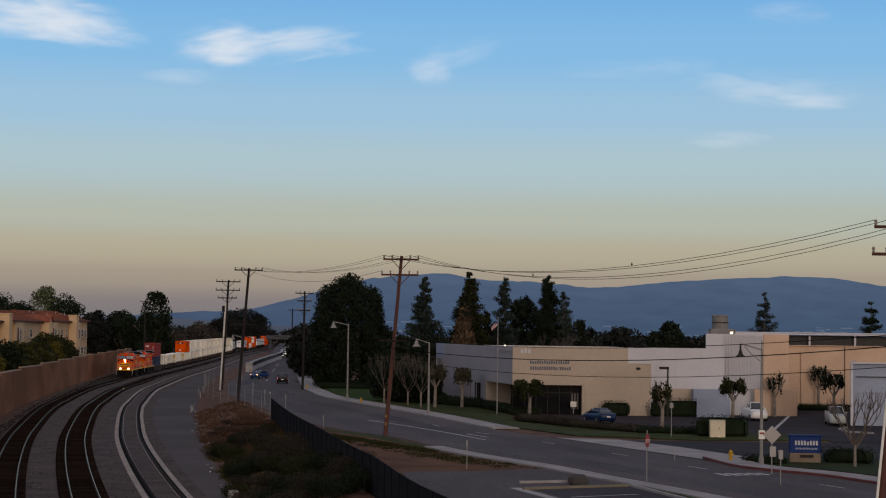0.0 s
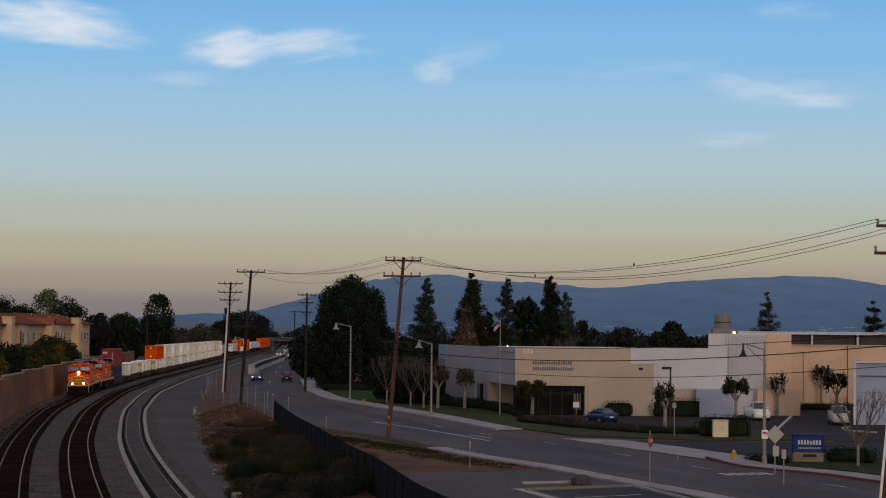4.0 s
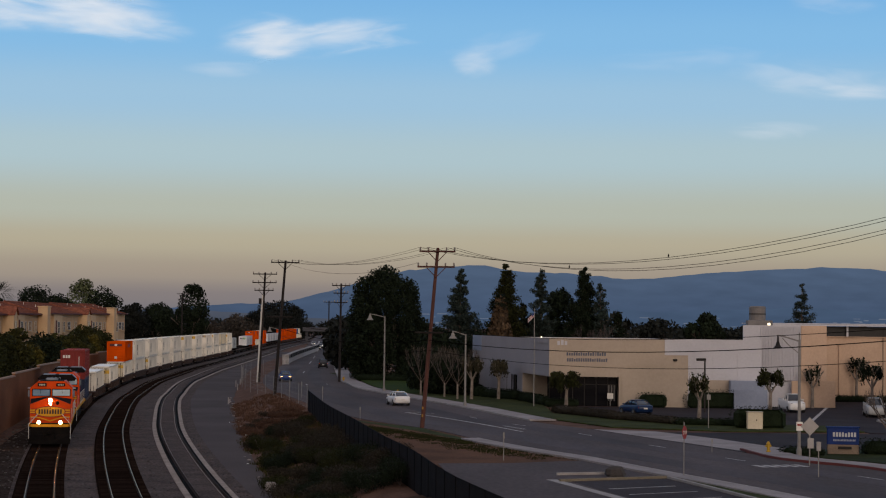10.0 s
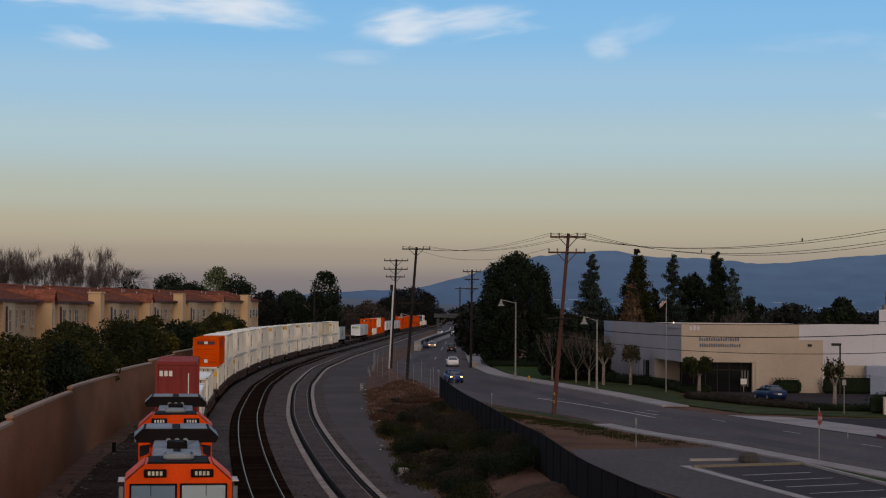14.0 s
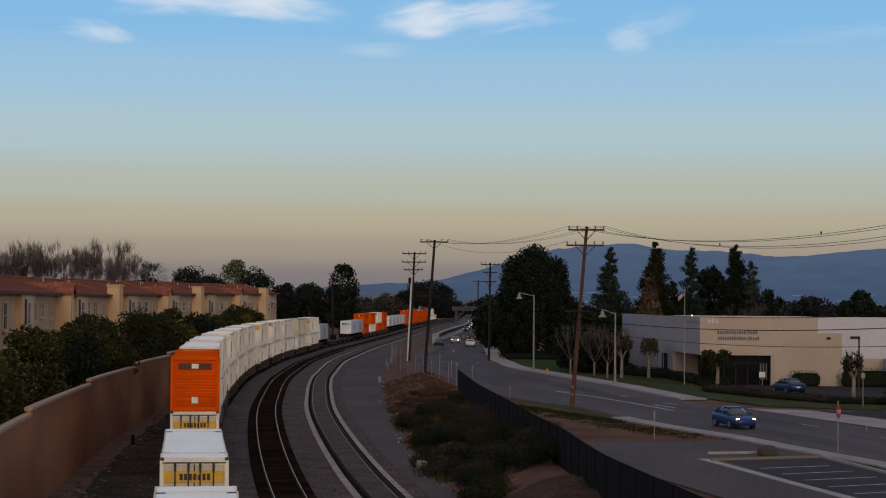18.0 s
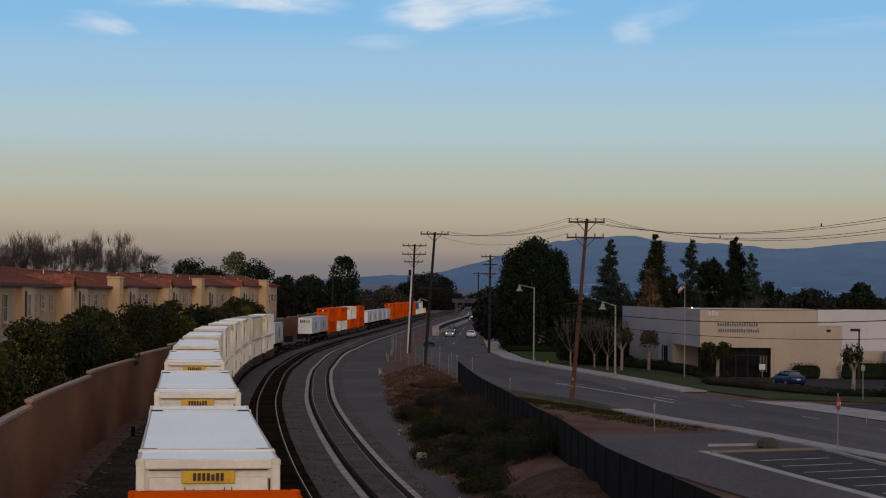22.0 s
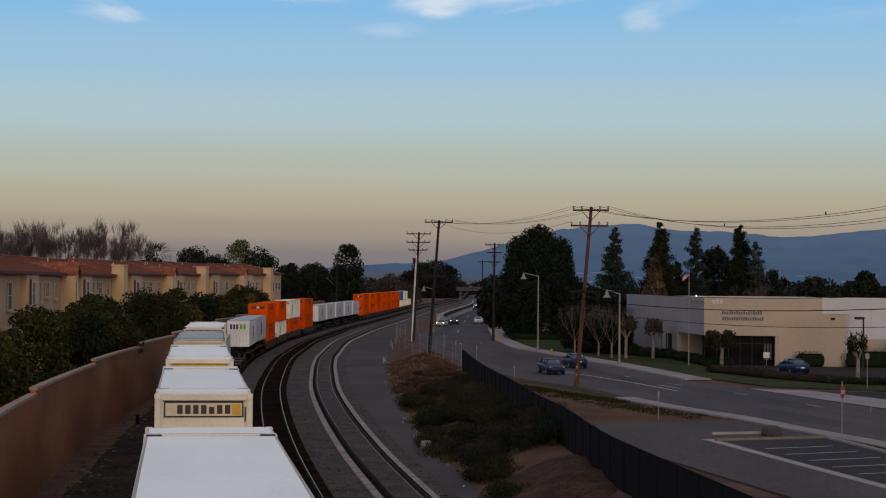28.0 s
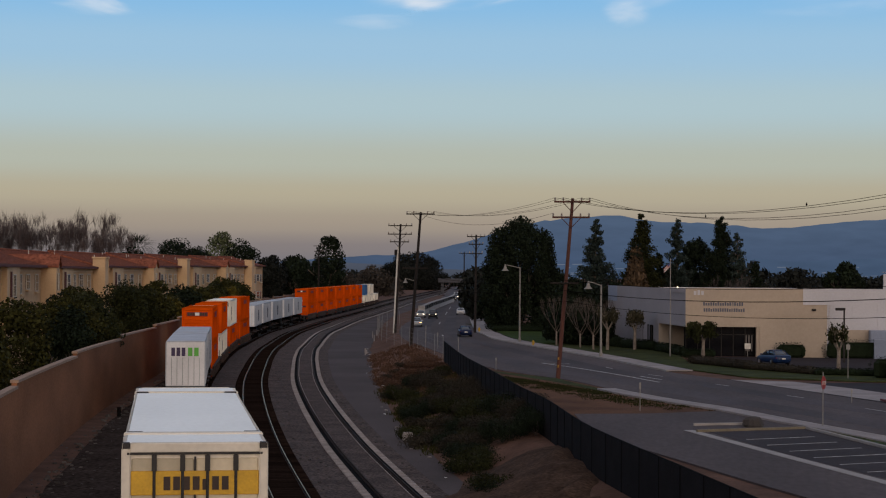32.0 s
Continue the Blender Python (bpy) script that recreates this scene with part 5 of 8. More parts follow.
patch("planter", [(10.1, 100.6), (10.1, 99.1), (11.6, 92.8), (13.1, 86.4), (15.3, 79), (17.0, 79), (14.6, 86.4), (12.4, 92.8), (11.0, 98.6)], ROAD_Z + 0.07, "grass_dry", "weedy brown planting strip by the pavement", "planter")
for _k in range(6):
    _p0, _d = Vector((6.4 + 0.78 * _k, 92.0 - 2.9 * _k)), Vector((3.5, 2.2))
    solid("stall_line", MB().slab([_p0 + Vector((0.02, -0.06)), _p0 + _d + Vector((0.02, -0.06))], [_p0 + Vector((-0.02, 0.06)), _p0 + _d + Vector((-0.02, 0.06))], ROAD_Z + 0.043, 0.004), M["paint"], "faded white stall line on the asphalt", "road marking", kind="structure")


def painted(pts, w, name="lane_line", label="worn white lane line", z=0.011):
    L = smooth_line([Vector(p) for p in pts], 2)
    solid(name, MB().slab(offset_line(L, -w / 2), offset_line(L, w / 2), ROAD_Z + z, 0.004), M["paint"], label, "road marking", kind="structure")


# left-turn pocket lines and broken lane lines
painted([(28.5, 161), (32.2, 177), (35.9, 193)], 0.3, "lot_line", "worn pale line across the yard", 0.02)
painted([(3.3, 141), (0.6, 150), (-3.2, 161), (-6.6, 169.5)], 0.22)
painted([(3.6, 144.5), (2.0, 149)], 0.18)
painted([(-6.6, 169.5), (-4.0, 168.4)], 0.18)
for _y in range(100, 330, 12):
    _m = [_ra[i].lerp(_rb[i], 0.75) for i in range(len(_ra))]
    _c = [p for p in _m if _y <= p.y <= _y + 6]
    if len(_c) > 1:
        painted([tuple(_c[0]), tuple(_c[0] + (_c[1] - _c[0]).normalized() * 2.6)], 0.11)
for _y in (240, 290, 350, 420, 500):
    _c = [_ra[i].lerp(_rb[i], 0.5) for i in range(len(_ra)) if _y <= _ra[i].lerp(_rb[i], 0.5).y]
    painted([tuple(_c[0]), tuple(_c[1])], 0.16, label="worn pale centre line")
# word painted on the lane, drawn as bars
_w = Vector((16.4, 108.0))
for _k in range(5):
    _q = _w + Vector((0.62, 0.22)) * _k
    solid("lane_word_bar", MB().slab([_q, _q + Vector((-0.5, 1.5))], [_q + Vector((0.38, 0.13)), _q + Vector((-0.12, 1.63))], ROAD_Z + 0.011, 0.004), M["paint"], "worn white bar of a lane word", "road marking", kind="structure")

# ---- buildings of the business park ----
M["tan_wall"] = material("tan_tilt_up_wall", (0.385, 0.318, 0.255), 0.85, var=0.05, scale=0.25, stain=0.08, fine=5, bump=0.15)
M["white_wall"] = material("white_tilt_up_wall", (0.49, 0.485, 0.525), 0.85, var=0.05, scale=0.25, stain=0.08, fine=5, bump=0.15)
M["lavender_wall"] = material("blue_grey_wall_panel", (0.27, 0.31, 0.41), 0.85, var=0.05, scale=0.3, stain=0.08, fine=5, bump=0.12)
M["peach_wall"] = material("peach_tilt_up_wall", (0.56, 0.395, 0.285), 0.85, var=0.06, scale=0.25, stain=0.1, fine=5, bump=0.15)
# On the office side walls this grey stands in for their shade
M["grey_wall"] = material("grey_tilt_up_wall", (0.285, 0.265, 0.285), 0.85, var=0.05, scale=0.25, stain=0.08, fine=5, bump=0.15)
M["dark_glass"] = glass("dark_shopfront_glass", (0.006, 0.006, 0.008), 0.08, 0.25)
M["mullion"] = material("dark_bronze_mullion", (0.018, 0.016, 0.015), 0.6, 0.0, spec=0.2)
M["roofing"] = material("flat_roofing", (0.30, 0.29, 0.28), 0.9)
M["steel_grey"] = material("galvanised_steel", (0.40, 0.40, 0.40), 0.5, 0.6, var=0.1)
M["sign_grey"] = material("grey_raised_letters", (0.09, 0.10, 0.14), 0.7)
M["tank"] = material("weathered_grey_tank", (0.17, 0.16, 0.16), 0.7, 0.2, var=0.15)
M["lamp_glow"] = glowing("flood_lamp", (1.0, 0.85, 0.55), 1.1)


def wall_seg(name, p, q, z0, z1, mat, parent, t=0.3, label=""):
    p, q = Vector(p), Vector(q)
    d = (q - p)
    c = (p + q) / 2
    n = Vector((-d.y, d.x)).normalized() * t / 2
    return part(name, MB().box(c.x + n.x, c.y + n.y, z0, d.length, t, z1 - z0, math.atan2(d.y, d.x)), mat, parent, label)


G0 = ROAD_Z - 0.05
office = empty("office_building", "low tan and white concrete office with recessed dark glass entrance", "office building")
_A, _B, _C, _D = (7.0, 187.3), (21.2, 187.3), (21.2, 229), (-0.8, 230)
wall_seg("front_wall", _A, _B, 4.35, 8.2, M["tan_wall"], office, label="tan upper front wall")
wall_seg("front_wall", (14.3, 187.3), _B, G0, 4.35, M["tan_wall"], office)
wall_seg("side_wall", _D, _A, 4.35, 8.15, M["grey_wall"], office, label="side wall in a grey that holds its shade")
wall_seg("side_wall", _D, (4.65, 200.2), G0, 4.35, M["grey_wall"], office)
wall_seg("return_wall", (4.65, 200.2), (9.2, 200.2), G0, 4.35, M["tan_wall"], office)
wall_seg("rear_wall", _C, _D, G0, 8.0, M["white_wall"], office)
wall_seg("east_wall", _B, _C, G0, 8.0, M["white_wall"], office)
part("blue_panel", MB().box(-0.29, 227.05, 6.35, 0.06, 5.8, 1.82, 0.18), M["lavender_wall"], office, "blue-grey wall panel")
part("roof", MB().add([(6.8, 187.6, 7.7), (21, 187.6, 7.7), (21, 228.8, 7.7), (-0.5, 229.6, 7.7)], [(0, 1, 2, 3)]), M["roofing"], office)
part("soffit", MB().add([(7.0, 187.5, 4.36), (14.3, 187.5, 4.36), (14.3, 200.2, 4.36), (4.7, 200.2, 4.36)], [(3, 2, 1, 0)]), M["tan_wall"], office)
for _z in (5.45, 6.9):
    part("joint", MB().box(14.1, 187.285, _z, 14.1, 0.03, 0.04), M["tan_wall"], office, "recessed panel joint")
for _x in (11.6, 16.3):
    part("joint", MB().box(_x, 187.285, 4.4, 0.04, 0.03, 3.8), M["tan_wall"], office)
_g = part("entrance_glazing", MB().box(10.6, 189.0, G0, 7.4, 0.08, 2.95), M["dark_glass"], office, "dark recessed shopfront glass")
for _k in range(7):
    part("mullion", MB().box(7.1 + _k * 1.18, 188.94, G0, 0.08, 0.1, 2.95), M["mullion"], _g)
part("transom", MB().box(10.6, 188.94, 3.5, 7.4, 0.1, 0.08), M["mullion"], _g)
for _k in range(3):
    part("lit_pane", MB().box(13.1 + 0.28 * _k, 188.93, 1.9, 0.14, 0.03, 1.6), M["tank"], _g, "narrow pale upright strip in the glazing")
wall_seg("entrance_side", (14.3, 187.4), (14.3, 189.1), G0, 4.35, M["tan_wall"], office)
_w = part("window", MB().box(3.2, 208.6, G0 + 0.3, 0.12, 3.2, 2.5, 0.18), M["dark_glass"], office, "dark side window")
part("window_frame", MB().box(3.14, 208.6, G0 + 0.25, 0.1, 0.12, 2.6, 0.18).box(3.14, 208.6, G0 + 2.8, 0.12, 3.3, 0.08, 0.18), M["mullion"], _w)
_w = part("door", MB().box(3.98, 204.0, G0, 0.1, 1.9, 2.7, 0.18), M["dark_glass"], office, "dark side door")
part("door_frame", MB().box(3.93, 203.05, G0, 0.12, 0.1, 2.75, 0.18).box(3.6, 204.95, G0, 0.12, 0.1, 2.75, 0.18), M["mullion"], _w)
marks(office, 10.7, 187.28, 6.45, 4.0, 0.34, 17, M["sign_grey"], "sign_letter_bar", "grey raised sign bars", 0.3, "y", 3)
marks(office, 10.8, 187.28, 5.85, 4.1, 0.34, 18, M["sign_grey"], "sign_letter_bar", "grey raised sign bars", 0.3, "y", 4)
marks(office, 8.3, 187.28, 7.5, 1.1, 0.5, 3, M["white_wall"], "number_bar", "", 0.3, "y", 5)
part("wall_light", MB().box(19.6, 187.2, 6.0, 0.4, 0.25, 0.22, 0, 0.04), M["mullion"], office)
part("roof_lamp", MB().box(6.3, 190, 8.15, 0.14, 0.14, 0.16, 0, 0.03), M["lamp_glow"], office, "small lit roof lamp")
part("white_panel", MB().box(19.9, 187.26, 6.6, 2.7, 0.06, 1.62), M["white_wall"], office, "white painted panel")

annex = empty("warehouse", "long white and tan concrete warehouse with flat parapet", "warehouse", "warehouses")
wall_seg("front_wall", (21.25, 189.2), (28.5, 189.2), G0, 8.2, M["white_wall"], annex)
wall_seg("east_wall", (28.5, 189.55), (28.5, 190.85), G0, 8.2, M["white_wall"], annex)
part("roof", MB().add([(21.3, 189.6, 7.9), (26.9, 189.6, 7.9), (26.9, 225, 7.9), (21.3, 225, 7.9)], [(0, 1, 2, 3)]), M["roofing"], annex)
part("dado", MB().box(23.25, 189.17, G0, 4.0, 0.06, 2.75), M["tan_wall"], annex, "tan painted lower wall")
for _x in (23.6, 26.1):
    part("joint", MB().box(_x, 189.18, 4.2, 0.04, 0.04, 3.95), M["white_wall"], annex)
part("canopy_wall", MB().box(26.9, 188.4, G0, 3.4, 1.5, 2.75, 0, 0.03), M["lavender_wall"], annex, "low blue-grey loading bay")
part("bay_wall", MB().box(26.9, 185.6, G0, 3.3, 0.3, 1.95, 0, 0.03), M["lavender_wall"], annex, "low blue-grey screen wall")

tall = empty("warehouse", "taller white warehouse with ribbed metal front and tank", "warehouse", "warehouses")
wall_seg("front_wall", (26.9, 191.0), (32.75, 191.0), G0, 9.7, M["white_wall"], tall)
for _k in range(15):
    part("metal_rib", MB().box(28.7 + _k * 0.28, 190.93, 4.15, 0.1, 0.1, 5.4), M["white_wall"], tall)
part("rib_sill", MB().box(30.7, 190.9, 4.02, 4.2, 0.16, 0.1), M["grey_wall"], tall)
wall_seg("tan_front", (32.8, 191.0), (35.6, 192.2), G0, 9.7, M["peach_wall"], tall, label="peach plain wall")
wall_seg("rear_wall", (39.0, 225), (34, 235), G0, 9.7, M["white_wall"], tall)
wall_seg("east_wall", (35.6, 192.6), (39.0, 225), G0, 9.7, M["tan_wall"], tall)
part("roof", MB().add([(27, 191.3, 9.5), (32.7, 191.3, 9.5), (35.5, 192.6, 9.5), (38.9, 225, 9.5), (34, 235, 9.5)], [(0, 1, 2, 3, 4)]), M["roofing"], tall)
wall_seg("west_wall", (34, 235), (27.05, 191.4), G0, 9.7, M["white_wall"], tall)
part("yard_wall", MB().box(33.9, 190.2, G0, 4.6, 0.25, 2.75, 0.2), M["peach_wall"], tall, "low tan yard wall")
_t = part("roof_tank", MB().cyl((30.4, 205, 9.6), (30.4, 205, 11.65), 0.9, n=18).cyl((30.4, 205, 11.65), (30.4, 205, 11.8), 0.95, 0.8, 18), M["tank"], tall, "dark grey cylindrical roof tank")
part("tank_band", MB().cyl((30.4, 205, 10.9), (30.4, 205, 11.0), 0.94, n=18), M["mullion"], _t)
part("roof_unit", MB().box(30.4, 203.6, 9.5, 2.7, 1.5, 0.75, 0, 0.05), M["tank"], tall, "grey roof unit")
part("flood_light", MB().box(30.0, 194.2, 9.6, 0.3, 0.25, 0.34, 0, 0.05), M["lamp_glow"], tall, "glowing roof flood light")

peach = empty("warehouse", "peach concrete warehouse with joints and downpipe", "warehouse", "warehouses")
wall_seg("front_wall", (38.4, 208.4), (80, 206.0), G0, 8.55, M["peach_wall"], peach)
wall_seg("west_wall", (38.4, 232), (38.4, 208.4), G0, 8.55, M["peach_wall"], peach)
part("roof", MB().add([(38.5, 208.8, 8.3), (80, 206.4, 8.3), (82, 240, 8.3), (38.5, 240, 8.3)], [(0, 1, 2, 3)]), M["roofing"], peach)
part("downpipe", MB().cyl((39.95, 208.15, G0), (39.95, 208.15, 7.6), 0.07, n=8).box(39.95, 208.1, 7.6, 0.32, 0.26, 0.3), M["peach_wall"], peach)
for _x in (44.75, 51.2, 57.6):
    part("joint", MB().box(_x, 208.0 - (_x - 44.75) * 0.058, G0, 0.07, 0.06, 8.0), M["mullion"], peach, "dark panel joint")
part("coping", MB().box(59.2, 207.15, 8.5, 41.6, 0.4, 0.08, -0.058), M["peach_wall"], peach)
shed = empty("shelter", "long white metal shelter roof over dark bays", "shelter")
part("roof_edge", MB().box(58, 226, 9.75, 50, 0.5, 0.16, -0.025).box(58, 231, 9.95, 50, 10, 0.1, -0.025), M["white_wall"], shed)
# Solid near-black box put in for the shade under the roof
part("dark_bay", MB().box(58, 229.5, 8.2, 48, 5, 1.5, -0.025), M["frame_dark"], shed, "shaded bay below the roof")
for _k in range(9):
    part("post", MB().box(39 + _k * 5.5, 226.5 - 0.14 * (_k - 3), 8.2, 0.22, 0.22, 1.6), M["white_wall"], shed)

depot = empty("warehouse", "blue-grey warehouse with white framed corner", "warehouse", "warehouses")
wall_seg("front_wall", (37.6, 172), (75, 170), G0, 7.2, M["lavender_wall"], depot)
wall_seg("west_wall", (40.0, 182), (37.6, 172.4), G0, 7.2, M["lavender_wall"], depot)
part("roof", MB().add([(37.8, 172.4, 6.9), (75, 170.4, 6.9), (75, 182, 6.9), (40.1, 182, 6.9)], [(0, 1, 2, 3)]), M["roofing"], depot)
part("corner_frame", MB().box(37.62, 171.85, G0, 0.22, 0.2, 5.9), M["white_wall"], depot, "white corner post")
part("header", MB().box(56.3, 170.8, 7.08, 37.4, 0.3, 0.16, -0.053), M["white_wall"], depot)
part("wall_stripe", MB().box(56.3, 170.83, 5.85, 36.6, 0.06, 0.08, -0.053), M["mullion"], depot)
for _k in range(3):
    part("roller_joint", MB().box(46.3, 171.35, 2.2 + _k * 1.1, 17, 0.05, 0.04, -0.053), M["grey_wall"], depot)

# ---- poles, wires, lamps, signs ----
M["pole_wood"] = material("weathered_pole_wood", (0.085, 0.032, 0.024), 0.9, var=0.2, scale=1.2, stain=0.3, fine=9, bump=0.4, stretch=(2, 2, 0.2))
M["pole_dark"] = material("dark_pole_wood", (0.012, 0.008, 0.007), 0.9, var=0.2, scale=1.2, stain=0.3, stretch=(2, 2, 0.2))
M["pole_pale"] = material("pale_steel_pole", (0.34, 0.32, 0.30), 0.7, 0.2, var=0.1)
M["bridge"] = material("weathered_bridge_concrete", (0.06, 0.062, 0.075), 0.9)
M["wire"] = material("black_cable", (0.007, 0.006, 0.006), 0.9, var=0.1, bump=0, spec=0.0)
M["insulator"] = material("grey_insulator", (0.25, 0.22, 0.2), 0.4, var=0.1)
M["lamp_post"] = material("concrete_lamp_post", (0.22, 0.21, 0.20), 0.8, var=0.12)
M["sign_red"] = material("red_sign", (0.27, 0.022, 0.022), 0.45, var=0.05)
M["sign_back"] = material("bare_sign_back", (0.33, 0.31, 0.30), 0.6, 0.1, var=0.06)
M["yellow"] = material("yellow_paint", (0.42, 0.25, 0.012), 0.5, var=0.1)
M["yellow_dull"] = material("faded_yellow_guard", (0.30, 0.16, 0.03), 0.8)
M["sign_blue"] = material("blue_sign_panel", (0.005, 0.025, 0.14), 0.5, var=0.08, spec=0.15)
M["sign_base"] = material("brown_sign_plinth", (0.19, 0.145, 0.11), 0.9)
M["post_grey"] = material("grey_post", (0.26, 0.25, 0.24), 0.7, 0.3, var=0.1)
M["fence_black"] = material("dark_fence_screen", (0.016, 0.0145, 0.016), 0.95, var=0.3, scale=1, stain=0.2, spec=0.05)
M["fence_post"] = material("dark_fence_post", (0.008, 0.008, 0.009), 0.9, 0.0, var=0.1, spec=0.05)
M["barrier"] = material("white_barrier_concrete", (0.36, 0.345, 0.345), 0.85, var=0.15, stain=0.3)
ARMS = {}


def utility_pole(name, x, y, z, top, dx, arms, mat="pole_wood", label="leaning wooden utility pole with two crossarms", r=0.2, ang=0.0):
    """arms: (height below the top, half length)."""
    t = empty("utility_pole", label, "utility pole", "utility poles", pose(x, y, z))
    h = top - z
    part("shaft", MB().cyl((0, 0, -0.3), (dx, 0, h), r, r * 0.66, 10), M[mat], t)
    pts = []
    c, s = math.cos(ang), math.sin(ang)
    for below, half in arms:
        px = dx * (h - below) / h
        zz = h - below
        arm_mat = M["pole_dark"] if mat == "pole_pale" else M[mat]
        a = part("crossarm", MB().box(px, -0.2, zz, half * 2, 0.12, 0.14, ang, 0.02), arm_mat, t)
        part("brace", MB().tube([(px, -0.25, zz - 0.75), (px + half * 0.5 * c, -0.25 + half * 0.5 * s, zz)], 0.03).tube([(px, -0.25, zz - 0.75), (px - half * 0.5 * c, -0.25 - half * 0.5 * s, zz)], 0.03), M[mat], a)
        for k in (-0.95, -0.5, 0.5, 0.95):
            q = (px + half * k * c, -0.2 + half * k * s, zz + 0.14)
            part("insulator", MB().lathe([(0.03, 0), (0.075, 0.06), (0.05, 0.12), (0.08, 0.18), (0.03, 0.26)], *q, n=8), M["insulator"], a)
            pts.append(Vector((x + q[0], y + q[1], z + q[2] + 0.24)))
    ARMS[name] = pts
    return t


utility_pole("A", -4.4, 144.6, 1.35, 15.35, 1.1, ((0.35, 1.4), (1.55, 1.45)), r=0.18)
utility_pole("B", -22.9, 208.9, 1.3, 16.4, 1.05, ((0.3, 1.6),), "pole_dark", "dark wooden utility pole with a single crossarm", r=0.2)
utility_pole("C", -29.8, 252, 1.0, 16.2, 0.7, ((0.3, 1.65), (1.45, 1.65), (2.5, 1.3)), "pole_dark", "dark utility pole with pale conduit, three crossarms and transformer", r=0.2)
utility_pole("D", -19.2, 256.3, 1.35, 14.9, 0.1, ((0.35, 1.25), (1.4, 1.0), (2.7, 0.9)), "pole_dark", "dark wooden utility pole beside the trees", r=0.19)
utility_pole("E", 19.15, 82, 1.3, 15.15, 1.1, ((0.9, 1.3), (2.1, 1.3)), "pole_wood", "wooden utility pole close to the road", r=0.2)
utility_pole("F", -80, 500, 0, 17.2, 0.0, ((0.4, 1.4), (1.9, 1.2)), "pole_dark", "distant dark utility pole behind the tracks", r=0.24)
utility_pole("G", -34, 420, 1.3, 14.5, 0.0, ((0.4, 1.2),), "pole_dark", "distant dark utility pole by the road", r=0.18)
part("cable_guard", MB().box(0.05, -0.23, 0.9, 0.12, 0.05, 0.22).box(0.07, -0.23, 1.5, 0.12, 0.05, 0.2), M["yellow_dull"], bpy.data.objects["utility_pole"], "dull yellow cable guard bands")


def wire(a, b, sag, r=0.012, n=14):
    a, b = Vector(a), Vector(b)
    pts = []
    for k in range(n + 1):
        u = k / n
        p = a.lerp(b, u)
        p.z -= sag * 4 * u * (1 - u)
        pts.append(p)
    solid("power_line", MB().tube(pts, r, 4), M["wire"], "thin black overhead power line", "power line", "power lines")


for _i, _j in ((0, 0), (1, 1), (2, 2), (3, 3)):
    wire(ARMS["A"][_i], ARMS["E"][_j], (1.75, 1.8, 2.1, 2.2)[_i], 0.014)
for _i in range(4):
    wire(ARMS["A"][_i], ARMS["B"][_i], 0.9)
wire(ARMS["A"][4], ARMS["B"][1], 1.2)
# low telephone cables
utilz = ((9.0, 9.6, 0.7, 0.016), (8.2, 9.1, 0.8, 0.024), (7.4, 8.2, 0.9, 0.016))
for _a, _b, _s, _r in utilz:
    wire((-3.9, 144.4, _a), (19.9, 82, _b), _s, _r)
    wire((-3.9, 144.4, _a), (-22.3, 208.9, _a + 0.6), _s, _r)
part("lower_crossarm", MB().box(0.5, -0.3, 7.35, 2.2, 0.12, 0.14, 0.02, 0.02), M["pole_dark"], bpy.data.objects["utility_pole"])
part("lower_crossarm", MB().box(0.5, -0.3, 8.7, 2.9, 0.12, 0.14, 0.02, 0.02), M["pole_dark"], bpy.data.objects["utility_pole.001"])
part("conduit", MB().cyl((-0.25, -0.2, -0.2), (0.35, -0.2, 6.0), 0.06, n=8), M["pale"], bpy.data.objects["utility_pole.004"], "white cable conduit")
part("conduit", MB().cyl((-0.19, -0.1, -0.2), (0.38, -0.12, 12.2), 0.12, n=8), M["rail_white"], bpy.data.objects["utility_pole.002"], "pale cable conduit up the shaft")
part("transformer", MB().cyl((0.1, -0.36, 10.9), (0.1, -0.36, 11.7), 0.19, n=12), M["pole_dark"], bpy.data.objects["utility_pole.002"])


def bird(p):
    solid("bird", MB().lathe([(0.01, -0.06), (0.04, -0.03), (0.05, 0.03), (0.028, 0.08), (0.03, 0.1), (0.01, 0.14)], p[0], p[1], p[2], 7), M["wire"], "small dark bird perched on a power line", "bird", "birds on the wires")


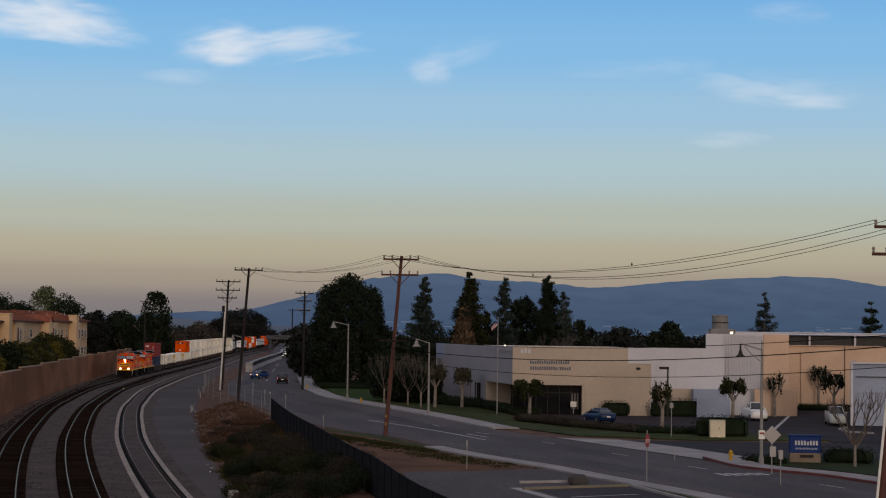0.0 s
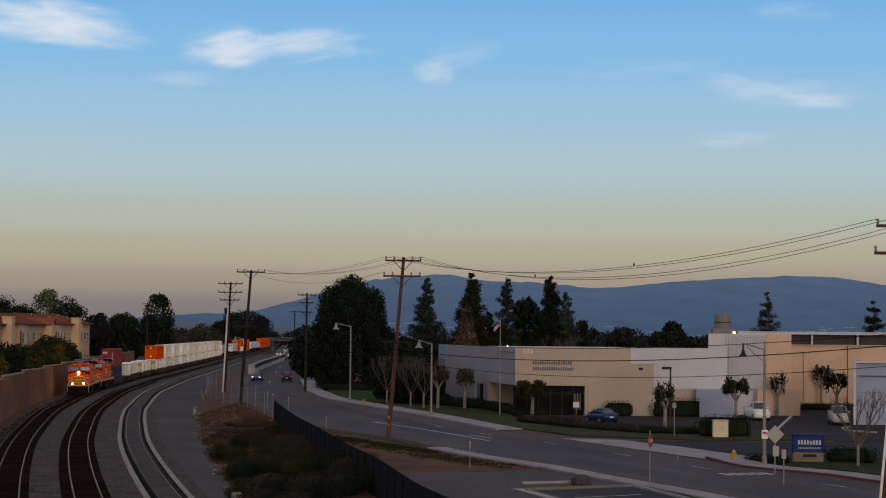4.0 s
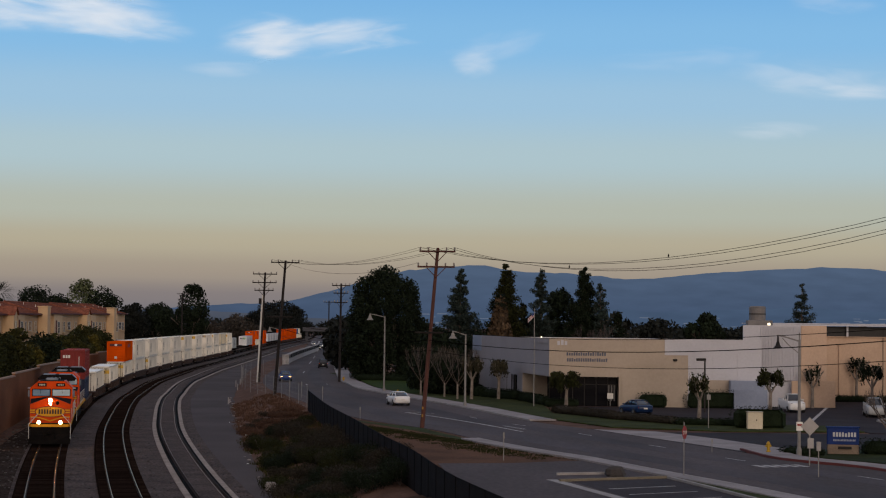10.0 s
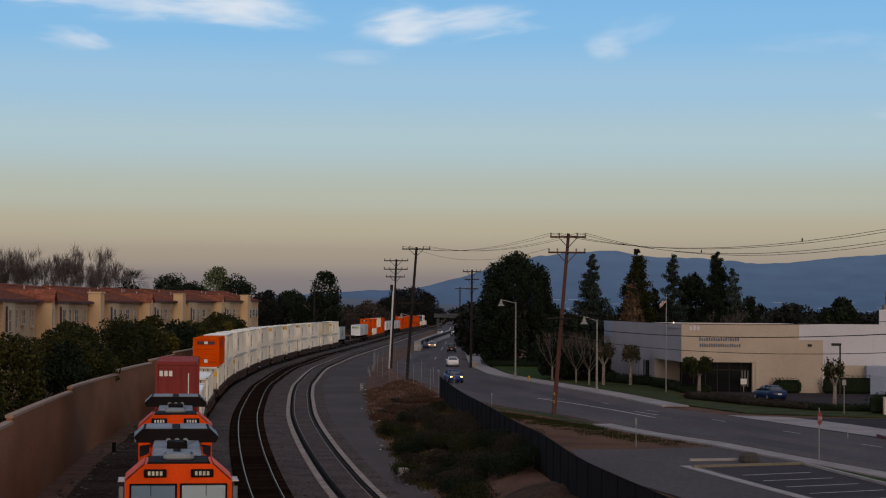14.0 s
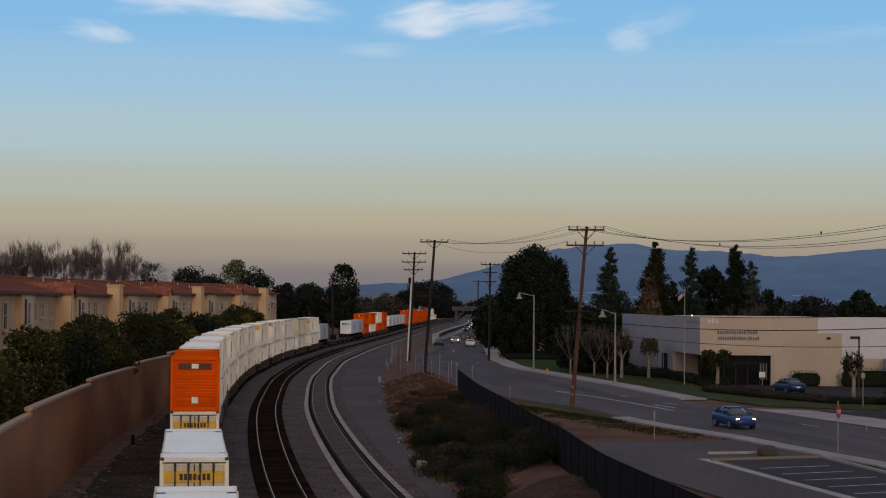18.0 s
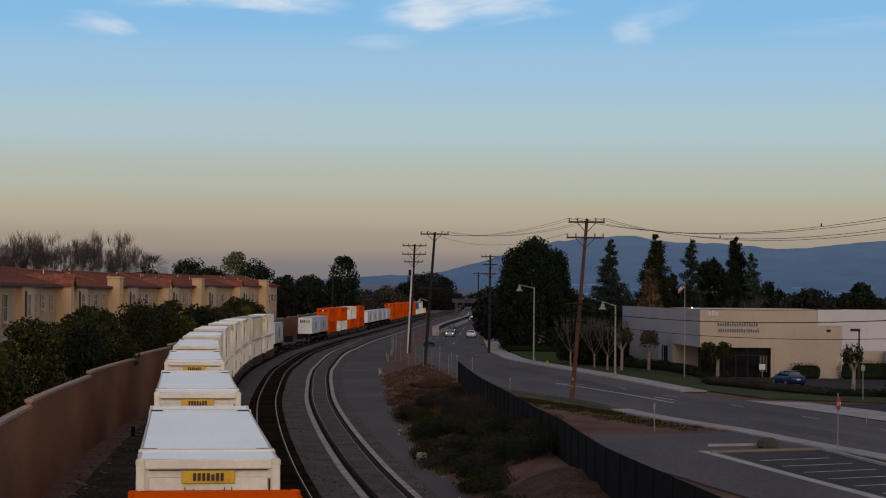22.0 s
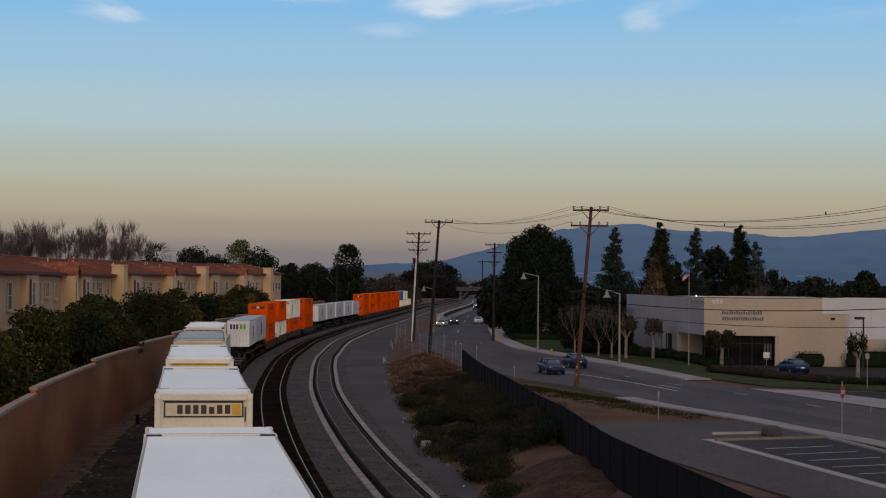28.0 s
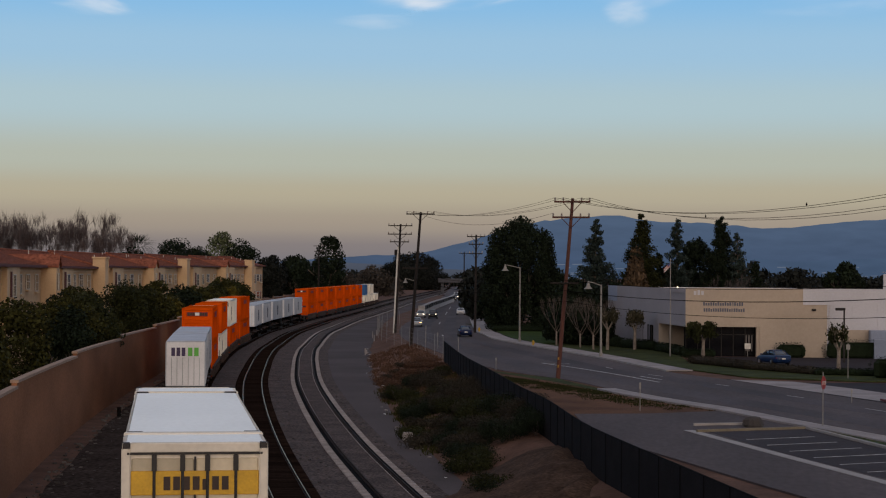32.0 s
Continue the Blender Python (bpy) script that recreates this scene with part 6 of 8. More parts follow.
def street_lamp(x, y, z, h, arm, ang, label="pale concrete street lamp with bell shade", fancy=False):
    t = empty("street_lamp", label, "street lamp", "street lamps", pose(x, y, z, 0, 0, ang))
    part("post", MB().lathe([(0.17, -0.1), (0.17, 0.4), (0.11, 0.55), (0.09, h * 0.6), (0.07, h)], n=10), M["lamp_post"], t)
    pts = [(0, 0, h - 0.1)] + [(-arm * math.sin(k / 6 * 1.57), 0, h - 0.1 + 0.45 * (1 - math.cos(k / 6 * 1.57)) if False else h - 0.1 + 0.35 * math.sin(k / 6 * 3.14 * 0.6)) for k in range(1, 7)]
    part("arm", MB().tube(pts, 0.05, 6), M["lamp_post"], t)
    e = pts[-1]
    if fancy:
        part("scroll", MB().tube([(-arm * 0.8, 0, h + 0.1), (-arm * 0.5, 0, h - 0.35), (-0.1, 0, h - 0.8)], 0.03).tube([(0, 0, h), (0, 0, h + 0.45)], 0.04), M["lamp_post"], t)
    k = 0.7 if fancy else 1.0
    part("shade", MB().lathe([(a * k, b * k - (0.3 if fancy else 0)) for a, b in ((0.06, 0.1 if not fancy else 0.5), (0.09, -0.05), (0.17, -0.25), (0.2, -0.42), (0.42, -0.66), (0.4, -0.68), (0.1, -0.5))], e[0], 0, e[2], 12), M["mullion"] if fancy else M["lamp_post"], t, "dark bell-shaped lamp shade" if fancy else "bell-shaped lamp shade")
    return t


for _w, _u, _sg in ((0, 0.642, 1.75), (2, 0.36, 2.1)):
    _p = ARMS["A"][_w].lerp(ARMS["E"][_w], _u)
    bird((_p.x, _p.y, _p.z - _sg * 4 * _u * (1 - _u) + 0.07))
street_lamp(-11.2, 220.2, ROAD_Z, 8.9, 1.75, 4)
street_lamp(-1.35, 182.3, ROAD_Z, 7.1, 1.25, 2)
ORNATE = street_lamp(20.15, 118.0, ROAD_Z, 7.3, 1.35, 0, "ornate pale street lamp with scrolled arm", True)
street_lamp(-32.3, 300, ROAD_Z, 7.0, 1.5, 0, "street lamp with bell shade beyond the corner")
t = empty("parking_lamp", "dark box-headed car park lamp", "lamp post", "lamp posts", pose(21.3, 176.8, ROAD_Z))
part("post", MB().box(0, 0, 0, 0.14, 0.14, 5.0), M["mullion"], t)
part("lamp_head", MB().box(-0.35, 0, 4.85, 0.9, 0.4, 0.25, 0, 0.04), M["mullion"], t)

# flag on its pole
t = empty("flagpole", "tall thin grey flagpole with a limp striped flag", "flagpole", "", pose(5.42, 185.0, ROAD_Z))
part("pole", MB().lathe([(0.06, 0), (0.05, 4), (0.035, 9.5), (0.07, 9.6), (0.01, 9.7)], n=8), M["post_grey"], t)
M["flag_red"] = material("flag_red_cloth", (0.35, 0.05, 0.05), 0.8)
M["flag_blue"] = material("flag_blue_cloth", (0.05, 0.06, 0.18), 0.8)
fl = part("flag", MB().add([(-0.05 - 0.6 * u, 0.12 * math.sin(u * 7), 9.3 - 0.45 * v - 0.6 * u) for u in [k / 8 for k in range(9)] for v in (0, 1)], [(2 * k, 2 * k + 1, 2 * k + 3, 2 * k + 2) for k in range(8)]), M["flag_red"], t, "faded red flag cloth")
for _k in range(6):
    v0 = 0.1 + _k * 0.155
    part("stripe", MB().add([(-0.05 - 0.6 * u, 0.12 * math.sin(u * 7) - 0.012, 9.3 - 0.45 * v - 0.6 * u) for u in [k / 8 for k in range(9)] for v in (v0, v0 + 0.07)], [(2 * k, 2 * k + 1, 2 * k + 3, 2 * k + 2) for k in range(8)]), M["pale"], fl)
part("canton", MB().add([(-0.05 - 0.6 * u, 0.12 * math.sin(u * 7) - 0.02, 9.3 - 0.45 * v - 0.6 * u) for u in (0, 0.12, 0.25, 0.38) for v in (0, 0.52)], [(2 * k, 2 * k + 1, 2 * k + 3, 2 * k + 2) for k in range(3)]), M["flag_blue"], fl)


def octagon(x, y, z, r, t):
    vs = []
    for yy in (0, t):
        vs += [(x + r * math.cos(math.pi / 8 + k * math.pi / 4), y + yy, z + r * math.sin(math.pi / 8 + k * math.pi / 4)) for k in range(8)]
    return MB().add(vs, [tuple(range(8)), tuple(range(15, 7, -1))] + [(k, k + 8, (k + 1) % 8 + 8, (k + 1) % 8) for k in range(8)])


def stop_sign(x, y, z, rz, face=True):
    t = empty("stop_sign", "red octagonal stop sign on a thin grey post" if face else "road sign seen from behind on a thin post", "road sign", "road signs", pose(x, y, z, 0, 0, rz))
    part("post", MB().box(0, 0.04, 0, 0.045, 0.045, 2.85), M["post_grey"], t)
    if face:
        p = part("plate", octagon(0, 0, 2.3, 0.37, 0.02), M["sign_red"], t)
        lettering(p, "STOP", 0.26, M["pale"], Matrix.Translation((0, -0.008, 2.2)) @ pose(0, 0, 0, 90, 0, 0), "white sign lettering")
    return t


stop_sign(11.0, 100.0, ROAD_Z + 0.1, 64)
t = empty("road_sign", "diamond road sign seen from its bare back", "road sign", "road signs", pose(19.4, 110.0, ROAD_Z))
part("post", MB().box(0, 0, 0, 0.06, 0.06, 2.8), M["post_grey"], t)
part("diamond_plate", MB().add([(0, -0.05, 1.74), (0.54, -0.05, 2.28), (0, -0.05, 2.82), (-0.54, -0.05, 2.28), (0, -0.03, 1.74), (0.54, -0.03, 2.28), (0, -0.03, 2.82), (-0.54, -0.03, 2.28)], [(0, 1, 2, 3), (7, 6, 5, 4), (0, 4, 5, 1), (1, 5, 6, 2), (2, 6, 7, 3), (3, 7, 4, 0)]), M["sign_back"], t)
part("lower_plate", MB().box(0.05, -0.04, 1.0, 0.36, 0.02, 0.6), M["sign_back"], t)
t = empty("marker_post", "short post with a pale box beside the road", "post", "", pose(18.4, 101.6, ROAD_Z))
part("post", MB().box(0, 0, 0, 0.05, 0.05, 1.4), M["post_grey"], t)
part("box", MB().box(0, 0, 1.4, 0.24, 0.2, 0.5, 0, 0.02), M["sign_back"], t)
for _x, _y, _h in ((1.5, 110.8, 1.75), (-9.9, 156.0, 1.1), (15.0, 120.5, 0.9), (-15.5, 185, 1.8), (-19, 200, 1.8), (-22.3, 220, 2.0)):
    solid("post", MB().box(_x, _y, ROAD_Z - 0.05, 0.045, 0.045, _h).box(_x, _y - 0.04, ROAD_Z + _h * 0.75, 0.1, 0.02, _h * 0.2), M["post_grey"], "thin grey marker post in the dirt", "post", "marker posts")
solid("road_plate", MB().box(18.2, 148.5, ROAD_Z, 0.05, 0.05, 2.8).box(18.2, 148.45, ROAD_Z + 2.3, 0.3, 0.02, 0.4), M["post_grey"], "thin sign post by the driveway", "road sign", "road signs")
for _x, _y in ((8.1, 194.2), (13.2, 188.2), (15.0, 188.5), (21.0, 186.3)):
    t = empty("notice_sign", "small white notice board on a short post", "sign", "notice signs", pose(_x, _y, ROAD_Z))
    part("post", MB().box(0, 0, 0, 0.06, 0.06, 1.1), M["post_grey"], t)
    part("board", MB().box(0, -0.04, 0.75, 0.6, 0.03, 0.55), M["pale"], t)
_pl = part("sign_plate", MB().box(0, -0.16, 1.6, 0.4, 0.02, 0.55), M["pale"], ORNATE, "small white sign plate")
part("red_band", MB().box(0, -0.18, 1.9, 0.3, 0.012, 0.12), M["sign_red"], _pl)


def hydrant(x, y, z):
    t = empty("fire_hydrant", "stubby yellow fire hydrant by the kerb", "fire hydrant", "fire hydrants", pose(x, y, z))
    part("barrel", MB().lathe([(0.16, 0), (0.16, 0.06), (0.1, 0.08), (0.1, 0.44), (0.14, 0.46), (0.14, 0.5), (0.08, 0.62), (0.03, 0.66)], n=12), M["yellow"], t)
    for s in (-1, 1):
        part("outlet", MB().cyl((s * 0.08, 0, 0.36), (s * 0.19, 0, 0.36), 0.06, n=8), M["yellow"], t)


hydrant(18.5, 119.8, ROAD_Z + 0.13)
hydrant(-9.1, 208.9, ROAD_Z + 0.02)
hydrant(-18.7, 257.5, ROAD_Z + 0.02)
t = empty("utility_cabinet", "cream metal utility cabinet before a hedge", "utility cabinet", "", pose(21.8, 148.2, ROAD_Z))
part("case", MB().box(0, 0, 0, 1.2, 0.7, 1.35, 0, 0.03), M["c_cream"], t)
part("lid", MB().box(0, 0, 1.35, 1.26, 0.76, 0.06, 0, 0.02), M["c_cream"], t)
part("latch", MB().box(0.1, -0.36, 0.7, 0.06, 0.03, 0.12), M["mullion"], t)
part("plinth", MB().box(0, 0, -0.08, 1.3, 0.8, 0.1), M["concrete"], t)
t = empty("monument_sign", "dark blue business park sign on a tan stone base", "sign", "", pose(23.2, 119.6, ROAD_Z + 0.04, 0, 0, -6))
part("base", MB().box(0, 0, 0, 1.95, 0.5, 0.62, 0, 0.04), M["sign_base"], t, "tan stone base")
part("panel", MB().box(0, 0, 0.62, 2.0, 0.36, 1.06, 0, 0.03), M["sign_blue"], t, "blue sign panel")
part("cap", MB().box(0, 0, 1.68, 2.14, 0.44, 0.09, 0, 0.02), M["sign_blue"], t)
marks(t, 0.08, -0.19, 1.12, 1.5, 0.28, 8, M["c_palegrey"], "lettering_bar", "pale lettering bars", 0.3, "y")
marks(t, 0.08, -0.19, 0.84, 1.4, 0.12, 15, M["lavender_wall"], "lettering_bar", "faint blue lettering bars", 0.35, "y")
part("number_board", MB().box(0.1, -0.27, 0.34, 0.85, 0.03, 0.17), M["mullion"], t)
r_ = random.Random(5)
solid("boulder", MB().add([(p[0] + r_.uniform(-0.08, 0.08), p[1], p[2]) for p in MB().lathe([(0.5, 0), (0.56, 0.15), (0.5, 0.42), (0.3, 0.56), (0.08, 0.6)], 7.3, 99.8, ROAD_Z, 9).v], MB().lathe([(0.5, 0), (0.56, 0.15), (0.5, 0.42), (0.3, 0.56), (0.08, 0.6)], 7.3, 99.8, ROAD_Z, 9).f), material("dark_rock", (0.05, 0.044, 0.042), 0.95, var=0.3), "dark rough boulder in the planter", "boulder")


# black screened fence along the dirt lot
def build_fence():
    f = empty("fence", "dark screened chain-link fence on black posts", "fence")
    pts = smooth_line([Vector(p) for p in ((4, 52), (-0.4, 73), (-1.7, 80.7), (-3.3, 92), (-5.3, 103.2), (-7.9, 119.6), (-11.5, 141.4), (-15.6, 170.5))], 0.5)
    d = [0]
    for a, b in zip(pts, pts[1:]):
        d.append(d[-1] + (b - a).length)
    n = int(d[-1] / 3.0)

    def at(s):
        return Vector((float(np.interp(s, d, [p.x for p in pts])), float(np.interp(s, d, [p.y for p in pts]))))
    for k in range(n + 1):
        p = at(k * 3.0)
        part("post", MB().cyl((p.x, p.y, ROAD_Z - 0.3), (p.x, p.y, ROAD_Z + 1.87), 0.045, n=7), M["fence_post"], f)
        if k < n:
            q = at(k * 3.0 + 3)
            c, t = (p + q) / 2, q - p
            a = math.atan2(t.y, t.x)
            part("screen_panel", MB().box(c.x, c.y, ROAD_Z - 0.05, t.length - 0.08, 0.03, 1.9, a), M["fence_black"], f)
            part("top_rail", MB().cyl((p.x, p.y, ROAD_Z + 1.86), (q.x, q.y, ROAD_Z + 1.86), 0.028, n=6), M["fence_post"], f)


build_fence()


def chain_fence():
    f = empty("fence", "bare galvanised chain-link fence by the far corner", "fence")
    M["mesh_wire"] = material("galvanised_fence_wire", (0.16, 0.15, 0.15), 0.8, 0.0)
    pts = [Vector(p) for p in ((-16.2, 176), (-19.5, 192), (-24.5, 214), (-29.6, 236), (-33.4, 262), (-35.0, 286), (-32.5, 300))]
    L = smooth_line(pts, 7.0)
    for p, q in zip(L, L[1:]):
        part("post", MB().cyl((p.x, p.y, 0.9), (p.x, p.y, ROAD_Z + 2.1), 0.024, n=6), M["post_grey"], f)
        mb = MB()
        for z in (0.1, 0.55, 1.0, 1.5, 2.0):
            mb.cyl((p.x, p.y, ROAD_Z + z), (q.x, q.y, ROAD_Z + z), 0.008, n=3)
        for k in range(1, 6):
            r = p.lerp(q, k / 6)
            mb.cyl((r.x, r.y, ROAD_Z), (r.x, r.y, ROAD_Z + 2.0), 0.006, n=3)
        part("wire_mesh", mb, M["mesh_wire"], f)


chain_fence()
t = empty("barrier", "white concrete barrier with dark openings beside the road", "barrier")
_L = smooth_line([Vector(p) for p in ((-37.3, 361), (-40.6, 415), (-44.2, 485), (-47.9, 553), (-55, 640))], 11)
for _i, (_p, _q) in enumerate(zip(_L, _L[1:])):
    _c, _d = (_p + _q) / 2, _q - _p
    _a = math.atan2(_d.y, _d.x)
    part("base_wall", MB().box(_c.x, _c.y, ROAD_Z - 0.3, _d.length, 0.4, 1.25, _a), M["barrier"], t)
    part("post", MB().box(_p.x, _p.y, ROAD_Z + 0.95, 2.6, 0.4, 0.75, _a), M["barrier"], t)
    part("top_beam", MB().box(_c.x, _c.y, ROAD_Z + 1.7, _d.length, 0.45, 0.22, _a), M["barrier"], t)
    part("opening", MB().box(_c.x, _c.y, ROAD_Z + 0.95, _d.length - 2.6, 0.5, 0.75, _a), M["fence_post"], t, "dark opening")
part("end_face", MB().box(_L[0].x, _L[0].y - 1.4, ROAD_Z - 0.3, 1.3, 0.5, 2.2), M["barrier"], t, "pale end face")
t = empty("overpass", "distant pale road bridge across the street", "bridge", "", pose(-60, 940, -1.6, 0, 0, 4))
part("deck", MB().box(0, 0, 6.9, 58, 10, 1.1), M["bridge"], t)
part("parapet", MB().box(0, -5, 8.0, 58, 0.3, 0.9), M["bridge"], t)
for _k in range(3):
    part("pier", MB().box(-27 + _k * 27, 0, 0, 1.4, 5, 6.9), M["bridge"], t)

# ---- trees and planting, road side ----
dome_tree(-13.7, 269, ROAD_Z, 16.5, 11.5, 11)
broad_tree(-9.4, 272, ROAD_Z, 9.5, 6.5, 12, "leaf_dark", "dense dark evergreen beside the tall tree", 0.02, 7800, 0.26)
broad_tree(-5.4, 228, ROAD_Z, 7.8, 6.0, 17, "leaf_dark", "dark shrubby tree behind the verge", 0.0, 6200, 0.26)
broad_tree(-4.5, 228, ROAD_Z, 7.4, 7.2, 13, "leaf_dark", "dark shrubby tree behind the verge", 0.0, 6760, 0.26)
broad_tree(0.2, 236, ROAD_Z, 7.0, 7.2, 14, "leaf_dark", "dark shrubby tree behind the verge", 0.0, 6240, 0.26)
broad_tree(-15.5, 272, ROAD_Z, 8.6, 6.0, 15, "leaf_dark", "dark overgrown tree near the far pole", 0.02, 5720, 0.26)
broad_tree(-18.5, 290, ROAD_Z, 7.2, 6.0, 16, "leaf_dark", "dark overgrown tree near the far pole", 0.02, 4680, 0.26)
for _i, (_x, _y, _h, _w) in enumerate(((-5.6, 217.5, 5.6, 5.4), (-3.4, 214, 5.0, 5.0), (-1.6, 211, 4.6, 4.4))):
    broad_tree(_x, _y, ROAD_Z, _h, _w, 24 + _i, "leaf_dark", "dark shrubby tree behind the verge", 0.0, 5000, 0.2)
for _i, (_x, _y, _h, _w) in enumerate(((-22, 320, 8, 8), (-25, 352, 9, 9), (-28, 395, 10, 10), (-31, 440, 9, 11))):
    broad_tree(_x, _y, ROAD_Z, _h, _w, 30 + _i, "leaf_far", "dark roadside tree far down the street", 0.05, 1300, 0.6)
for _i, (_x, _y, _h) in enumerate(((-3.8, 206, 5.6), (-2.3, 200.4, 5.9), (-6.6, 212, 5.8))):
    bare_tree(_x, _y, ROAD_Z, _h, 40 + _i, "leafless street tree with pale upright branches", 4, "bark", "street trees", 0.4, 0.35)
pollard(-0.8, 200.5, ROAD_Z, 5.2, 51, "leaf_shag", "street tree with twin pale trunks and drooping clumps", 2.0, 520, "street trees", 0.24)
pollard(2.1, 201.5, ROAD_Z, 5.0, 52, "leaf_shag", "street tree with pale trunk and drooping clumps", 2.0, 520, "street trees", 0.24)
pollard(8.5, 182.5, ROAD_Z, 4.0, 53, "leaf_green", "leafy round street tree before the entrance", 3.4, 900, "street trees", 0.26)
pollard(18.4, 156.6, ROAD_Z, 4.6, 54, "leaf_green", "small sparse tree in the verge", 1.9, 300, "street trees", 0.24)
pollard(27.4, 176.5, ROAD_Z, 4.6, 55, "leaf_green", "leafy dark tree in the car park", 2.7, 420, "street trees", 0.28)
pollard(41.6, 207.0, ROAD_Z, 5.6, 56, "leaf_dark", "small clipped tree against the peach wall", 1.3, 150, "street trees", 0.28)
pollard(33.6, 189.2, ROAD_Z, 4.9, 57, "leaf_dark", "small clipped tree in the building corner", 1.3, 140, "street trees", 0.26)
pollard(38.9, 186, ROAD_Z, 5.4, 58, "leaf_dark", "small clipped tree by the depot corner", 1.8, 260, "street trees", 0.28)
bare_tree(25.7, 116.4, ROAD_Z, 5.0, 59, "leafless tree with pale trunk and knobbly branches", 4, "bark", "street trees", 0.6, 0.3, 3, 2.3)
# behind the offices
conifer(-3.0, 286, ROAD_Z, 16.6, 6.8, 61, n=3000, tiers=15)
conifer(4.0, 286, ROAD_Z, 17.4, 7.4, 62, "leaf_green", "tall dense conical conifer", 4200, 18, 0.4)
palm(3.1, 282, ROAD_Z, 11.6, 63, 1.9, 8.6, "palm with a long brown skirt of dead fronds")
conifer(9.4, 288, ROAD_Z, 16.6, 5.6, 64, n=2400, tiers=14)
broad_tree(12.9, 296, ROAD_Z, 14.2, 7.0, 65, "leaf_dark", "dark rounded tree behind the office", 0.1, 6760, 0.26)
conifer(16.2, 290, ROAD_Z, 17.2, 7.6, 66, "leaf_dark", "tall dense conical conifer", 4200, 18, 0.4)
conifer(18.6, 288, ROAD_Z, 14.6, 5.2, 67, n=1000, tiers=13)
conifer(21.4, 290, ROAD_Z, 10.4, 4.6, 68, "leaf_dark", "slim dark conifer behind the office", 1100, 14, 0.4)
conifer(6.9, 296, ROAD_Z, 11.5, 4.6, 69, "leaf_dark", "dark conifer behind the office", 1500, 14, 0.4)
bare_tree(17.6, 280, ROAD_Z, 8.6, 70, "leafless brown tree behind the office", 4, "twig", "trees", 0.5, 0.3)
bare_tree(-7, 288, ROAD_Z, 8.0, 71, "leafless brown tree behind the office", 4, "twig", "trees", 0.5, 0.3)
broad_tree(48, 400, ROAD_Z, 10.4, 8.4, 72, "leaf_dark", "round dark tree beyond the warehouses", 0.3, 1600, 0.5)
broad_tree(56, 420, ROAD_Z, 8.0, 9.4, 73, "leaf_far", "round dark tree beyond the warehouses", 0.1, 1300, 0.5)
conifer(68.8, 400, ROAD_Z, 17.6, 7.6, 74, n=1700, tiers=11)
conifer(91.7, 400, ROAD_Z, 15.8, 8.5, 75, "leaf_dark", "broad ragged pine beyond the warehouses", 1900, 9, 0.7)
for _i in range(9):
    broad_tree(34 + 9 * _i, 440 + 12 * (_i % 3), ROAD_Z, 6.5 + (_i * 7 % 4), 10, 80 + _i, "leaf_far", "hazy low tree in the distance", 0.0, 700, 0.6)
# hedges
hedge(16.2, 190.4 - 4.2, 18.4, 190.4 - 4.2, 1.3, 1.5, ROAD_Z, 91)
hedge(21.0, 186.2, 25.6, 186.2, 1.4, 1.8, ROAD_Z, 92)
hedge(6.8, 184.9, 9.6, 184.9, 1.0, 0.9, ROAD_Z, 93)
hedge(7.2, 171.8, 11.6, 161.2, 1.5, 0.72, ROAD_Z + 0.05, 94, "low dull hedge along the car park", "brush")
hedge(11.6, 161.2, 16.2, 154.2, 1.5, 0.62, ROAD_Z + 0.05, 95, "low dull hedge along the car park", "brush")
hedge(16.4, 153.4, 23.8, 151.6, 1.1, 0.6, ROAD_Z + 0.05, 96, "low dull hedge along the car park", "leaf_hedge")
hedge(20.6, 149.6, 24.2, 149.6, 1.2, 1.75, ROAD_Z, 97, "tall dark hedge behind the cabinet")
hedge(24.8, 120.2, 27.2, 119.2, 1.4, 1.05, ROAD_Z, 98, "loose dark shrubs beside the sign")
hedge(19.9, 119.6, 21.3, 118.0, 1.4, 0.55, ROAD_Z, 99, "low dark shrubs beside the sign")
hedge(29.5, 113.5, 36, 112, 1.6, 1.3, ROAD_Z, 100, "dark clipped hedge on the lawn")
hedge(39.5, 206.8, 52.0, 206.0, 1.2, 0.75, ROAD_Z, 106, "low dark hedge along the peach wall")
hedge(-17.0, 262.5, -9.0, 261, 1.6, 0.9, ROAD_Z, 101, "dark hedge at the back of the lawn")
hedge(0.6, 207.0, 4.2, 201.0, 1.6, 1.1, ROAD_Z, 102, "dark shrubs along the office side")
hedge(4.6, 198.5, 6.6, 188.5, 1.6, 1.0, ROAD_Z, 103, "dark shrubs along the office side")
hedge(-2.4, 222, 0.2, 209, 1.8, 1.3, ROAD_Z, 104, "dark shrubs along the office side")
hedge(-6.3, 219, -2.5, 213, 1.5, 0.9, ROAD_Z, 105, "low dark shrubs at the lawn edge")

# ---- scrub on the railway bank ----
_rr = random.Random(8)
_k = 0
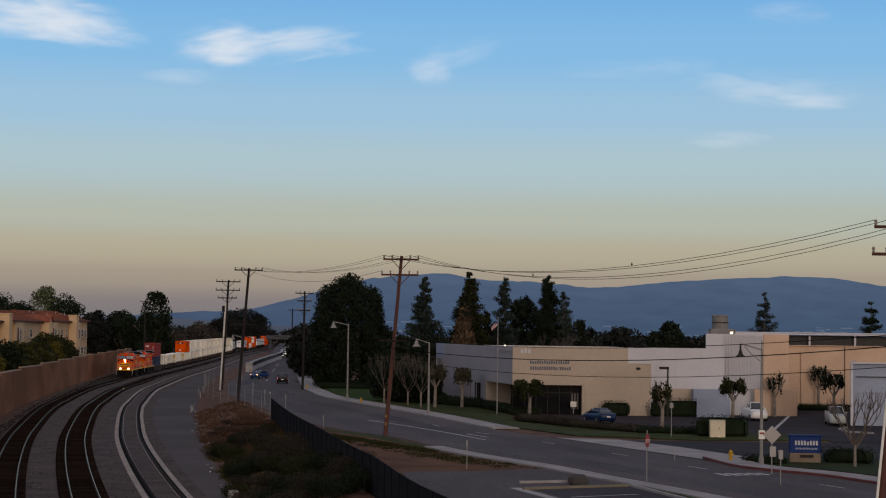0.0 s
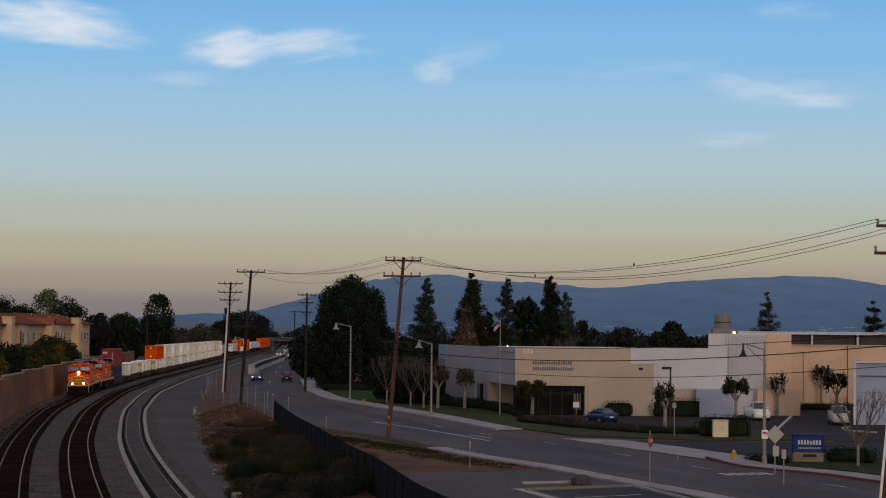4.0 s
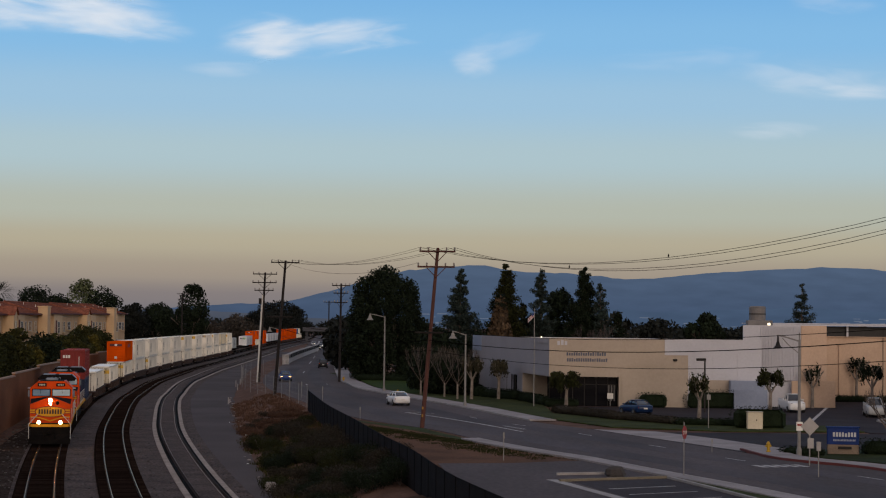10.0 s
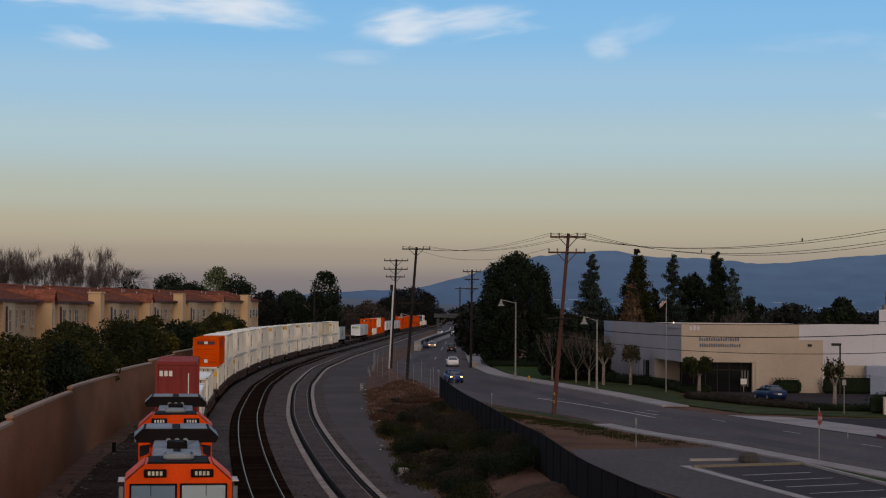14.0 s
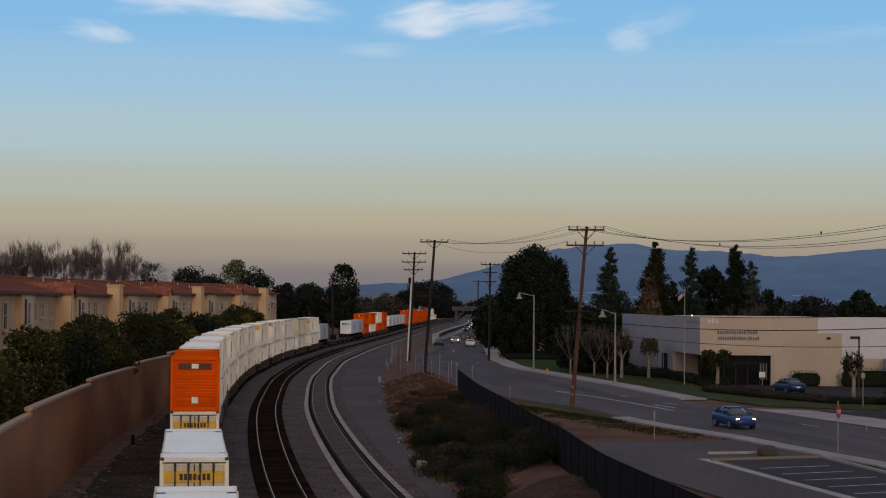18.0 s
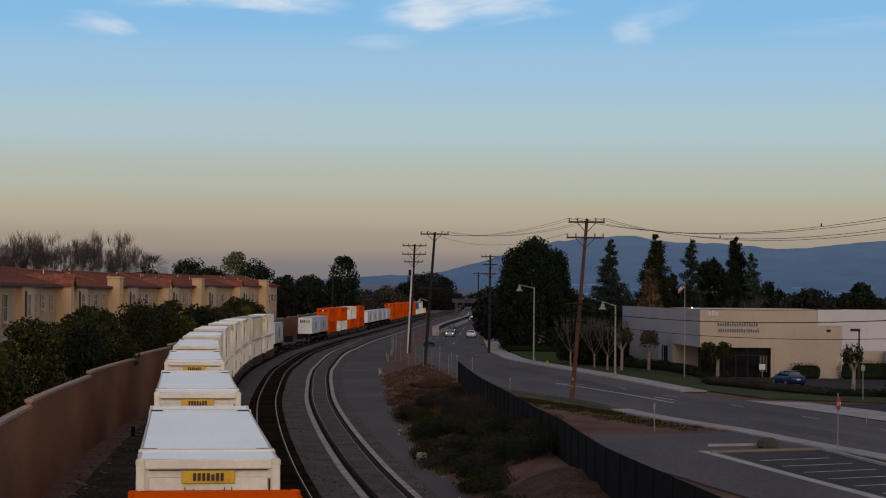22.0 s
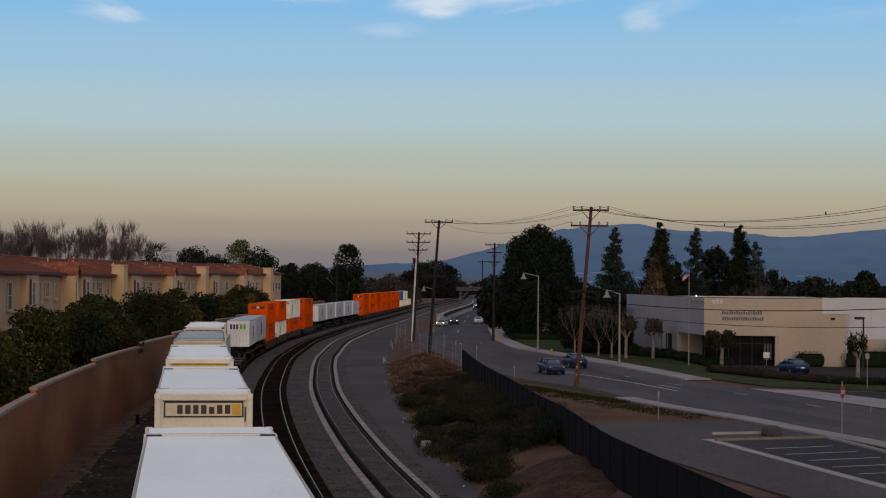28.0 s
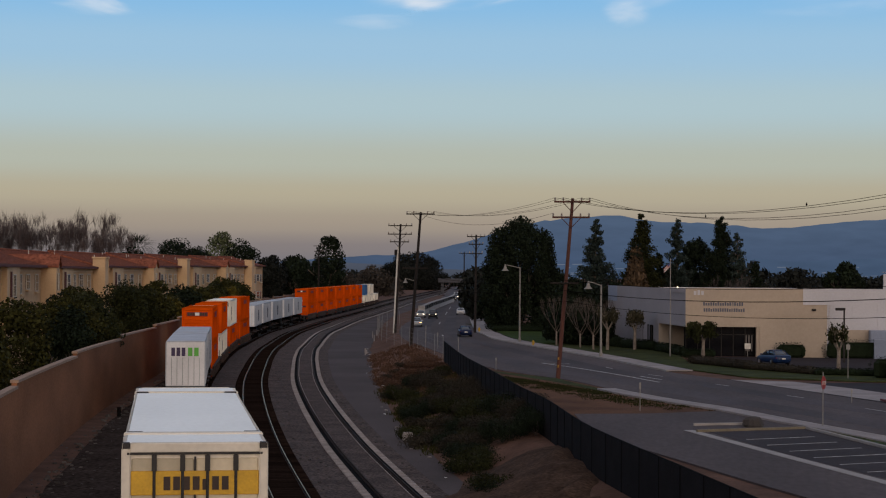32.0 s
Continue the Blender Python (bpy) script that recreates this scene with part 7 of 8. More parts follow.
for _y in [78 + 2.6 * i for i in range(40)]:
    _g, _f = GRAVEL_EDGE(_y), FENCE_LINE(_y)
    for _q in range(3 if _y < 130 else 2):
        _u = _rr.uniform(0.08, 0.92)
        _x = _g + (_f - _g) * _u
        if 150 < _y and _rr.random() < 0.35:
            continue
        if _y < 95 and _u > 0.3:
            continue
        _w, _h = _rr.uniform(1.6, 3.2), _rr.uniform(0.7, 1.5) * (1 if _y < 150 else 0.6)
        _leaf = _rr.choice(("brush", "brush", "brush", "leaf_green", "leaf_green", "leaf_dark")) if _y < 150 else _rr.choice(("brush", "leaf_dry", "leaf_dry", "leaf_dry"))
        shrub(_x, _y + _rr.uniform(-1, 1), ground_z(_x, _y) - 0.05, _w, _h, 200 + _k, _leaf, 300, {"brush": "scrubby brown-grey bush on the bank", "leaf_olive": "olive green bush on the bank", "leaf_green": "dull green weedy bush on the bank", "leaf_dark": "dark green bush on the bank", "leaf_dry": "dry brown bush on the bank"}[_leaf])
        _k += 1


def tufts(name, label, spots, mat, seed, h=0.35, per=9):
    r = random.Random(seed)
    mb = MB()
    for x, y, z in spots:
        for k in range(per):
            a, s = r.uniform(0, 6.28), r.uniform(0.5, 1.2) * h
            bx, by = x + r.uniform(-0.35, 0.35), y + r.uniform(-0.5, 0.5)
            mb.add([(bx - 0.03, by, z - 0.02), (bx + 0.03, by, z - 0.02), (bx + math.cos(a) * s * 0.5, by + math.sin(a) * s * 0.5, z + s)], [(0, 1, 2)])
    solid(name, mb, M[mat], label, "grass", kind="stuff")


_spots = []
for _i in range(2600):
    _y = _rr.uniform(135, 215) if _i < 1900 else _rr.uniform(96, 150)
    _g, _f = GRAVEL_EDGE(_y), FENCE_LINE(_y)
    _x = _g + (_f - _g) * _rr.uniform(-0.04, 1.0) ** 1.0
    _spots.append((_x, _y, ground_z(_x, _y)))
tufts("dry_weeds", "dry straw-coloured grass tufts on the bank", _spots[:900], "leaf_dry", 5, 0.28)
tufts("green_weeds", "green weeds on the bank", _spots[1900:], "leaf_mid", 6, 0.32)
_spots = []
for _i in range(420):
    _u, _v = _rr.random(), _rr.random()
    _p = Vector((-11.5, 152)).lerp(Vector((0, 127)), _u) + Vector((_rr.uniform(-1.3, 0.2), _rr.uniform(-1.5, 0.3)))
    _spots.append((_p.x, _p.y, ROAD_Z))
for _i in range(60):
    _p = Vector((0.5, 122)).lerp(Vector((6.4, 112.5)), _rr.random()) + Vector((_rr.uniform(-3, 0.3), _rr.uniform(-1.5, 1)))
    _spots.append((_p.x, _p.y, ROAD_Z))
for _i in range(420):
    _p = Vector((-9.0, 146)).lerp(Vector((3.6, 115.5)), _rr.random()) + Vector((_rr.uniform(-2.4, 0.8), _rr.uniform(-1.5, 1.5)))
    _spots.append((_p.x, _p.y, ROAD_Z))
tufts("verge_weeds", "short weeds along the edge of the dirt lot", _spots, "leaf_green", 9, 0.09, 14)
for _i, (_x, _y, _w2, _h2, _lf) in enumerate(((-6.0, 105, 3.6, 1.7, "leaf_dark"), (-4.9, 100, 3.4, 1.7, "brush"), (-4.2, 96, 3.0, 1.6, "leaf_dark"), (-5.6, 94, 3.0, 1.4, "leaf_dark"), (-6.8, 98, 3.4, 1.4, "brush"), (-3.9, 93.5, 3.0, 1.5, "leaf_dark"), (-7.3, 95.5, 2.6, 1.2, "brush"), (-7.9, 101, 2.8, 1.2, "leaf_dark"), (-5.0, 109, 3.0, 1.4, "brush"))):
    shrub(_x, _y, ground_z(_x, _y) - 0.05, _w2, _h2, 700 + _i, _lf, 420, {"leaf_dark": "nearly black dense bush by the fence", "brush": "scrubby brown-grey bush by the fence"}[_lf])
# dirt mound, litter and small boxes by the lane
_vs, _fs = [], []
for _i in range(15):
    for _j in range(11):
        _x, _y = -7.4 + 6.9 * _j / 10, 64 + 25 * _i / 14
        _e = max(0, 1 - ((_j - 5.2) / 5) ** 2) * max(0, 1 - ((_i - 7) / 7) ** 2)
        _vs.append((_x, _y, ground_z(_x, _y) - 0.12 + 0.8 * _e + 0.28 * noise.noise((_x * 1.3, _y * 1.1, 2))))
for _i in range(14):
    for _j in range(10):
        _fs.append((_i * 11 + _j, _i * 11 + _j + 1, _i * 11 + _j + 12, _i * 11 + _j + 11))
M["mound"] = material("pale_spoil_earth", (0.072, 0.045, 0.031), 0.95, var=0.45, scale=0.8, stain=0.3, fine=6, bump=0.8, spec=0.03)
solid("dirt_mound", MB().add(_vs, _fs), M["mound"], "low brown heap of loose soil by the fence", "dirt mound", smooth=True)
solid("concrete_block", MB().box(-11.6, 104.5, 0.0, 0.55, 0.45, 0.5, 0.3, 0.05), M["concrete"], "pale concrete block at the gravel edge", "concrete block")
for _i, (_x, _y, _s) in enumerate(((-13.2, 113, 0.22), (-15.6, 127, 0.25), (-10.2, 99.5, 0.2), (-18.2, 146, 0.25), (-28.2, 214, 0.35), (-29.1, 219, 0.3), (-27.5, 209, 0.3), (-24.4, 186, 0.3), (-30.6, 230, 0.4), (-12.4, 108.5, 0.18), (-9.4, 95, 0.2), (-26.9, 204, 0.3))):
    solid("litter", MB().box(_x, _y, 0.03, _s * 1.1, _s * 0.6, _s * 0.3, _i, 0.02), M["concrete"], "scrap of pale litter on the gravel", "litter", "litter by the lane")
_rq = random.Random(31)
for _i in range(30):
    _y = 84 + 130 * _rq.random()
    _x, _s = GRAVEL_EDGE(_y) + _rq.uniform(-0.8, 0.4), _rq.uniform(0.06, 0.15)
    solid("litter", MB().box(_x, _y, 0.03, _s * 1.2, _s * 0.7, _s * 0.3, _i, 0.01), M["concrete" if _i % 3 else "c_roof"], "scrap of pale litter on the gravel", "litter", "litter by the lane")
for _x, _y, _h in ((-28.6, 213, 1.1), (-28.9, 216.5, 0.7), (-35.2, 270, 1.3), (-36.0, 281, 1.2), (-33.4, 258, 1.2)):
    solid("marker_stake", MB().box(_x, _y, -0.05, 0.13, 0.1, _h * 0.8, 0.2, 0.02), M["concrete"], "short pale marker post by the gravel lane", "post", "marker posts")
solid("lineside_post", MB().cyl((-32.1, 119, -0.05), (-32.1, 119, 0.58), 0.13, n=10).cyl((-32.1, 119, 0.55), (-32.1, 119, 0.62), 0.15, n=10), M["black"], "short black post beside the wall", "post")

# ---- town houses and trees behind the wall ----
M["stucco"] = material("warm_stucco", (0.50, 0.318, 0.172), 0.9, var=0.06, scale=0.3, stain=0.1, fine=6, bump=0.2)
M["stucco_pale"] = material("pale_stucco", (0.56, 0.385, 0.225), 0.9, var=0.06, scale=0.3, stain=0.1, fine=6, bump=0.2)
M["roof_tile"] = material("red_clay_tile", (0.245, 0.085, 0.052), 0.95, var=0.3, scale=1.5, stain=0.25, fine=3, bump=0.7, spec=0.05)
M["trim_red"] = material("dark_red_trim", (0.10, 0.022, 0.014), 0.8)
M["trim_white"] = material("white_window_trim", (0.5, 0.46, 0.40), 0.7)
M["window_glass"] = glass("house_window_glass", (0.014, 0.016, 0.02), 0.12)


def town_house(x, y, ang, L, depth, eave, ridge, seed, feature):
    """One house of the row: local x along its front, front towards -y; its far end carries a gabled pier or a chimney tower."""
    r = random.Random(seed)
    t = empty("town_house", "three-storey cream stucco town house with red tile roof", "house", "town houses", pose(x, y, 0, 0, 0, ang))
    part("wall", MB().box(0, depth / 2, -0.2, L, depth, eave + 0.1), M["stucco"], t)
    part("base_band", MB().box(0, -0.04, 3.2, L, 0.12, 0.2).box(0, -0.03, eave - 0.62, L, 0.1, 0.12), M["stucco_pale"], t)
    ov = 0.6
    A, B = L / 2 + 0.02, (L / 2 + 0.02 if feature != "end" else L / 2 - 4)
    rf = part("roof", MB().add([(-A, -ov, eave - 0.05), (A, -ov, eave - 0.05), (A, depth + ov, eave - 0.05), (-A, depth + ov, eave - 0.05), (-A, depth / 2, ridge), (B, depth / 2, ridge)],
                               [(0, 1, 5, 4), (1, 2, 5), (2, 3, 4, 5), (3, 0, 4), (3, 2, 1, 0)]), M["roof_tile"], t)
    courses = MB()
    n = 13
    for k in range(n):
        u = (k + 0.5) / n
        courses.box(-(A - B) * u / 2, -ov + (depth / 2 + ov) * u, eave - 0.06 + (ridge - eave + 0.05) * u, A * 2 - (A - B) * u, 0.14, 0.045)
    tagged(part("tile_layer", courses, M["roof_tile"], rf, "raised tile courses"), kind="stuff")
    part("fascia", MB().box(0, -ov - 0.05, eave - 0.24, L, 0.1, 0.24), M["trim_red"], rf)
    part("ridge_cap", MB().cyl((-A, depth / 2, ridge + 0.02), (B, depth / 2, ridge + 0.02), 0.14, n=8), M["roof_tile"], rf)
    for k in range(3):
        px, py = r.uniform(-L * 0.45, L * 0.4), depth * r.uniform(0.2, 0.5)
        part("vent_pipe", MB().cyl((px, py, eave + 0.2), (px, py, eave + (ridge - eave) * py / depth * 2 + r.uniform(0.25, 0.55)), 0.055, n=8), M["trim_white"], rf)

    def window(cx, cz, w, h, y0=0.0):
        wd = part("window", MB().box(cx, y0 - 0.05, cz, w, 0.1, h), M["window_glass"], t)
        part("window_frame", MB().box(cx, y0 - 0.09, cz - 0.08, w + 0.18, 0.1, 0.08).box(cx, y0 - 0.09, cz + h, w + 0.18, 0.1, 0.08).box(cx - w / 2 - 0.045, y0 - 0.09, cz, 0.09, 0.1, h).box(cx + w / 2 + 0.045, y0 - 0.09, cz, 0.09, 0.1, h), M["trim_white"], wd)
        part("window_bar", MB().box(cx, y0 - 0.09, cz + h * 0.5, w, 0.06, 0.05).box(cx, y0 - 0.09, cz, 0.05, 0.06, h), M["trim_white"], wd)
        part("window_sill", MB().box(cx, y0 - 0.16, cz - 0.22, w + 0.4, 0.28, 0.1), M["stucco_pale"], wd)
    # a shallow bay in the middle, windows on two floors
    bx = -L * 0.14
    by = part("bay", MB().box(bx, -0.25, -0.2, L * 0.2, 0.5, eave + 0.1), M["stucco_pale"], t)
    part("shutter", MB().box(bx - 2.2, -0.56, 7.3, 0.9, 0.08, 2.1), M["trim_red"], by, "dark red shutter")
    window(bx - 0.2, 7.35, 2.0, 1.75, -0.5)
    window(bx - 0.2, 3.9, 2.0, 1.9, -0.5)
    for cx, w, h in ((-L * 0.40, 2.2, 2.0), (L * 0.06, 1.3, 1.6), (L * 0.19, 2.8, 1.25), (L * 0.36, 2.2, 1.5)):
        window(cx, 9.1 - h, w, h)
        window(cx, 5.6 - h, w, h)
    e = L / 2
    if feature == "pier":
        pw = 3.4
        pr = part("gable_pier", MB().prism([(e - pw / 2, -0.2), (e + pw / 2, -0.2), (e + pw / 2, eave - 0.1), (e, eave + 0.95), (e - pw / 2, eave - 0.1)], -1.5, 0.3), M["stucco_pale"], t, "narrow gabled stucco pier")
        part("gable_roof", MB().add([(e + sx * (pw / 2 + 0.3), yy, eave - 0.2 + dz) for dz in (0.0, 0.16) for yy in (-1.75, depth * 0.42) for sx in (-1, 1)] + [(e, yy, eave + 0.95 + dz) for dz in (0.0, 0.16) for yy in (-1.75, depth * 0.42)],
                                    [(0, 8, 9, 2), (8, 1, 3, 9), (4, 6, 11, 10), (10, 11, 7, 5), (0, 4, 10, 8), (8, 10, 5, 1), (0, 2, 6, 4), (1, 5, 7, 3)]), M["roof_tile"], pr)
        window(e, 7.6, 0.8, 1.6, -1.5)
        window(e, 4.3, 0.8, 1.6, -1.5)
    elif feature == "tower":
        tw = part("chimney_tower", MB().box(e, -0.75, -0.2, 3.2, 1.5, eave + 1.25, 0, 0.05), M["stucco_pale"], t, "square cream chimney tower")
        part("tower_cap", MB().box(e, -0.75, eave + 1.0, 3.4, 1.7, 0.18, 0, 0.03), M["stucco_pale"], tw)


_ROW = [(-36.4, 96, ""), (-46.6, 134, ""), (-56.4, 180, "pier"), (-61.7, 217.1, "tower"), (-65.8, 257.2, "pier"), (-68.6, 289.5, "tower"), (-71.3, 331.7, "pier"), (-72.6, 362.9, "tower"), (-73.3, 384, "end")]
for _i in range(len(_ROW) - 1):
    _p, _q = Vector(_ROW[_i][:2]), Vector(_ROW[_i + 1][:2])
    _d = _q - _p
    _c = (_p + _q) / 2
    town_house(_c.x, _c.y, math.degrees(math.atan2(_d.y, _d.x)), _d.length, 11.0, 10.02 + 0.2 * max(0, _i - 2), 11.65 + 0.2 * max(0, _i - 2), 300 + _i, _ROW[_i + 1][2])

# row of trees between wall and houses
_rl = random.Random(21)
_pts = smooth_line([Vector((p[0] - 3.4, p[1])) for p in WALL if p[1] > 50], 4.0)
for _i, _p in enumerate(_pts):
    if _p.y > 345:
        continue
    _leaf = _rl.choice(("leaf_mid", "leaf_green", "leaf_dark", "leaf_mid", "leaf_olive"))
    _h = _rl.uniform(5.8, 8.8)
    if _p.y < 104:
        _h = _rl.uniform(6.6, 8.2)
        _leaf = "leaf_olive" if _i % 2 else "leaf_mid"
    elif _p.y < 124:
        _h = _rl.uniform(2.6, 3.4)
    elif _p.y < 146:
        _h = _rl.uniform(7.0, 8.4)
    elif _leaf == "leaf_olive":
        _h -= 1.6
    broad_tree(_p.x + _rl.uniform(-1.8, 0.9), _p.y, 0, _h, _h * _rl.uniform(0.5, 0.74), 400 + _i, _leaf,
               {"leaf_mid": "leafy green tree behind the sound wall", "leaf_green": "dull green tree behind the sound wall", "leaf_dark": "dense dark tree behind the sound wall", "leaf_olive": "yellow-green tree behind the sound wall"}[_leaf], 0.08, 7000 if _p.y < 190 else 3200, 0.125 if _p.y < 190 else 0.2, "trees behind the wall", lumps=22)
# tall trees behind the houses
for _i in range(17):
    bare_tree(-123 + 2.55 * _i, 290 + 7 * (_i * 5 % 4), 0, 14.3 + (_i * 7 % 5) * 0.35 + (1.3 if 8 < _i < 15 else 0), 450 + _i, "tall leafless trees behind the houses", 6, "twig", "trees behind the houses", 0.36, 0.42, 3, 0.6)
for _i, (_x, _y, _h, _w) in enumerate(((-79, 300, 14, 9), (-74, 306, 12, 8), (-116, 296, 14, 11), (-102, 300, 13, 12), (-90, 306, 12.5, 11))):
    broad_tree(_x, _y, 0, _h, _w, 470 + _i, "leaf_dark", "dark tree behind the houses", 0.1, 3600, 0.3, "trees behind the houses")
palm(-91, 350, 0, 13.8, 480, 5.0, 0, "feathery palm above the house roofs")
palm(-99, 372, 0, 11.0, 481, 2.4, 0, "feathery palm above the house roofs")
for _i, (_x, _y, _h, _w, _lf) in enumerate(((-108, 455, 16.4, 13, "leaf_dark"), (-99, 460, 17.6, 10, "leaf_pale"), (-91.5, 450, 16.2, 11, "leaf_dark"), (-101, 440, 14.0, 12, "leaf_dark"), (-83, 450, 12.8, 9, "leaf_far"), (-78, 455, 13.2, 8, "leaf_dark"), (-73.5, 440, 11.8, 8, "leaf_dark"),
                                             (-63.9, 415, 16.2, 9.5, "leaf_dark"), (-66.5, 425, 12, 8, "leaf_dark"), (-86, 470, 11, 9, "leaf_far"))):
    broad_tree(_x * 1.25, _y * 1.25, 0, 9.4 + (_h - 9.4) * 1.6, _w * 1.25, 490 + _i, _lf, {"leaf_dark": "dark spreading tree beyond the tracks", "leaf_pale": "pale grey-green tree beyond the tracks", "leaf_far": "hazy tree beyond the tracks"}[_lf], 0.12, 8000, 0.34, "trees beyond the tracks")
for _i, (_x, _y, _h, _w) in enumerate(((-72, 520, 9, 14), (-84, 540, 9, 16), (-70, 600, 10, 16), (-78, 640, 10, 16), (-66, 560, 9, 12), (-95, 560, 10, 18))):
    broad_tree(_x * 1.3 - 8, _y * 1.3, 0, 11.2 + (_h - 9.4) * 1.3, _w * 1.2, 520 + _i, "leaf_haze", "hazy scrub trees far beyond the tracks", 0.0, 2600, 0.5, "trees beyond the tracks")
for _i, (_x, _y, _h, _w) in enumerate(((-74.5, 720, 18.6, 17), (-81, 735, 17.2, 15), (-69.5, 728, 15.5, 12), (-88, 745, 14, 16), (-71.5, 715, 12, 13), (-77.5, 712, 13, 13))):
    broad_tree((_x - 1.5) * 1.55, _y * 1.55, 0, 9.4 + (_h - 9.4) * 1.55, _w * 1.4, 540 + _i, "leaf_far", "large dark tree cluster at the end of the line", 0.0, 7000, 0.55, "trees beyond the tracks", lumps=26)
for _i in range(26):
    _a = _rl.uniform(-0.42, 0.42)
    _y = _rl.uniform(850, 1400)
    broad_tree(math.tan(_a) * _y if abs(math.tan(_a) + 0.085) > 0.02 else -0.14 * _y, _y, 0, _rl.uniform(8, 15), _rl.uniform(16, 30), 560 + _i, "leaf_far", "hazy tree on the far plain", 0.0, 450, 1.6, "far trees")
for _i in range(9):
    broad_tree(-175 + 16 * _i + _rl.uniform(-5, 5), 1330 + 40 * (_i % 3), 0, _rl.uniform(9, 14), _rl.uniform(20, 30), 600 + _i, "leaf_far", "hazy tree on the far plain", 0.0, 700, 1.2, "far trees")

# ---- road vehicles ----
M["tyre"] = material("tyre_rubber", (0.015, 0.015, 0.016), 0.9, var=0.1)
M["rim"] = material("alloy_rim", (0.35, 0.35, 0.36), 0.35, 0.8, var=0.05)
M["car_glass"] = glass("car_glass", (0.012, 0.016, 0.02), 0.05)
M["car_head"] = glowing("car_headlamp", (1.0, 0.80, 0.52), 5.0)
M["car_amber"] = glowing("car_amber_lamp", (1.0, 0.42, 0.09), 9.0)
M["car_tail"] = glowing("car_tail_lamp", (1.0, 0.06, 0.03), 6.0)
M["lamp_off"] = glass("unlit_car_lamp", (0.4, 0.4, 0.4), 0.1)
M["tail_off"] = glass("unlit_tail_lamp", (0.3, 0.02, 0.02), 0.15)


def car_paint(name, color):
    m = material(name, color, 0.35, 0.0, var=0.03, scale=0.5, stain=0.05, bump=0, spec=0.22)
    m.node_tree.nodes["Principled BSDF"].inputs["Coat Weight"].default_value = 0.06
    return m


PAINT = {"white": car_paint("white_car_paint", (0.72, 0.72, 0.72)), "blue": car_paint("blue_car_paint", (0.012, 0.035, 0.14)), "navy": car_paint("navy_car_paint", (0.006, 0.014, 0.055)),
         "black": car_paint("black_car_paint", (0.014, 0.014, 0.015)), "silver": car_paint("silver_car_paint", (0.32, 0.33, 0.34)), "skyblue": car_paint("parked_blue_paint", (0.005, 0.02, 0.07))}


def loft(stations, rounds=1):
    """Stations: x, then half width and height pairs round the upper half outline, mirrored; corners cut round and the way between stations eased."""
    rings = []
    for x, prof in stations:
        ring = [(w, z) for w, z in prof] + [(-w, z) for w, z in reversed(prof)]
        for _ in range(rounds):
            ring = [q for a, b in zip(ring, ring[1:] + ring[:1]) for q in ((0.78 * a[0] + 0.22 * b[0], 0.78 * a[1] + 0.22 * b[1]), (0.22 * a[0] + 0.78 * b[0], 0.22 * a[1] + 0.78 * b[1]))]
        rings.append([x] + [c for q in ring for c in q])
    R = np.array(rings)
    R = np.vstack([2 * R[0] - R[1], R, 2 * R[-1] - R[-2]])
    rows = []
    for i in range(1, len(R) - 2):
        for k in range(3):
            u = k / 3
            m0, m1 = 0.35 * (R[i + 1] - R[i - 1]), 0.35 * (R[i + 2] - R[i])
            rows.append((2 * u**3 - 3 * u**2 + 1) * R[i] + (u**3 - 2 * u**2 + u) * m0 + (3 * u**2 - 2 * u**3) * R[i + 1] + (u**3 - u**2) * m1)
    rows.append(R[-2])
    n = (R.shape[1] - 1) // 2
    vs = [(row[0], row[1 + 2 * i], row[2 + 2 * i]) for row in rows for i in range(n)]
    fs = [(k * n + i, k * n + (i + 1) % n, (k + 1) * n + (i + 1) % n, (k + 1) * n + i) for k in range(len(rows) - 1) for i in range(n)]
    fs += [tuple(range(n - 1, -1, -1)), tuple(range((len(rows) - 1) * n, len(rows) * n))]
    return MB().add(vs, fs)


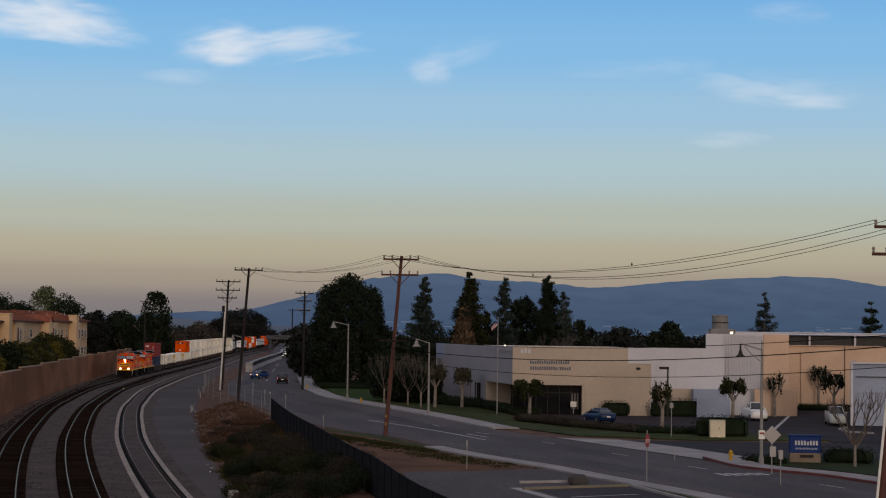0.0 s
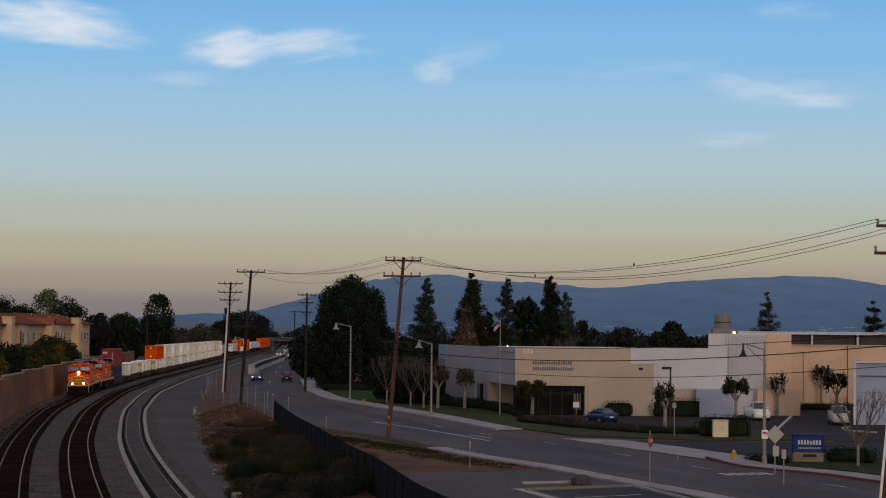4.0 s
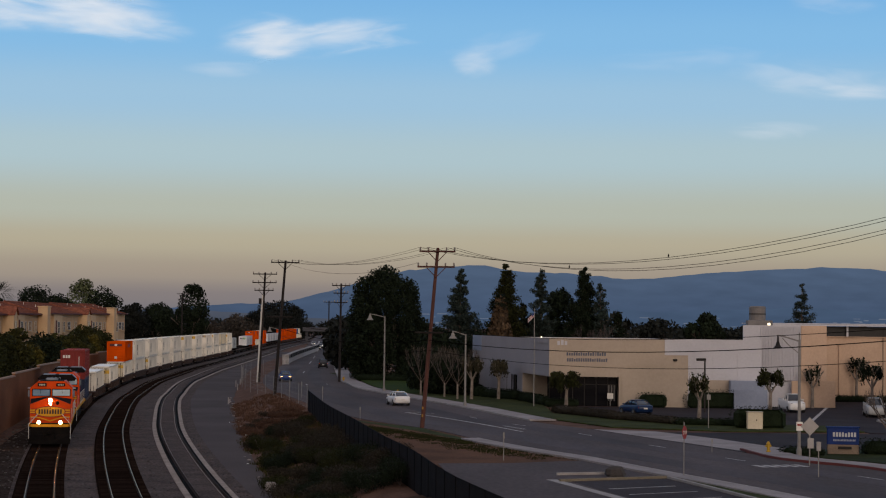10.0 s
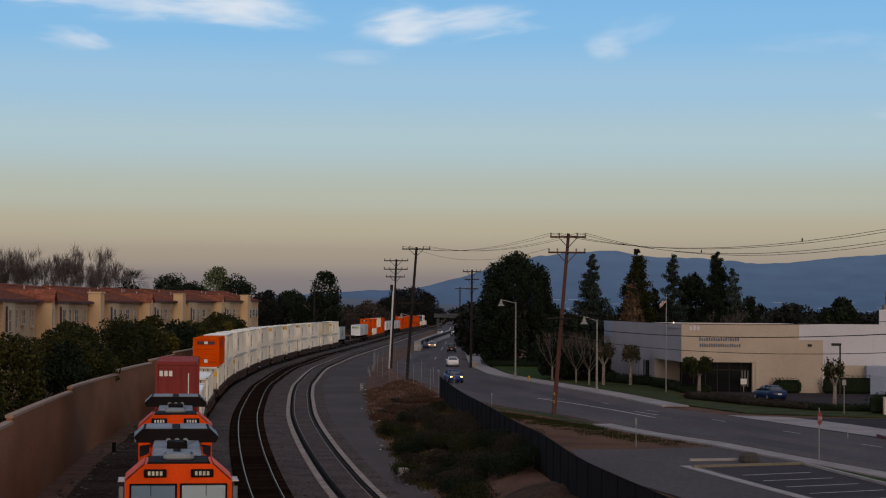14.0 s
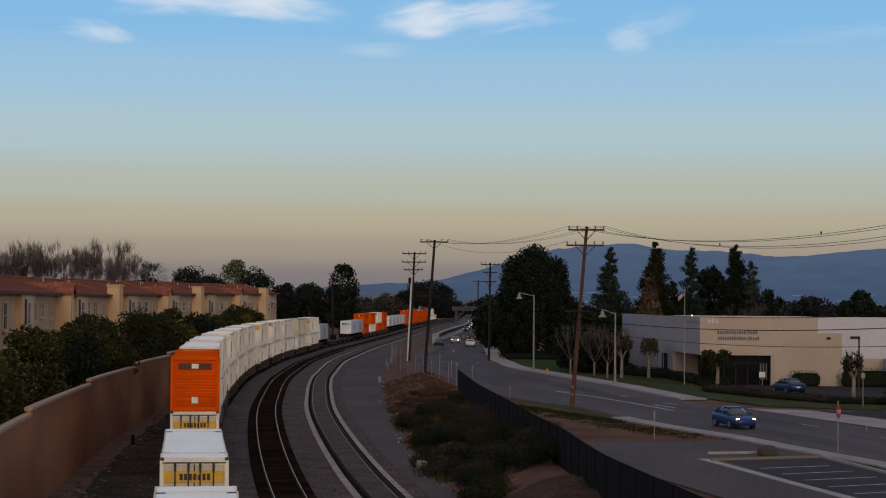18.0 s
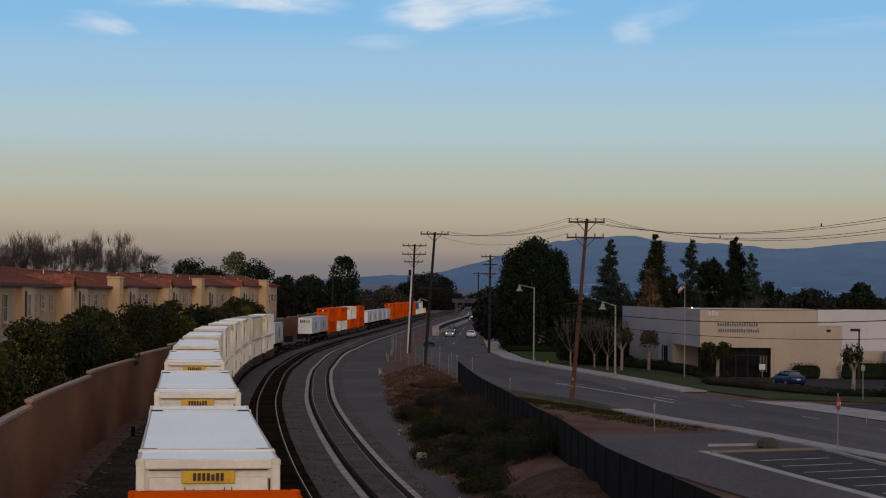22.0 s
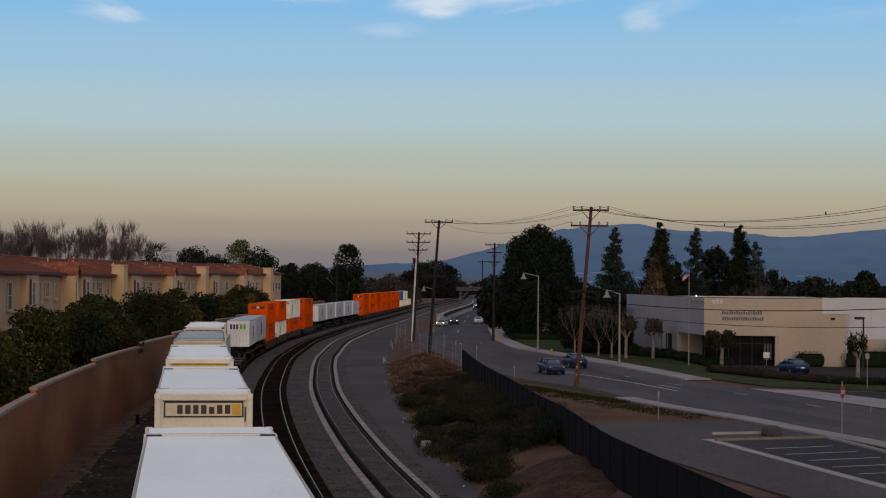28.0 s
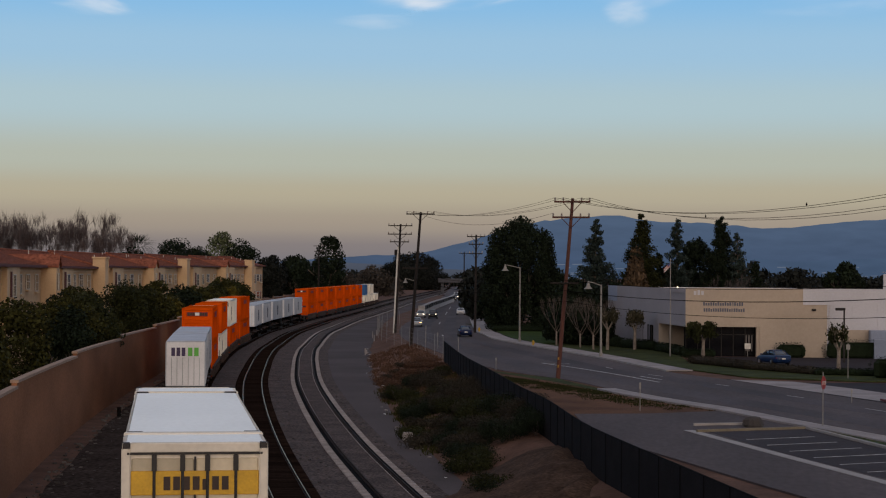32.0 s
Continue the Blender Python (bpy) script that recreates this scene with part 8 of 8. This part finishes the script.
def car(kind, paint, label, lights="off", tail="off", hot="car_head"):
    c = empty("car", label, "car", "cars")
    p = PAINT[paint]
    L, H = {"sedan": (4.65, 1.45), "suv": (4.7, 1.72), "pickup": (5.7, 1.85)}[kind]
    hood, belt = {"sedan": (0.92, 0.95), "suv": (1.08, 1.1), "pickup": (1.15, 1.2)}[kind]
    h = L / 2
    body = loft([(-h, [(0.6, 0.35), (0.74, 0.5), (0.74, belt - 0.08), (0.64, belt + 0.0)]), (-h + 0.25, [(0.8, 0.25), (0.88, 0.5), (0.87, belt - 0.02), (0.72, belt + 0.08)]), (-h + 0.9, [(0.82, 0.22), (0.91, 0.5), (0.9, belt - 0.01), (0.75, belt + 0.07)]),
                 (0.0, [(0.82, 0.22), (0.92, 0.5), (0.91, belt - 0.03), (0.76, belt + 0.02)]), (h - 1.25, [(0.82, 0.22), (0.91, 0.5), (0.9, hood - 0.05), (0.74, hood + 0.03)]),
                 (h - 0.3, [(0.78, 0.24), (0.87, 0.48), (0.84, hood - 0.16), (0.66, hood - 0.08)]), (h, [(0.58, 0.3), (0.7, 0.45), (0.68, hood - 0.28), (0.5, hood - 0.22)])])
    part("body", body, p, c, smooth=True)
    x0, x1, x2, x3 = {"sedan": (-2.02, -1.1, 0.3, 1.28), "suv": (-2.25, -1.85, 0.45, 1.2), "pickup": (-0.6, -0.45, 0.75, 1.5)}[kind]
    cabin = loft([(x0, [(0.74, belt), (0.72, belt + 0.05)]), (x1, [(0.74, belt), (0.56, H - 0.04)]), (x1 + 0.35, [(0.74, belt), (0.58, H)]), (x2 - 0.2, [(0.74, belt), (0.58, H)]), (x2, [(0.74, belt), (0.56, H - 0.05)]), (x3, [(0.74, belt - 0.03), (0.7, belt + 0.02)])])
    part("cabin", cabin, M["car_glass"], c, "dark cabin glass", smooth=True)
    part("roof", loft([(x1 + 0.02, [(0.5, H - 0.03), (0.48, H)]), (x1 + 0.35, [(0.6, H), (0.56, H + 0.03)]), (x2 - 0.2, [(0.6, H), (0.56, H + 0.03)]), (x2 - 0.02, [(0.5, H - 0.03), (0.48, H - 0.0)])]), p, c)
    for s in (-1, 1):
        part("pillar", MB().tube([(x0 + 0.05, s * 0.735, belt), (x1, s * 0.575, H - 0.02)], 0.04, 5).tube([(x3 - 0.05, s * 0.725, belt), (x2, s * 0.575, H - 0.03)], 0.04, 5).tube([((x1 + x2) / 2, s * 0.755, belt), ((x1 + x2) / 2, s * 0.595, H)], 0.045, 5), p, c)
        part("mirror", MB().box(x3 - 0.35, s * 0.92, belt, 0.14, 0.2, 0.14, 0, 0.03), p, c)
        for xx in (h - 0.92, -h + 0.95):
            w = part("wheel", MB().cyl((xx, s * 0.68, 0.33), (xx, s * 0.925, 0.33), 0.33, n=16), M["tyre"], c)
            part("rim", MB().cyl((xx, s * 0.92, 0.33), (xx, s * 0.935, 0.33), 0.21, n=12), M["rim"], w)
        part("headlight", MB().box(h - 0.12, s * 0.6, hood - 0.28, 0.16, 0.26, 0.13, 0, 0.03), M[hot] if lights == "on" else M["lamp_off"], c, "glowing headlight" if lights == "on" else "unlit headlight")
        part("tail_light", MB().box(-h + 0.12, s * 0.66, belt - 0.28, 0.2, 0.3, 0.17, 0, 0.03), M["car_tail"] if tail == "on" else M["tail_off"], c, "glowing red tail light" if tail == "on" else "red tail light")
    part("grille", MB().box(h - 0.02, 0, 0.42, 0.06, 0.8, 0.14, 0, 0.02), M["tyre"], c)
    part("plate", MB().box(-h - 0.01, 0, 0.62, 0.02, 0.4, 0.14), M["pale"], c)
    part("bumper", MB().box(-h + 0.02, 0, 0.36, 0.12, 1.4, 0.16, 0, 0.04), p, c)
    if kind == "pickup":
        part("bed_side", MB().box(-1.75, 0.82, belt - 0.1, 2.2, 0.1, 0.25, 0, 0.02).box(-1.75, -0.82, belt - 0.1, 2.2, 0.1, 0.25, 0, 0.02), p, c)
    for o in c.children_recursive:  # compact models
        o.data.transform(Matrix.Scale(0.92, 4))
    return c


def drive(ob, pts, z=ROAD_Z):
    """pts: seconds, x, y in time order; heads along its way."""
    ts = [p[0] for p in pts]
    xy = [Vector(p[1:]) for p in pts]
    rows = []
    last = None
    for i, t in enumerate(ts):
        a, b = xy[max(0, i - 1)], xy[min(len(xy) - 1, i + 1)]
        d = b - a
        if d.length > 1.0 or last is None:
            last = math.degrees(math.atan2(d.y, d.x)) if d.length > 0.01 else -80
        rows.append((t, pose(xy[i].x, xy[i].y, z, 0, 0, last)))
    MOVING.append((ob, rows))
    ob.matrix_basis = rows[0][1]


drive(car("sedan", "white", "white sedan driving away along the road"), [(0, 56.6, 4), (3, 37.4, 56), (5.5, 20.9, 101.4), (6.0, 17.6, 109.9), (7.0, 11.8, 126.2), (8.0, 5.2, 143.7), (9.0, -1.7, 163.1), (10.0, -8.0, 184.9), (11.0, -13.3, 206.5), (12.0, -16.8, 224), (13.0, -19.6, 243), (14.0, -22.2, 262), (15.0, -24.2, 280), (16, -25.7, 297), (17.5, -28.0, 328), (18, -28.6, 337), (19, -29.1, 344), (23, -29.2, 346), (25, -29.4, 350), (28, -30.0, 362), (32, -30.4, 368)])
drive(car("sedan", "blue", "blue car coming towards the bridge with headlights on", "on", hot="car_amber"), [(0, -30.7, 313), (3, -31.1, 312), (5.5, -31.1, 302), (6.5, -31.0, 296), (7.5, -30, 285.5), (8.5, -28.9, 274), (9.5, -27.4, 262), (10.5, -25.9, 251), (11.5, -24.4, 241), (12.5, -22.3, 228), (13.5, -19.4, 213.5), (14.5, -14.6, 194.4), (15.5, -8.6, 172), (16.5, -2.6, 152), (17.5, 3.6, 132.2), (18.5, 10, 113.5), (19.0, 13.2, 104.4), (20, 19.6, 86), (24, 45, 14), (32, 96, -128)])
drive(car("suv", "black", "black car driving off down the street", tail="on"), [(0, -24.5, 286), (2, -25.2, 296), (3.5, -25.8, 304), (5.5, -26.6, 315), (7.5, -27.4, 328), (10, -28, 334), (12.5, -28.6, 340), (14, -29.8, 349), (16, -31, 362), (20, -35.5, 430), (32, -54, 650)])
drive(car("sedan", "navy", "dark blue sedan coming towards the bridge"), [(0, -62, 820), (10, -50, 560), (14, -38, 380), (17.5, -34.8, 343), (19, -34.5, 333), (20, -33.8, 319), (21, -32.4, 305), (22, -31, 289), (23, -29.3, 273), (24, -27.3, 257), (25, -24.4, 239), (25.5, -22.6, 226), (27.5, -10.7, 176.7), (28.2, -5.8, 160.5), (29.0, -0.4, 142), (30, 6, 120.5), (30.8, 11.5, 103.5), (32, 20, 78)])
drive(car("sedan", "navy", "dark blue car driving away along the road", tail="off"), [(0, 108, -130), (15, 90, -80), (20, 58, 4), (23, 26, 91), (24.5, 15.9, 117), (25, 12.6, 126), (25.5, 9.0, 135.4), (26.5, 2.7, 153), (27.5, -2.9, 169.6), (28, -5.6, 178), (29, -10.2, 195), (30, -13.9, 211), (31, -17, 226), (32, -19.3, 240)])
drive(car("sedan", "silver", "pale car turning out of the side street with lights on", "on", hot="car_amber"), [(0, -60, 700), (8, -52, 560), (14, -37, 386), (17.5, -34.1, 366), (21, -33.9, 356), (23, -33.3, 344), (25, -33.5, 340), (28, -34.6, 337), (29, -34.5, 328), (30, -33.7, 316), (31, -32.1, 301), (32, -30.2, 284)])
drive(car("suv", "black", "dark car waiting at the corner with headlights on", "on"), [(0, -75, 900), (20, -40, 440), (23, -34.6, 361), (27.5, -33.8, 353), (30, -33.4, 343), (32, -32.7, 335)])
drive(car("sedan", "silver", "silver car in the far queue of traffic", "on"), [(0, -72, 860), (16, -52, 560), (26, -37.5, 372), (29, -36, 350), (32, -35.6, 342)])
for _x, _y, _l, _k in ((-40, 505, "tail", "black"), (-44, 560, "tail", "silver"), (-48.5, 560, "head", "black"), (-52, 610, "head", "silver"), (-47, 600, "tail", "navy"), (-56, 660, "head", "black"), (-51, 650, "tail", "silver"), (-60, 720, "head", "silver")):
    _c = car("sedan", _k, "small far car waiting in traffic", "on" if _l == "head" else "off", "on" if _l == "tail" else "off")
    _c.matrix_basis = pose(_x, _y, ROAD_Z, 0, 0, 95 if _l == "tail" else -85)
_c = car("sedan", "skyblue", "blue car parked behind the low hedge")
_c.matrix_basis = pose(14.3, 170.7, ROAD_Z + 0.02, 0, 0, 110)
_c = car("pickup", "white", "white pickup truck parked in the yard")
_c.matrix_basis = pose(30.1, 180.5, ROAD_Z + 0.02, 0, 0, -87)
_c = car("pickup", "silver", "silver pickup truck parked by the depot")
_c.matrix_basis = pose(36.3, 172.5, ROAD_Z + 0.02, 0, 0, -97)

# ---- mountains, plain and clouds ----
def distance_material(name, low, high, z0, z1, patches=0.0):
    """A far backdrop: haze is put into its colour, and it glows with the air's light."""
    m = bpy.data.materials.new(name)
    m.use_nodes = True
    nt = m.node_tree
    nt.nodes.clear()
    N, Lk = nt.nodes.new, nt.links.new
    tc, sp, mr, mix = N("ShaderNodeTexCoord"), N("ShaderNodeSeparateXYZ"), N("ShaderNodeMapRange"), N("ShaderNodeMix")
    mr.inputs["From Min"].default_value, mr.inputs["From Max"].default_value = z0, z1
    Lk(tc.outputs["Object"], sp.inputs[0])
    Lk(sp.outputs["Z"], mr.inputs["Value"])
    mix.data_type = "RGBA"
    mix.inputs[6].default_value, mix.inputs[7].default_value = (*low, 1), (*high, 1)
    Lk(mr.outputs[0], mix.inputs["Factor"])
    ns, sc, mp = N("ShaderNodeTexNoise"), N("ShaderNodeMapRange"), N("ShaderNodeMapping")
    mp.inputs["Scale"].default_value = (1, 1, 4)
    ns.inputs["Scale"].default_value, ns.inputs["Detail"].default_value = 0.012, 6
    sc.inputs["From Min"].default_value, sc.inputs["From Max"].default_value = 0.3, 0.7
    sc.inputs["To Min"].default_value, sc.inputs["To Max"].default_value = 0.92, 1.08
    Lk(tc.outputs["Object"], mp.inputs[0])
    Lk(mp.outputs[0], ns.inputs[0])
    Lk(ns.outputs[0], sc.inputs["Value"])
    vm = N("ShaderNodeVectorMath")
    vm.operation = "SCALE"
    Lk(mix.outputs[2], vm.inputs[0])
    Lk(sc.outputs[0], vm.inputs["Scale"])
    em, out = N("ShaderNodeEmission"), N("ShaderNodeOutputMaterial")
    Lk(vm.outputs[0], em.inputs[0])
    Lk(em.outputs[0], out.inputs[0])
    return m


def ridge(name, label, crest, y, base, mat, seed, rough=6.0, depth=260):
    """crest: x, height pairs; a sloping range with spurs."""
    xs = np.arange(crest[0][0], crest[-1][0] + 1, 14.0)
    hs = np.interp(xs, [c[0] for c in crest], [c[1] for c in crest])
    vs, fs = [], []
    R = 7
    for k in range(R):
        u = k / (R - 1)
        for x, h in zip(xs, hs):
            n1 = noise.noise((x * 0.009, seed, 0)) * rough + noise.noise((x * 0.03, seed + 4, 0)) * rough * 0.5 + noise.noise((x * 0.08, seed + 7, 0)) * rough * 0.28
            top = h + n1
            spur = noise.noise((x * 0.012, u * 2.5, seed + 9)) * 60 * (1 - u)
            vs.append((x, y - depth * (1 - u) + spur, base + (top - base) * u ** 0.9))
    n = len(xs)
    for k in range(R - 1):
        for i in range(n - 1):
            fs.append((k * n + i, k * n + i + 1, (k + 1) * n + i + 1, (k + 1) * n + i))
    solid(name, MB().add(vs, fs), mat, label, "mountains", kind="structure", smooth=True)


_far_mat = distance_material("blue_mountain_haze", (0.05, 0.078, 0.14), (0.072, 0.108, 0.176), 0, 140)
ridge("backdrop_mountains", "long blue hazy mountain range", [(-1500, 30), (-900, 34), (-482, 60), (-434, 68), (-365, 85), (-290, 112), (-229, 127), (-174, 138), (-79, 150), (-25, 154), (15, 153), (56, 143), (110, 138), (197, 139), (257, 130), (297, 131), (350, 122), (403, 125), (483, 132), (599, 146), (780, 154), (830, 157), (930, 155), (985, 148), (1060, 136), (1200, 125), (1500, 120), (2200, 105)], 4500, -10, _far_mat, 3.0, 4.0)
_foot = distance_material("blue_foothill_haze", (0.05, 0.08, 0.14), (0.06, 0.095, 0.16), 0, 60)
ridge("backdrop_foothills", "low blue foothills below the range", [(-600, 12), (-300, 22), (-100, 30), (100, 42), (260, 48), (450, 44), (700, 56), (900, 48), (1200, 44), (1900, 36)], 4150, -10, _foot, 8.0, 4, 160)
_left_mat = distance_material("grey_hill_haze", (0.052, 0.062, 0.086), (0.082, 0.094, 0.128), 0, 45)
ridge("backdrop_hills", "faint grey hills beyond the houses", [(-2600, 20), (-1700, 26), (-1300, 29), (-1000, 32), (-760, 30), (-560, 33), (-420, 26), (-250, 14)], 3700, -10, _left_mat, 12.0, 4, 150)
# The town's specks glow too, with haze put into their pale colour
M["far_roof"] = distance_material("hazy_far_roofs", (0.13, 0.155, 0.21), (0.13, 0.155, 0.21), 0, 10)
_mb = MB()
_q = random.Random(4)
for _i in range(150):
    _x = _q.uniform(-150, 900)
    _mb.box(_x, 3950 - _q.uniform(0, 60), 2 + 30 * _q.random() ** 2.2, _q.uniform(4, 22), 4, _q.uniform(0.8, 2.0))
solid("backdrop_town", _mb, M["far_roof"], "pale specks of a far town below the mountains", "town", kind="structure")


def cloud_material(name, seed, density, w, h):
    m = bpy.data.materials.new(name)
    m.use_nodes = True
    nt = m.node_tree
    nt.nodes.clear()
    N, Lk = nt.nodes.new, nt.links.new
    tc, mp, n1 = N("ShaderNodeTexCoord"), N("ShaderNodeMapping"), N("ShaderNodeTexNoise")
    mp.inputs["Location"].default_value = (seed * 7.3, seed * 1.7, 0)
    mp.inputs["Scale"].default_value = (0.0048, 0.0, 0.022)
    n1.inputs["Scale"].default_value, n1.inputs["Detail"].default_value, n1.inputs["Roughness"].default_value, n1.inputs["Distortion"].default_value = 1.0, 6, 0.52, 0.5
    Lk(tc.outputs["Object"], mp.inputs[0])
    Lk(mp.outputs[0], n1.inputs[0])
    # thins out softly from the middle, torn by the noise
    ge, ln, fo = N("ShaderNodeMapping"), N("ShaderNodeVectorMath"), N("ShaderNodeMapRange")
    ge.inputs["Scale"].default_value = (2 / w, 0, 2 / h)
    ln.operation = "LENGTH"
    Lk(tc.outputs["Object"], ge.inputs[0])
    Lk(ge.outputs[0], ln.inputs[0])
    fo.inputs["From Min"].default_value, fo.inputs["From Max"].default_value = 0.0, 1.0
    fo.inputs["To Min"].default_value, fo.inputs["To Max"].default_value = 1.0, 0.0
    Lk(ln.outputs["Value"], fo.inputs["Value"])
    ad, mr, mu = N("ShaderNodeMath"), N("ShaderNodeMapRange"), N("ShaderNodeMath")
    ad.operation = "MULTIPLY_ADD"
    ad.inputs[1].default_value = 2.4
    Lk(n1.outputs[0], ad.inputs[0])
    Lk(fo.outputs[0], ad.inputs[2])
    mr.interpolation_type = "SMOOTHSTEP"
    mr.inputs["From Min"].default_value, mr.inputs["From Max"].default_value = 1.2, 2.5
    mr.inputs["To Min"].default_value, mr.inputs["To Max"].default_value = 0.0, density
    Lk(ad.outputs[0], mr.inputs["Value"])
    fe = N("ShaderNodeMapRange")
    fe.interpolation_type = "SMOOTHSTEP"
    fe.inputs["From Min"].default_value, fe.inputs["From Max"].default_value = 0.0, 0.4
    Lk(fo.outputs[0], fe.inputs["Value"])
    mu.operation = "MULTIPLY"
    Lk(mr.outputs[0], mu.inputs[0])
    Lk(fe.outputs[0], mu.inputs[1])
    em, tr, mx, out = N("ShaderNodeEmission"), N("ShaderNodeBsdfTransparent"), N("ShaderNodeMixShader"), N("ShaderNodeOutputMaterial")
    em.inputs[0].default_value, em.inputs[1].default_value = (0.80, 0.84, 0.90, 1), 0.95
    Lk(mu.outputs[0], mx.inputs[0])
    Lk(tr.outputs[0], mx.inputs[1])
    Lk(em.outputs[0], mx.inputs[2])
    Lk(mx.outputs[0], out.inputs[0])
    return m


def cloud(x, z, w, h, seed, density, tilt=0.0):
    n = 10
    vs = [(w * (i / n - 0.5), 0.0, h * (j / 4 - 0.5)) for i in range(n + 1) for j in range(5)]
    fs = [(i * 5 + j, (i + 1) * 5 + j, (i + 1) * 5 + j + 1, i * 5 + j + 1) for i in range(n) for j in range(4)]
    c = solid("cloud", MB().add(vs, fs), cloud_material("cloud_vapour", seed, density, w, h), "thin white evening cloud drifting slowly", "cloud", "clouds")
    c.visible_shadow = False
    MOVING.append((c, [(t, pose(x + 2.05 * t, 4600 + 9 * seed, z, 0, tilt, 0)) for t in (0, 16, 32)]))
    c.matrix_basis = MOVING[-1][1][0][1]


def sky_at(px, py):
    """Where the middle of a cloud lies on the far sheet, from its angle right of and above the first view."""
    return (px - 784) / 3300 * 4620, EYE_Z + (590 - py) / 3300 * 4620


for _i, (_px, _py, _w, _h, _d, _t) in enumerate(((40, 36, 300, 90, 0.9, 5), (110, 54, 240, 60, 0.7, 8), (385, 80, 150, 84, 0.85, 0), (490, 80, 330, 60, 0.75, -4), (758, 118, 80, 56, 0.42, -8), (1150, 110, 280, 44, 0.2, -3), (1370, 145, 300, 60, 0.35, 4), (1432, 168, 150, 30, 0.5, 0), (1300, 236, 150, 34, 0.35, 0),
                                                  (1400, 4, 140, 40, 0.22, 0), (-230, 92, 150, 40, 0.6, 8), (-150, 10, 420, 90, 0.7, 4), (300, 130, 140, 30, 0.25, 0), (790, 85, 180, 50, 0.2, -12))):
    _x, _z = sky_at(_px, _py)
    cloud(_x, _z, _w * 1.9, _h * 1.9, _i + 1, _d, _t)


def motions():
    for ob, rows in MOVING:
        walk(ob, rows)


motions()
